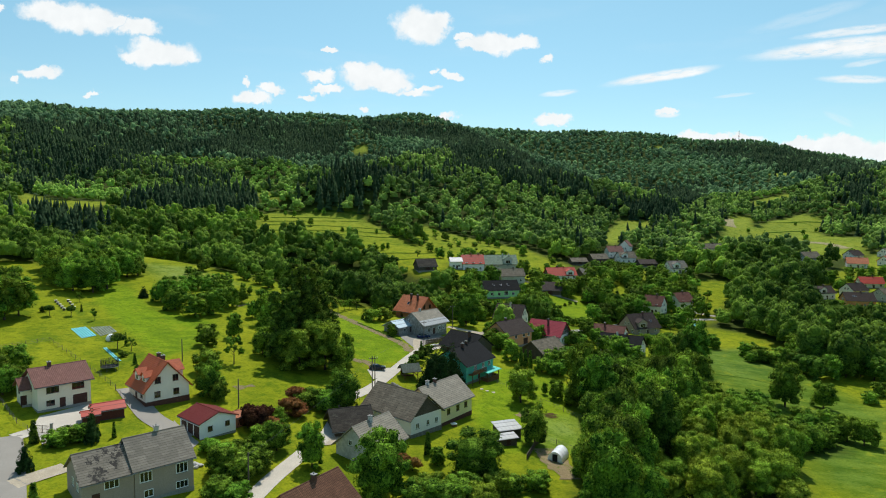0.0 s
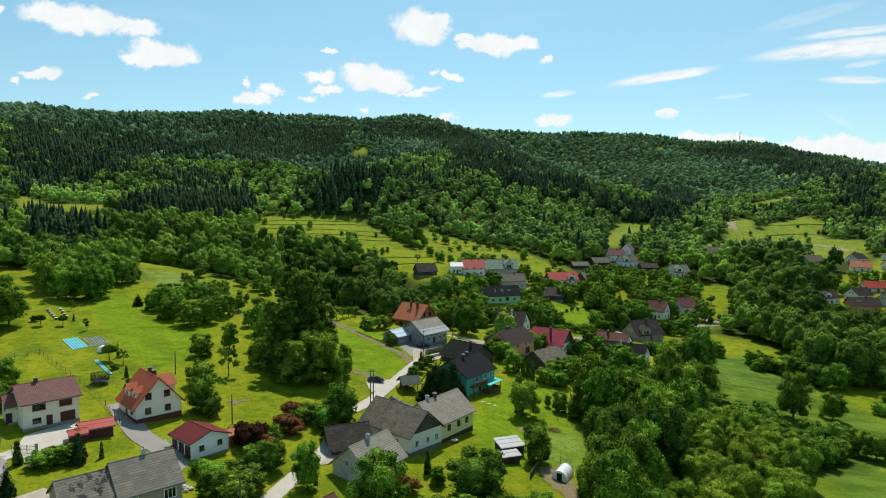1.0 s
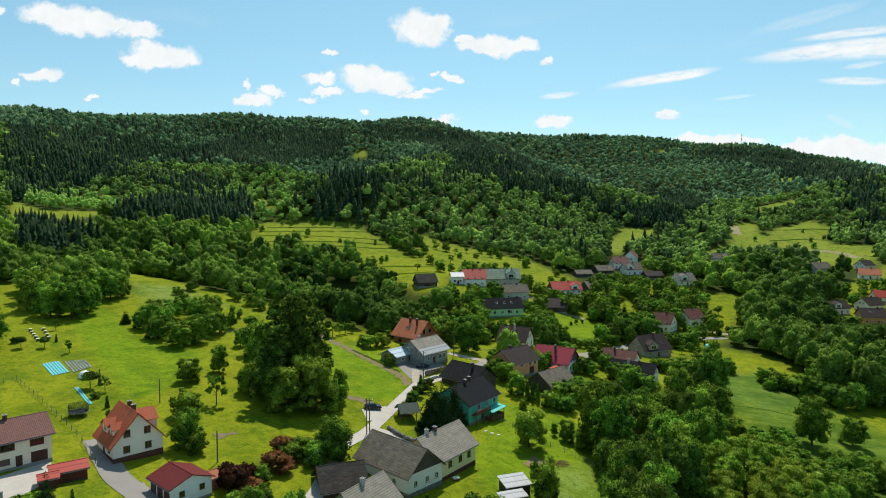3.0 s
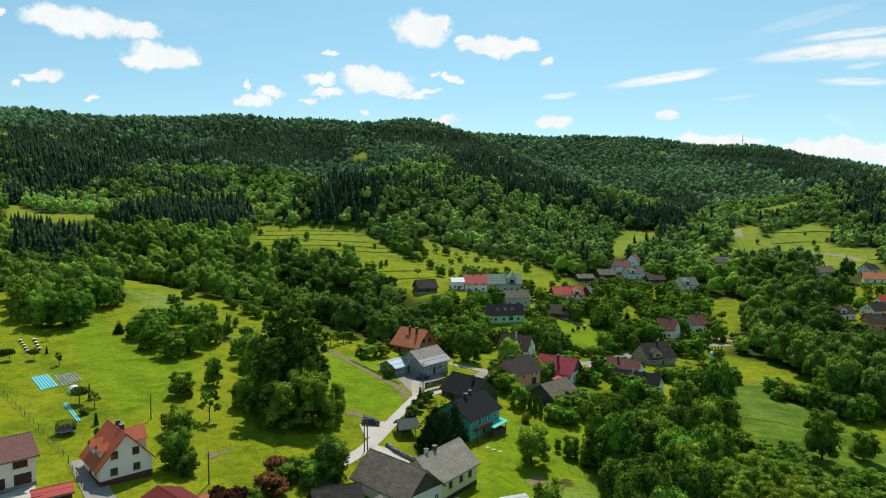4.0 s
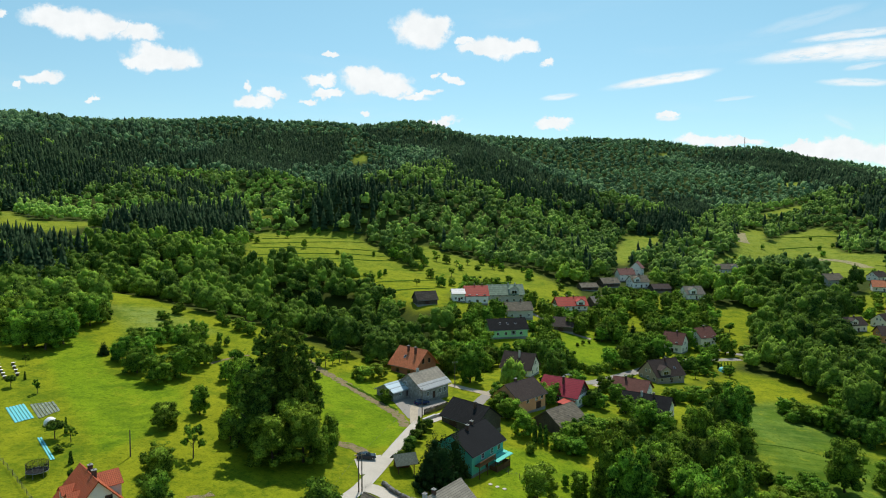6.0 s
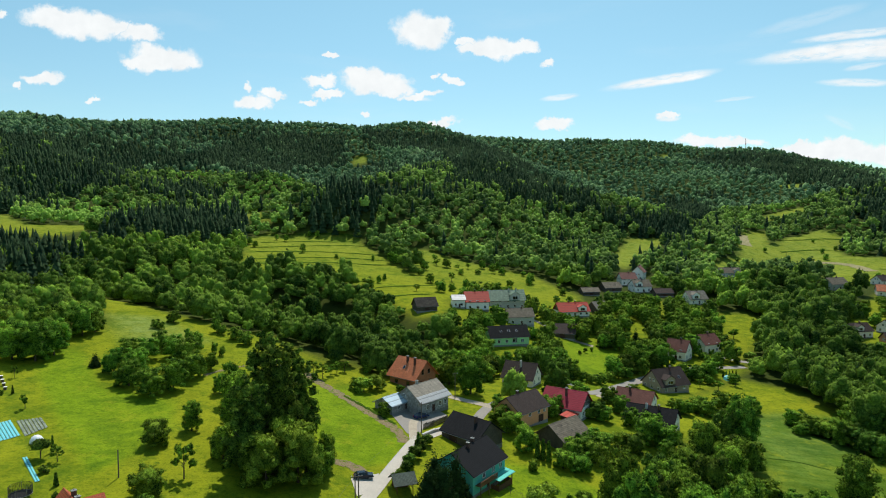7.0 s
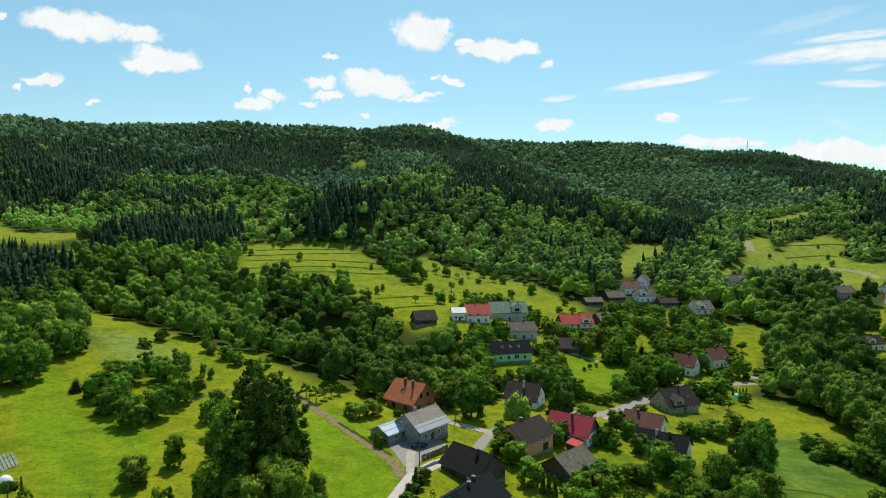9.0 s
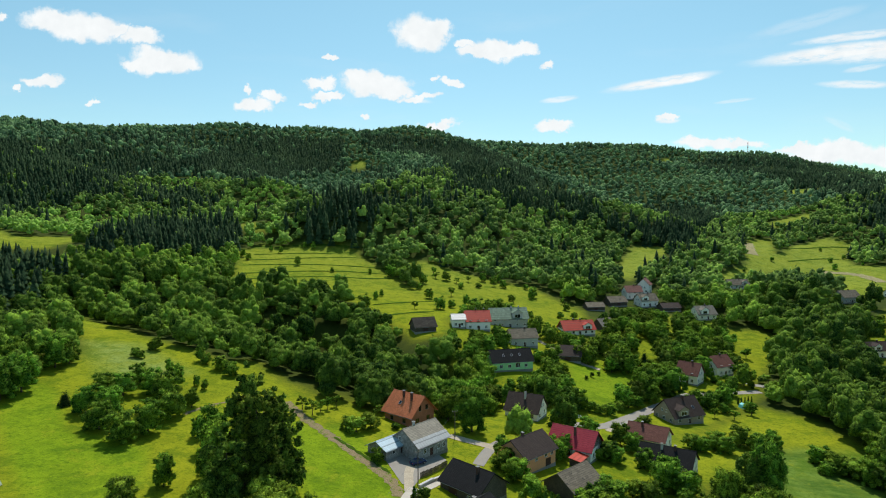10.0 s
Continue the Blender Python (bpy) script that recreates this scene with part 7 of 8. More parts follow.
plant_all("leafy", [
    (78.9, 236.2, 5, 7), (114.9, 235.7, 6, 8), (116.6, 230.1, 6, 8), (119.7, 227.0, 6, 8), (121.4, 222.2, 8, 9), (131.2, 229.8, 9, 9),
    (138.4, 244.8, 9, 9), (-24.9, 237.0, 4, 4), (-16.1, 199.2, 4, 4), (-102.6, 254.9, 3.5, 4), (-100.2, 254.0, 3, 3), (-87.2, 245.4, 4.5, 3),
    (-84.4, 245.2, 3, 2), (-75.0, 236.3, 4, 2.5), (-71.8, 234.3, 3.5, 2.5), (-100.1, 264.1, 5, 6), (-79.3, 255.8, 4, 4), (-73.4, 252.3, 5, 6),
    (-68.7, 248.2, 5, 6), (-82.0, 257.9, 6, 4), (-71.4, 215.2, 6, 4), (-61.4, 202.6, 6, 5), (55.3, 216.5, 6, 6), (56.5, 204.4, 9, 9),
])
plant_all("leafy", [
    (41.9, 195.7, 5, 8), (39.1, 198.4, 5, 7), (61.5, 202.2, 7, 9), (34.9, 198.3, 4, 5), (45.8, 269.8, 4, 5), (48.9, 267.3, 3.6, 5),
    (51.8, 265.2, 4.2, 5), (54.8, 263.5, 3.8, 5), (58.5, 264.0, 4.5, 5.5), (63.5, 270.0, 4, 5), (68.2, 275.6, 5, 6), (78.4, 289.4, 13, 10),
    (73.0, 317.7, 8, 7), (83.9, 326.9, 9, 9), (107.8, 250.0, 5, 5), (102.2, 282.2, 5, 5), (105.6, 280.3, 4, 5), (116.8, 284.4, 4, 5),
    (105.4, 293.3, 5, 4), (55.8, 228.7, 6, 7), (61.2, 237.8, 4, 5), (77.0, 238.2, 5, 7), (85.0, 241.7, 5.5, 7), (21.9, 216.5, 5, 6),
])
plant_all("leafy", [
    (37.8, 222.2, 5, 6), (39.3, 217.9, 5, 5), (8.4, 227.0, 13, 11), (7.1, 262.3, 10, 9), (1.2, 271.8, 10, 9), (12.4, 253.7, 9, 8),
    (30.8, 279.7, 6.5, 8), (40.5, 274.2, 8, 9), (37.6, 282.1, 6.5, 8), (44.9, 275.7, 7, 8), (92.6, 298.4, 13, 13), (82.4, 294.9, 11, 10),
    (90.1, 304.4, 12, 12), (72.0, 277.0, 5, 6), (30.7, 213.8, 7, 7), (34.0, 218.8, 6, 6), (15.3, 203.9, 6, 7), (47.9, 217.7, 5, 6),
    (43.3, 218.1, 4, 5), (58.2, 207.2, 9, 8), (118.1, 304.2, 9, 8), (64.1, 323.6, 9, 9), (60.6, 325.1, 8, 8), (80.9, 325.5, 10, 9),
])
plant_all("leafy", [
    (83.2, 338.1, 10, 8), (87.4, 374.5, 12, 11), (52.6, 364.2, 6, 5), (54.5, 355.3, 6, 5), (49.8, 295.6, 4, 3), (-41.0, 373.6, 7.5, 8),
    (-97.9, 470.3, 7, 5), (-117.9, 504.0, 6, 4), (-98.7, 526.0, 6, 4), (-125.8, 507.7, 5, 3.5), (-105.1, 526.0, 5, 4), (-73.0, 460.5, 3.5, 3.5),
    (-54.2, 396.0, 4.5, 3), (-48.8, 466.5, 4, 3), (-35.4, 406.2, 4.5, 3), (-34.8, 464.7, 9, 9), (-30.7, 475.7, 8, 8), (-37.5, 395.8, 5, 4),
    (-138.3, 481.7, 6, 5), (-132.2, 474.3, 5, 5), (4.8, 393.4, 5, 5), (13.1, 407.3, 7, 4.5), (40.2, 471.2, 6, 6), (38.6, 488.0, 6, 5),
])
plant_all("leafy", [
    (56.0, 447.3, 7, 5), (357.2, 622.0, 6, 6), (328.7, 608.0, 4, 5),
])
plant_all("lone", [
    (98.4, 179.0, 14, 10.5),
])
plant_all("willow", [
    (-23.7, 216.3, 4.5, 7), (-20.2, 219.3, 5, 6.5), (-26.3, 217.6, 4, 5.5),
    (-35.5, 155.3, 11, 12), (-29.7, 157.7, 13, 12), (-33.2, 161.1, 12, 11), (-2.1, 98.6, 5.5, 8), (9.1, 103.5, 5, 7), (6.0, 98.0, 5, 8),
    (19.2, 153.0, 9.0, 9), (20.6, 187.7, 7, 7), (17.2, 197.8, 6, 7), (99.1, 152.3, 7, 8), (101.4, 149.2, 7, 7), (101.0, 164.3, 4, 6),
    (46.6, 197.8, 5, 6), (18.3, 198.6, 6, 7),
])
plant_all("spruce", [
    (-100.7, 212.7, 4.5, 3.5), (-3.0, 153.4, 11, 8), (-0.1, 153.6, 12.5, 8.5), (2.4, 158.8, 12, 7.5), (-2.0, 162.9, 9, 6.5), (-59.4, 105.2, 5.5, 3),
    (-62.9, 93.5, 5.5, 3), (-60.2, 106.8, 6.5, 3.2), (-100.9, 211.9, 4.5, 3.5), (92.7, 334.8, 9, 6), (43.9, 315.0, 6, 3), (41.2, 313.5, 5, 3), (38.8, 313.4, 5, 3),
])
plant_all("fruit", [
    (-51.3, 153.9, 7, 5.2), (-99.0, 178.9, 4, 2.5),
    (-77.2, 155.5, 3.5, 3), (-113.8, 197.1, 3.5, 2.0), (-37.4, 224.9, 4.5, 5), (-35.7, 227.7, 4, 4), (-41.0, 228.1, 4, 4), (-34.1, 230.9, 4, 4),
    (-32.0, 233.3, 4, 4), (-19.7, 229.0, 4, 4), (132.5, 333.3, 6, 5),
    (152.0, 360.7, 6, 7), (144.5, 372.9, 5, 5), (105.7, 272.2, 4, 5), (115.6, 279.7, 5, 6), (99.4, 274.0, 4, 4),
])
plant_all("bushred", [
    (-31.9, 133.8, 4, 6), (-31.5, 127.3, 4, 6), (-29.2, 127.2, 3, 5), (-32.5, 117.4, 4, 5), (-5.3, 109.7, 3, 4), (-6.9, 110.3, 3, 4),
])
plant_all("purple", [
    (-35.4, 117.5, 5, 5), (-37.1, 118.5, 5, 4), (-34.7, 120.2, 4.5, 4),
])
plant_all("thuja", [
    (-8.9, 117.1, 4.5, 2.5), (-7.6, 117.4, 4, 2.5), (-2.8, 117.4, 5, 2.5), (-6.1, 180.0, 5, 2.2), (24.4, 184.2, 6, 2.5), (23.1, 184.6, 6, 2.5),
    (25.7, 183.7, 6, 2.5), (21.9, 188.3, 5.5, 2.5), (-57.1, 108.2, 3.2, 1.3), (-67.8, 103.2, 4.5, 2.6), (-55.3, 83.7, 4, 2.5), (-72.1, 146.7, 3, 1.6),
    (-107.2, 186.7, 2.5, 1.2), (-80.5, 159.4, 4, 1.2), (116.4, 292.4, 3, 1.3), (117.9, 292.8, 3.2, 1.3), (119.7, 293.7, 3, 1.3), (121.4, 294.5, 3.2, 1.3),
    (123.2, 295.4, 3, 1.3),
])
plant_all("alder", [
    (36.0, 191.1, 6, 7), (123.2, 220.9, 8, 9), (124.7, 215.8, 8, 9), (126.8, 211.5, 9, 9), (139.5, 216.1, 9, 9), (144.8, 216.6, 9, 9),
    (148.5, 208.0, 9, 9), (134.7, 226.9, 11, 10), (143.7, 228.2, 11, 10), (160.8, 229.0, 11, 10), (46.3, 219.1, 6, 7), (50.4, 196.6, 6, 7),
])
plant_all("bush", [
    (-9.4, 162.6, 3.2, 3.6), (-8.6, 166.7, 3.4, 3.6), (-7.6, 171.0, 3.4, 3.8), (-6.6, 175.1, 3.6, 3.8), (-5.5, 179.1, 3.4, 3.8), (-4.2, 183.1, 3.2, 3.6),
    (-68.8, 141.5, 2.2, 2.0), (-116.0, 182.6, 2, 3), (-77.0, 151.0, 1.8, 2.5), (-13.3, 221.6, 2, 3), (58.7, 301.9, 2, 2), (62.0, 306.3, 2.5, 2),
    (65.8, 310.4, 2, 2),
])
plant_all("topiary", [
    (-111.8, 178.9, 3.4, 3.2), (-106.9, 180.9, 3.2, 3.0), (-81.0, 156.3, 4.2, 4.2),
])


def clear_of_houses(x, y, extra=0.0):
    """True where no house, nor the garden before it, is near."""
    for hx, hy, r in HOUSE_SPOTS:
        if math.hypot(x - hx, y - hy) < r + extra or math.hypot(x - hx, y - hy + 9) < r + 1.5:
            return False
    return True


OUTLOOKS = [(62, 268, 13.0), (146, 332, 9.0), (96, 346, 8.0)]


def tallest(x, y):
    """How high a garden tree may grow here without shutting in the house or lawn behind it."""
    most = 99.0
    for hx, hy, r in HOUSE_SPOTS + OUTLOOKS:
        ahead = hy - y
        if 0 < ahead < 50 and abs(x - hx * y / hy) < 0.8 * r:
            most = min(most, 1.6 + 0.17 * ahead)
    return most


def near_line(x, y, gap):
    for pts in LANES:
        for (ax, ay), (bx, by) in zip(pts, pts[1:]):
            k = min(1, max(0, ((x - ax) * (bx - ax) + (y - ay) * (by - ay)) / max((bx - ax) ** 2 + (by - ay) ** 2, 1e-6)))
            if math.hypot(x - ax - k * (bx - ax), y - ay - k * (by - ay)) < gap:
                return True
    return False


def fill(points, spacing, kinds, tall, wide, group, chance=1.0, seed=1, avoid=True, clump=False):
    """Plants single trees over a polygon."""
    rng = random.Random(seed)
    xs, ys = [p[0] for p in points], [p[1] for p in points]
    y = min(ys)
    while y < max(ys):
        x = min(xs) + rng.uniform(0, spacing)
        while x < max(xs):
            px, py = x + rng.uniform(-0.35, 0.35) * spacing, y + rng.uniform(-0.35, 0.35) * spacing
            if rng.random() < chance and (not clump or noise.noise((px / 26, py / 26, 3.7)) > -0.25) and inside(points, np.array([px]), np.array([py]))[0] > 0 and not any(inside(lawn, np.array([px]), np.array([py]))[0] > 0 for lawn in LAWNS) and clear_of_houses(px, py, 2.0) and not (avoid and near_line(px, py, 4.0)):
                k = rng.random()
                high, broad = tall[0] + k * (tall[1] - tall[0]), wide[0] + (0.7 * k + 0.3 * rng.random()) * (wide[1] - wide[0])
                kind, most = rng.choice(kinds), tallest(px, py)
                if high > most:
                    high, broad = most, broad * max(most / high, 0.55)
                if high > 2.4 or kind == "bush":
                    plant(kind, px, py, high, broad, rng, group)
            x += spacing
        y += spacing


fill(WOODS["belt"], 6.9, ["leafy", "leafy", "leafy", "alder", "poplar"], (7.5, 19), (8, 11.5), "trees of the stream-side belt", seed=2)
fill(WOODS["willows"], 5.6, ["willow"], (5.5, 9.5), (6.5, 9), "willows by the stream", seed=9)
fill(WOODS["thicket"], 4.5, ["leafy"], (3.5, 6), (5, 7.5), "thicket bushes", seed=3)
fill(OPEN["village"], 7.0, ["leafy", "leafy", "leafy", "alder"], (5.5, 12.5), (6.5, 11), "trees between the houses", 0.92, 4, clump=True)
fill(OPEN["village"], 8.0, ["bush"], (1.4, 3.2), (1.8, 4.5), "garden bushes in the village", 0.5, 15)
fill(OPEN["mid_slope"], 10.0, ["leafy", "leafy", "fruit"], (3.5, 8), (4, 8), "trees on the slope", 0.4, 14)
fill(OPEN["right_yard"], 12.0, ["leafy"], (5, 10), (6, 9), "trees among the far houses", 0.5, 5)
fill(OPEN["far_field"], 16.0, ["leafy"], (3, 6), (3, 6), "scattered field trees", 0.08, 6)

# ---- woods on the slopes ----
CONIFER = [
    [(-600, 886), (-559, 1016), (-463, 998), (-387, 982), (-393, 1174), (-369, 1230), (-324, 1308), (-207, 1360), (-175, 1216), (-198, 1168), (-222, 1042), (-218, 912), (-261, 872), (-310, 930), (-363, 920), (-405, 908), (-392, 846), (-363, 732), (-383, 700), (-387, 666), (-391, 628), (-385, 572)],
    [(-250, 480), (-256, 556), (-225, 566), (-190, 566), (-165, 558), (-143, 472), (-168, 436), (-214, 438)],
    [(-374, 832), (-323, 856), (-277, 832), (-282, 804), (-323, 770), (-337, 758)],
    [(-273, 412), (-263, 428), (-229, 414), (-197, 360), (-180, 300), (-195, 300)],
    [(-125, 552), (-108, 562), (-90, 600), (-66, 606), (-44, 602), (-42, 574), (-63, 548), (-96, 524), (-111, 530), (-127, 542)],
    [(-178, 1404), (-30, 1384), (54, 1390), (136, 1362), (170, 1118), (214, 1094), (178, 750), (202, 744), (262, 768), (321, 832), (227, 650), (205, 708), (162, 736), (111, 734), (63, 770), (10, 774), (-23, 1038), (-153, 1296)],
    [(328, 1122), (378, 1098), (408, 1008), (350, 850), (257, 752)],
    [(528, 1458), (623, 1504), (713, 1526), (834, 1504), (975, 1560), (679, 1000), (551, 814), (533, 886), (557, 1060), (573, 1186), (529, 1278)],
    [(515, 856), (543, 802), (486, 718), (467, 726)],
    [(413, 1086), (441, 1090), (459, 1056), (426, 1010), (401, 1044)],
]
MIXED = [
    [(-142, 1210), (-22, 1006), (10, 774), (49, 764), (-14, 632), (-47, 644), (-115, 1054)],
    [(-583, 1060), (-507, 1204), (-372, 1240), (-390, 988), (-504, 994)],
]
YOUNG = [
    [(-320, 504), (-381, 656), (-362, 684), (-328, 698), (-242, 548), (-242, 486), (-243, 458), (-277, 450)],
    [(-175, 568), (-242, 810), (-256, 858), (-211, 918), (-168, 1168), (-153, 1150), (-186, 1018), (-187, 880), (-207, 838), (-222, 814), (-165, 560)],
    [(-159, 538), (-134, 550), (-122, 538), (-124, 508), (-146, 512)],
    [(-182, 1262), (-149, 1270), (-27, 1228), (-14, 1026), (-85, 1142), (-139, 1196)],
    [(381, 1386), (478, 1322), (495, 1126), (524, 982), (478, 868), (411, 826), (449, 1022), (379, 1102), (339, 1234)],
    [(-394, 884), (-319, 908), (-338, 866)],
]
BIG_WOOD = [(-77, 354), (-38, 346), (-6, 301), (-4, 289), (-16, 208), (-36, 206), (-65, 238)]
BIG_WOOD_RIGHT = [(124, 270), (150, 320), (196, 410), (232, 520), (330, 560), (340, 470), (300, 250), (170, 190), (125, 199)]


def template(kind, seed):
    """One form of a woodland tree, one metre high and wide: corners, triangles and the outward way at each corner."""
    rng = np.random.default_rng(seed)
    if kind.startswith("broad"):
        lobes, cards, fine, size = {"broad_close": (13, 200, 5, 0.030), "broad_near": (9, 84, 2, 0.042), "broad_mid": (6, 20, 0, 0.062), "broad_far": (3, 3, 0, 0.10)}[kind]
        centres, radii = [(0, 0, 0.50)], [0.36 if lobes > 3 else 0.42]
        for k in range(lobes - 1):
            ang, h = 2.4 * k + rng.uniform(0, 1), 0.34 + 0.5 * (k + rng.random()) / (lobes - 1)
            far = 0.31 * math.sqrt(max(1 - ((h - 0.4) / 0.55) ** 2, 0.1))
            centres.append((far * math.cos(ang), far * math.sin(ang), h))
            radii.append(rng.uniform(0.13, 0.21))
        v1, f1, p1 = cores(rng, centres, radii, 0.95, 0.93, fine, 0.17)
        v2, f2, p2 = leaf_cards(rng, centres, radii, cards, size, 0.95, -0.3)
        tri = np.concatenate([f2[:, [0, 1, 2]], f2[:, [0, 2, 3]]]) + len(v1)
        return np.concatenate([v1, v2]), np.concatenate([f1, tri]), np.concatenate([p1, p2])
    tiers, sides = {"conifer_close": (8, 9), "conifer_near": (7, 8), "conifer_mid": (6, 7), "conifer_far": (4, 5)}[kind]
    verts, faces = [], []
    for k in range(tiers):
        h0, h1 = 0.06 + 0.8 * k / tiers, min(1.0, 0.06 + 0.8 * k / tiers + 1.5 / tiers)
        r = 0.5 * (1 - 0.9 * k / tiers) ** 0.8
        n = len(verts)
        for a in range(sides):
            ang = 6.283 * (a + 0.5 * k) / sides
            rr = r * rng.uniform(0.6, 1.12)
            verts.append((rr * math.cos(ang), rr * math.sin(ang), h0 + rng.uniform(-0.035, 0.035)))
        verts.append((rng.uniform(-0.02, 0.02), rng.uniform(-0.02, 0.02), h1 if k < tiers - 1 else 1.0))
        faces += [(n + a, n + (a + 1) % sides, n + sides) for a in range(sides)]
    v = np.array(verts)
    return v, np.array(faces), unit(v * (2.2, 2.2, 0) + (0, 0, 0.55) + 0.25 * rng.normal(size=v.shape))


def wood_points():
    """Places of the woodland's trees: x, y, conifer or not, size."""
    rng = np.random.default_rng(21)
    found = []
    for y0, y1, gap in ((222, 480, 7.4), (480, 900, 8.6), (900, 1250, 9.6), (1250, 1720, 11.0)):
        ys = np.arange(y0, y1, gap)
        for y in ys:
            half = 0.7 * (y + 40) * 1.04
            xs = np.arange(-half, half, gap)
            found.append(np.stack([xs + rng.uniform(-0.45, 0.45, len(xs)) * gap, y + rng.uniform(-0.45, 0.45, len(xs)) * gap], 1))
    p = np.concatenate(found)
    second = p + rng.uniform(3.0, 5.5, p.shape)
    dense = np.zeros(len(p), bool)
    for points in CONIFER:
        dense |= inside(points, second[:, 0], second[:, 1]) > 0.5
    p = np.concatenate([p, second[dense]])
    x, y = p.T
    keep = open_land(x, y) < 0.5
    for lawn in LAWNS + [[(px * (1 - d / py), py - d) for px, py in OPEN[name]] for name, d in (("left_field", 22), ("left_field", 44), ("mid_field", 24), ("far_field", 18), ("clearing", 22))]:
        keep &= inside(lawn, x, y) < 0.5
    for hx, hy, r in HOUSE_SPOTS:
        keep &= (x - hx) ** 2 + (y - hy) ** 2 > (r + 3.5) ** 2
        garden = 12.0 + 0.03 * max(hy - 250, 0)
        keep &= (x - hx * (1 - garden / hy)) ** 2 + (y - hy + garden) ** 2 > (r + 4.0) ** 2
    for pts in LANES:
        for (ax, ay), (bx, by) in zip(pts, pts[1:]):
            k = np.clip(((x - ax) * (bx - ax) + (y - ay) * (by - ay)) / max((bx - ax) ** 2 + (by - ay) ** 2, 1e-6), 0, 1)
            keep &= np.hypot(x - ax - k * (bx - ax), y - ay - k * (by - ay)) > 4.0
    thin = (inside(BIG_WOOD, x, y) + inside(BIG_WOOD_RIGHT, x, y) > 0.5) & (rng.random(len(x)) > 0.66)
    x, y = x[keep & ~thin], y[keep & ~thin]
    chance = np.where(y < 480, 0.0, np.where(y < 850, 0.05, 0.06))
    for points in CONIFER:
        chance = np.maximum(chance, inside(points, x, y, 16.0))
    for points in MIXED:
        chance = np.maximum(chance, 0.5 * inside(points, x, y, 25.0))
    wave = 0.5 + 0.5 * np.sin(x / 61 + 2 * np.sin(y / 83)) * np.sin(y / 47 + x / 130)
    chance = np.where(chance > 0.3, chance * (0.86 + 0.14 * wave), chance + 0.12 * (wave > 0.9) * (y > 600))
    for points in YOUNG:
        chance = chance * (1 - 0.92 * inside(points, x, y, 14.0))
    conifer = rng.random(len(x)) < chance
    return x, y, conifer, rng


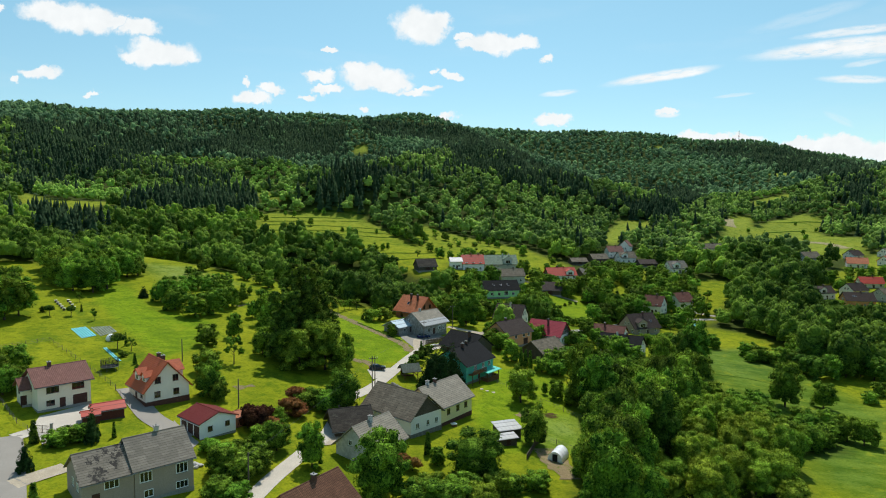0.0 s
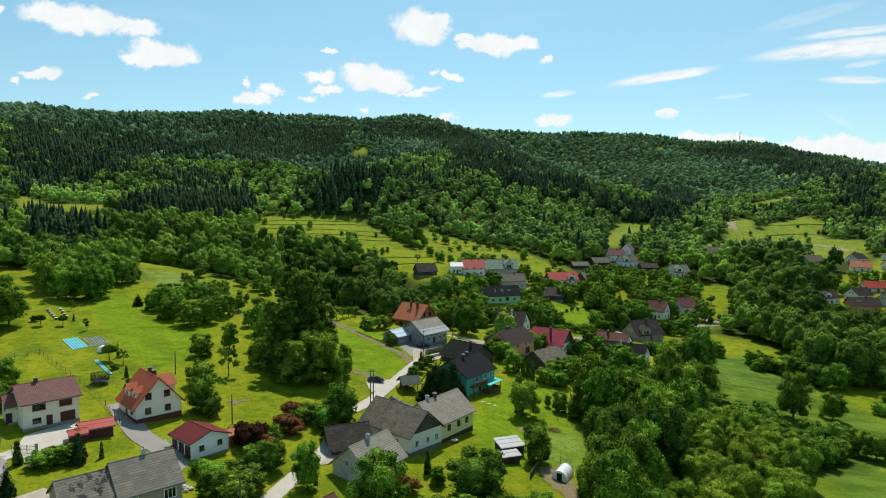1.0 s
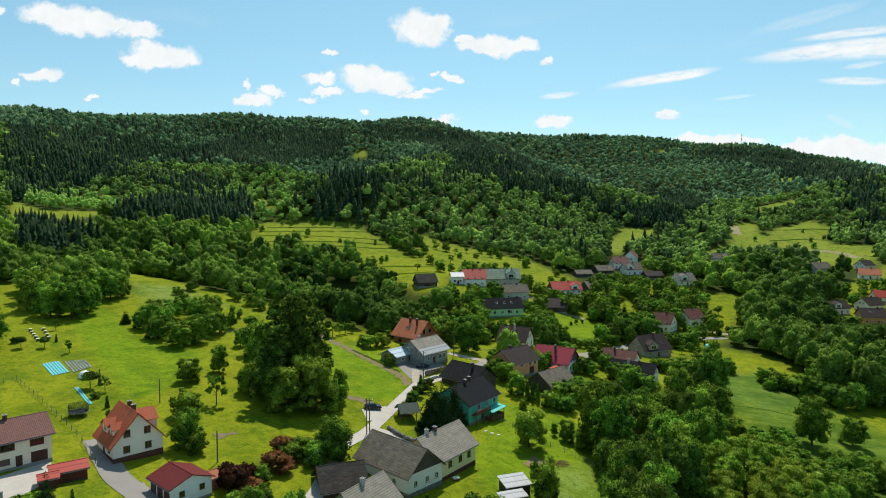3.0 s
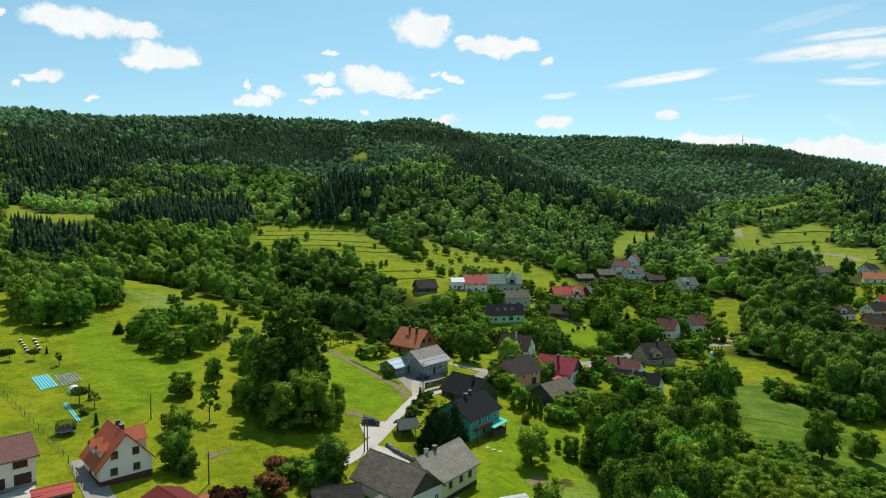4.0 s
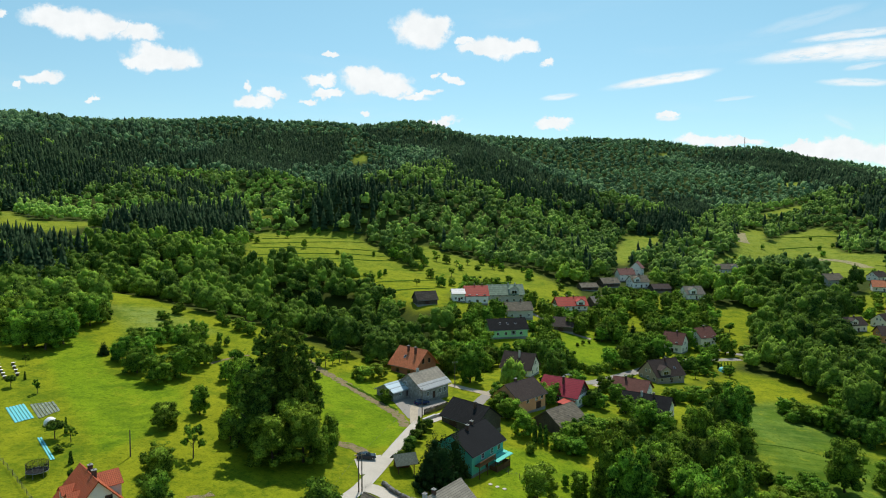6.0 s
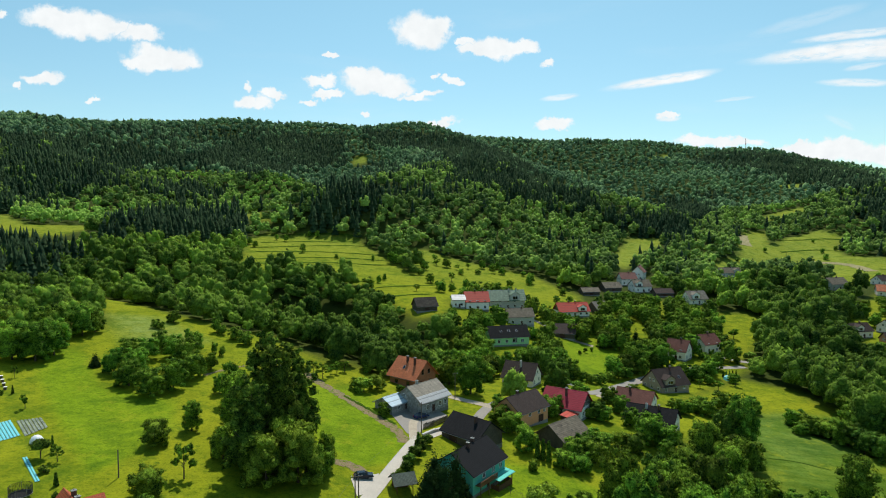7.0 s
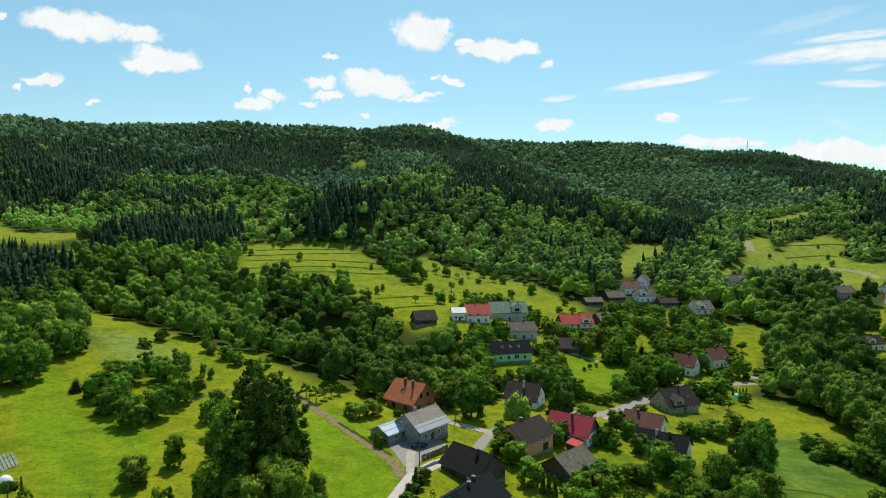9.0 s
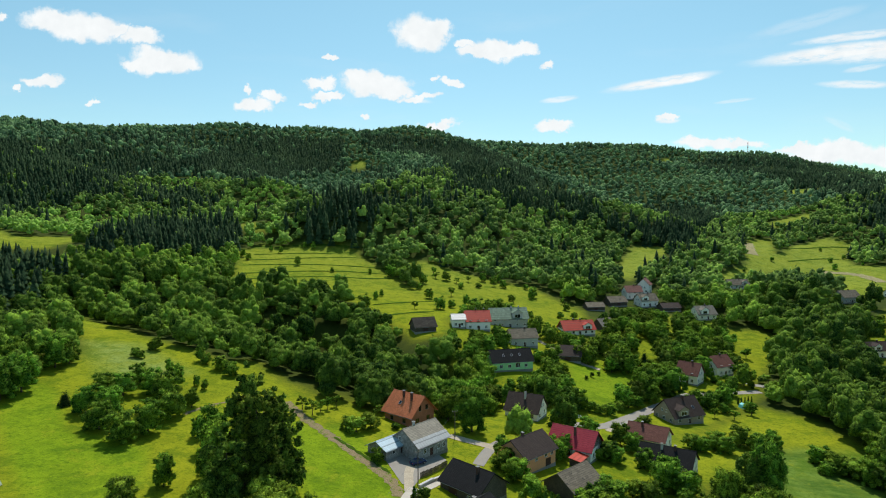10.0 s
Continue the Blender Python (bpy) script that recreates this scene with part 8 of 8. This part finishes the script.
def build_woods():
    x, y, conifer, rng = wood_points()
    young = np.zeros(len(x), bool)
    for points in YOUNG:
        young |= inside(points, x, y, 14.0) > rng.random(len(x))
    z = ground_z(x, y)
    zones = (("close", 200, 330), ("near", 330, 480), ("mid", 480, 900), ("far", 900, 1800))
    for zone, y0, y1 in zones:
        for kind, flag, fresh in (("broad", False, False), ("broad", False, True), ("conifer", True, False)):
            pick = np.flatnonzero((y >= y0) & (y < y1) & (conifer == flag) & ((young == fresh) | flag))
            if not len(pick):
                continue
            models = [template(f"{kind}_{zone}", 40 + k) for k in range(4)]
            which = rng.integers(0, 4, len(pick))
            verts, faces, puffs, tones, count = [], [], [], [], 0
            for k, (v, f, puff) in enumerate(models):
                ids = pick[which == k]
                if not len(ids):
                    continue
                spin = rng.uniform(0, 6.283, len(ids))
                if flag:
                    size = np.where(y[ids] > 800, 0.85, 1.0)
                    tall, wide = rng.uniform(12, 20, len(ids)) * np.where(y[ids] < 600, 1.15, size), rng.uniform(7.0, 10.5, len(ids))
                else:
                    low = np.where(y[ids] < 300, 0.85, 1.0) * rng.choice((0.55, 0.8, 1.0, 1.15), len(ids)) * (0.85 if fresh else 1.0) * (1 + 0.22 * inside(BIG_WOOD, x[ids], y[ids], 8.0) + 0.45 * inside(BIG_WOOD_RIGHT, x[ids], y[ids], 8.0))
                    tall, wide = rng.uniform(9.5, 15, len(ids)) * low, rng.uniform(8.5, 13, len(ids)) * low ** 0.8
                most = np.full(len(ids), 99.0)
                for hx, hy, r in HOUSE_SPOTS + OUTLOOKS:
                    ahead = hy - y[ids]
                    before = (hy > 280) & (ahead > 0) & (ahead < 55) & (np.abs(x[ids] - hx * y[ids] / hy) < 0.85 * r)
                    most = np.where(before, np.minimum(most, 2.2 + 0.17 * ahead), most)
                wide, tall = wide * np.clip(most / tall, 0.5, 1), np.minimum(tall, most)
                c, s = np.cos(spin)[:, None], np.sin(spin)[:, None]
                px = x[ids][:, None] + wide[:, None] * (c * v[:, 0] - s * v[:, 1])
                py = y[ids][:, None] + wide[:, None] * (s * v[:, 0] + c * v[:, 1])
                pz = z[ids][:, None] + tall[:, None] * v[:, 2] - 0.08 * tall[:, None]
                verts.append(np.stack([px, py, pz], 2).reshape(-1, 3))
                faces.append((f[None] + (np.arange(len(ids)) * len(v))[:, None, None]).reshape(-1, 3) + count)
                puffs.append(np.stack([c * puff[:, 0] - s * puff[:, 1], s * puff[:, 0] + c * puff[:, 1], np.repeat(puff[None, :, 2], len(ids), 0)], 2).reshape(-1, 3))
                # both big woods get darker leaf tones, their deep shade put into the colour
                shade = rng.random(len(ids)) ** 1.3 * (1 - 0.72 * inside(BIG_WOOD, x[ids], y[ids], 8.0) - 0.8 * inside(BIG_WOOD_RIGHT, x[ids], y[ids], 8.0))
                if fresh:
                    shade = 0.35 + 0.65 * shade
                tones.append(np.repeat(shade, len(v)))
                count += len(ids) * len(v)
            v, f = np.concatenate(verts).astype(np.float32), np.concatenate(faces).astype(np.int32)
            data = bpy.data.meshes.new("woodland")
            data.vertices.add(len(v))
            data.vertices.foreach_set("co", v.ravel())
            data.loops.add(len(f) * 3)
            data.loops.foreach_set("vertex_index", f.ravel())
            data.polygons.add(len(f))
            data.polygons.foreach_set("loop_start", np.arange(0, len(f) * 3, 3, dtype=np.int32))
            data.update(calc_edges=True)
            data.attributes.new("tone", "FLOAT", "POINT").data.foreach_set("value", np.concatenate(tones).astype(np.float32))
            data.materials.append(MAT["wood_needle" if flag else "wood_young" if fresh and zone != "far" else "wood_hazed" if zone == "far" else "wood_mid" if zone == "mid" else "wood_leaf"])
            data.attributes.new("puff", "FLOAT_VECTOR", "POINT").data.foreach_set("vector", np.concatenate(puffs).astype(np.float32).ravel())
            ob = new("woodland", data)
            tagged(ob, "dense dark conifer wood covering the hillside" if flag else "light green young broadleaf wood on the slope" if fresh else "dense green broadleaf wood covering the slope", "woodland", kind="stuff")


build_woods()
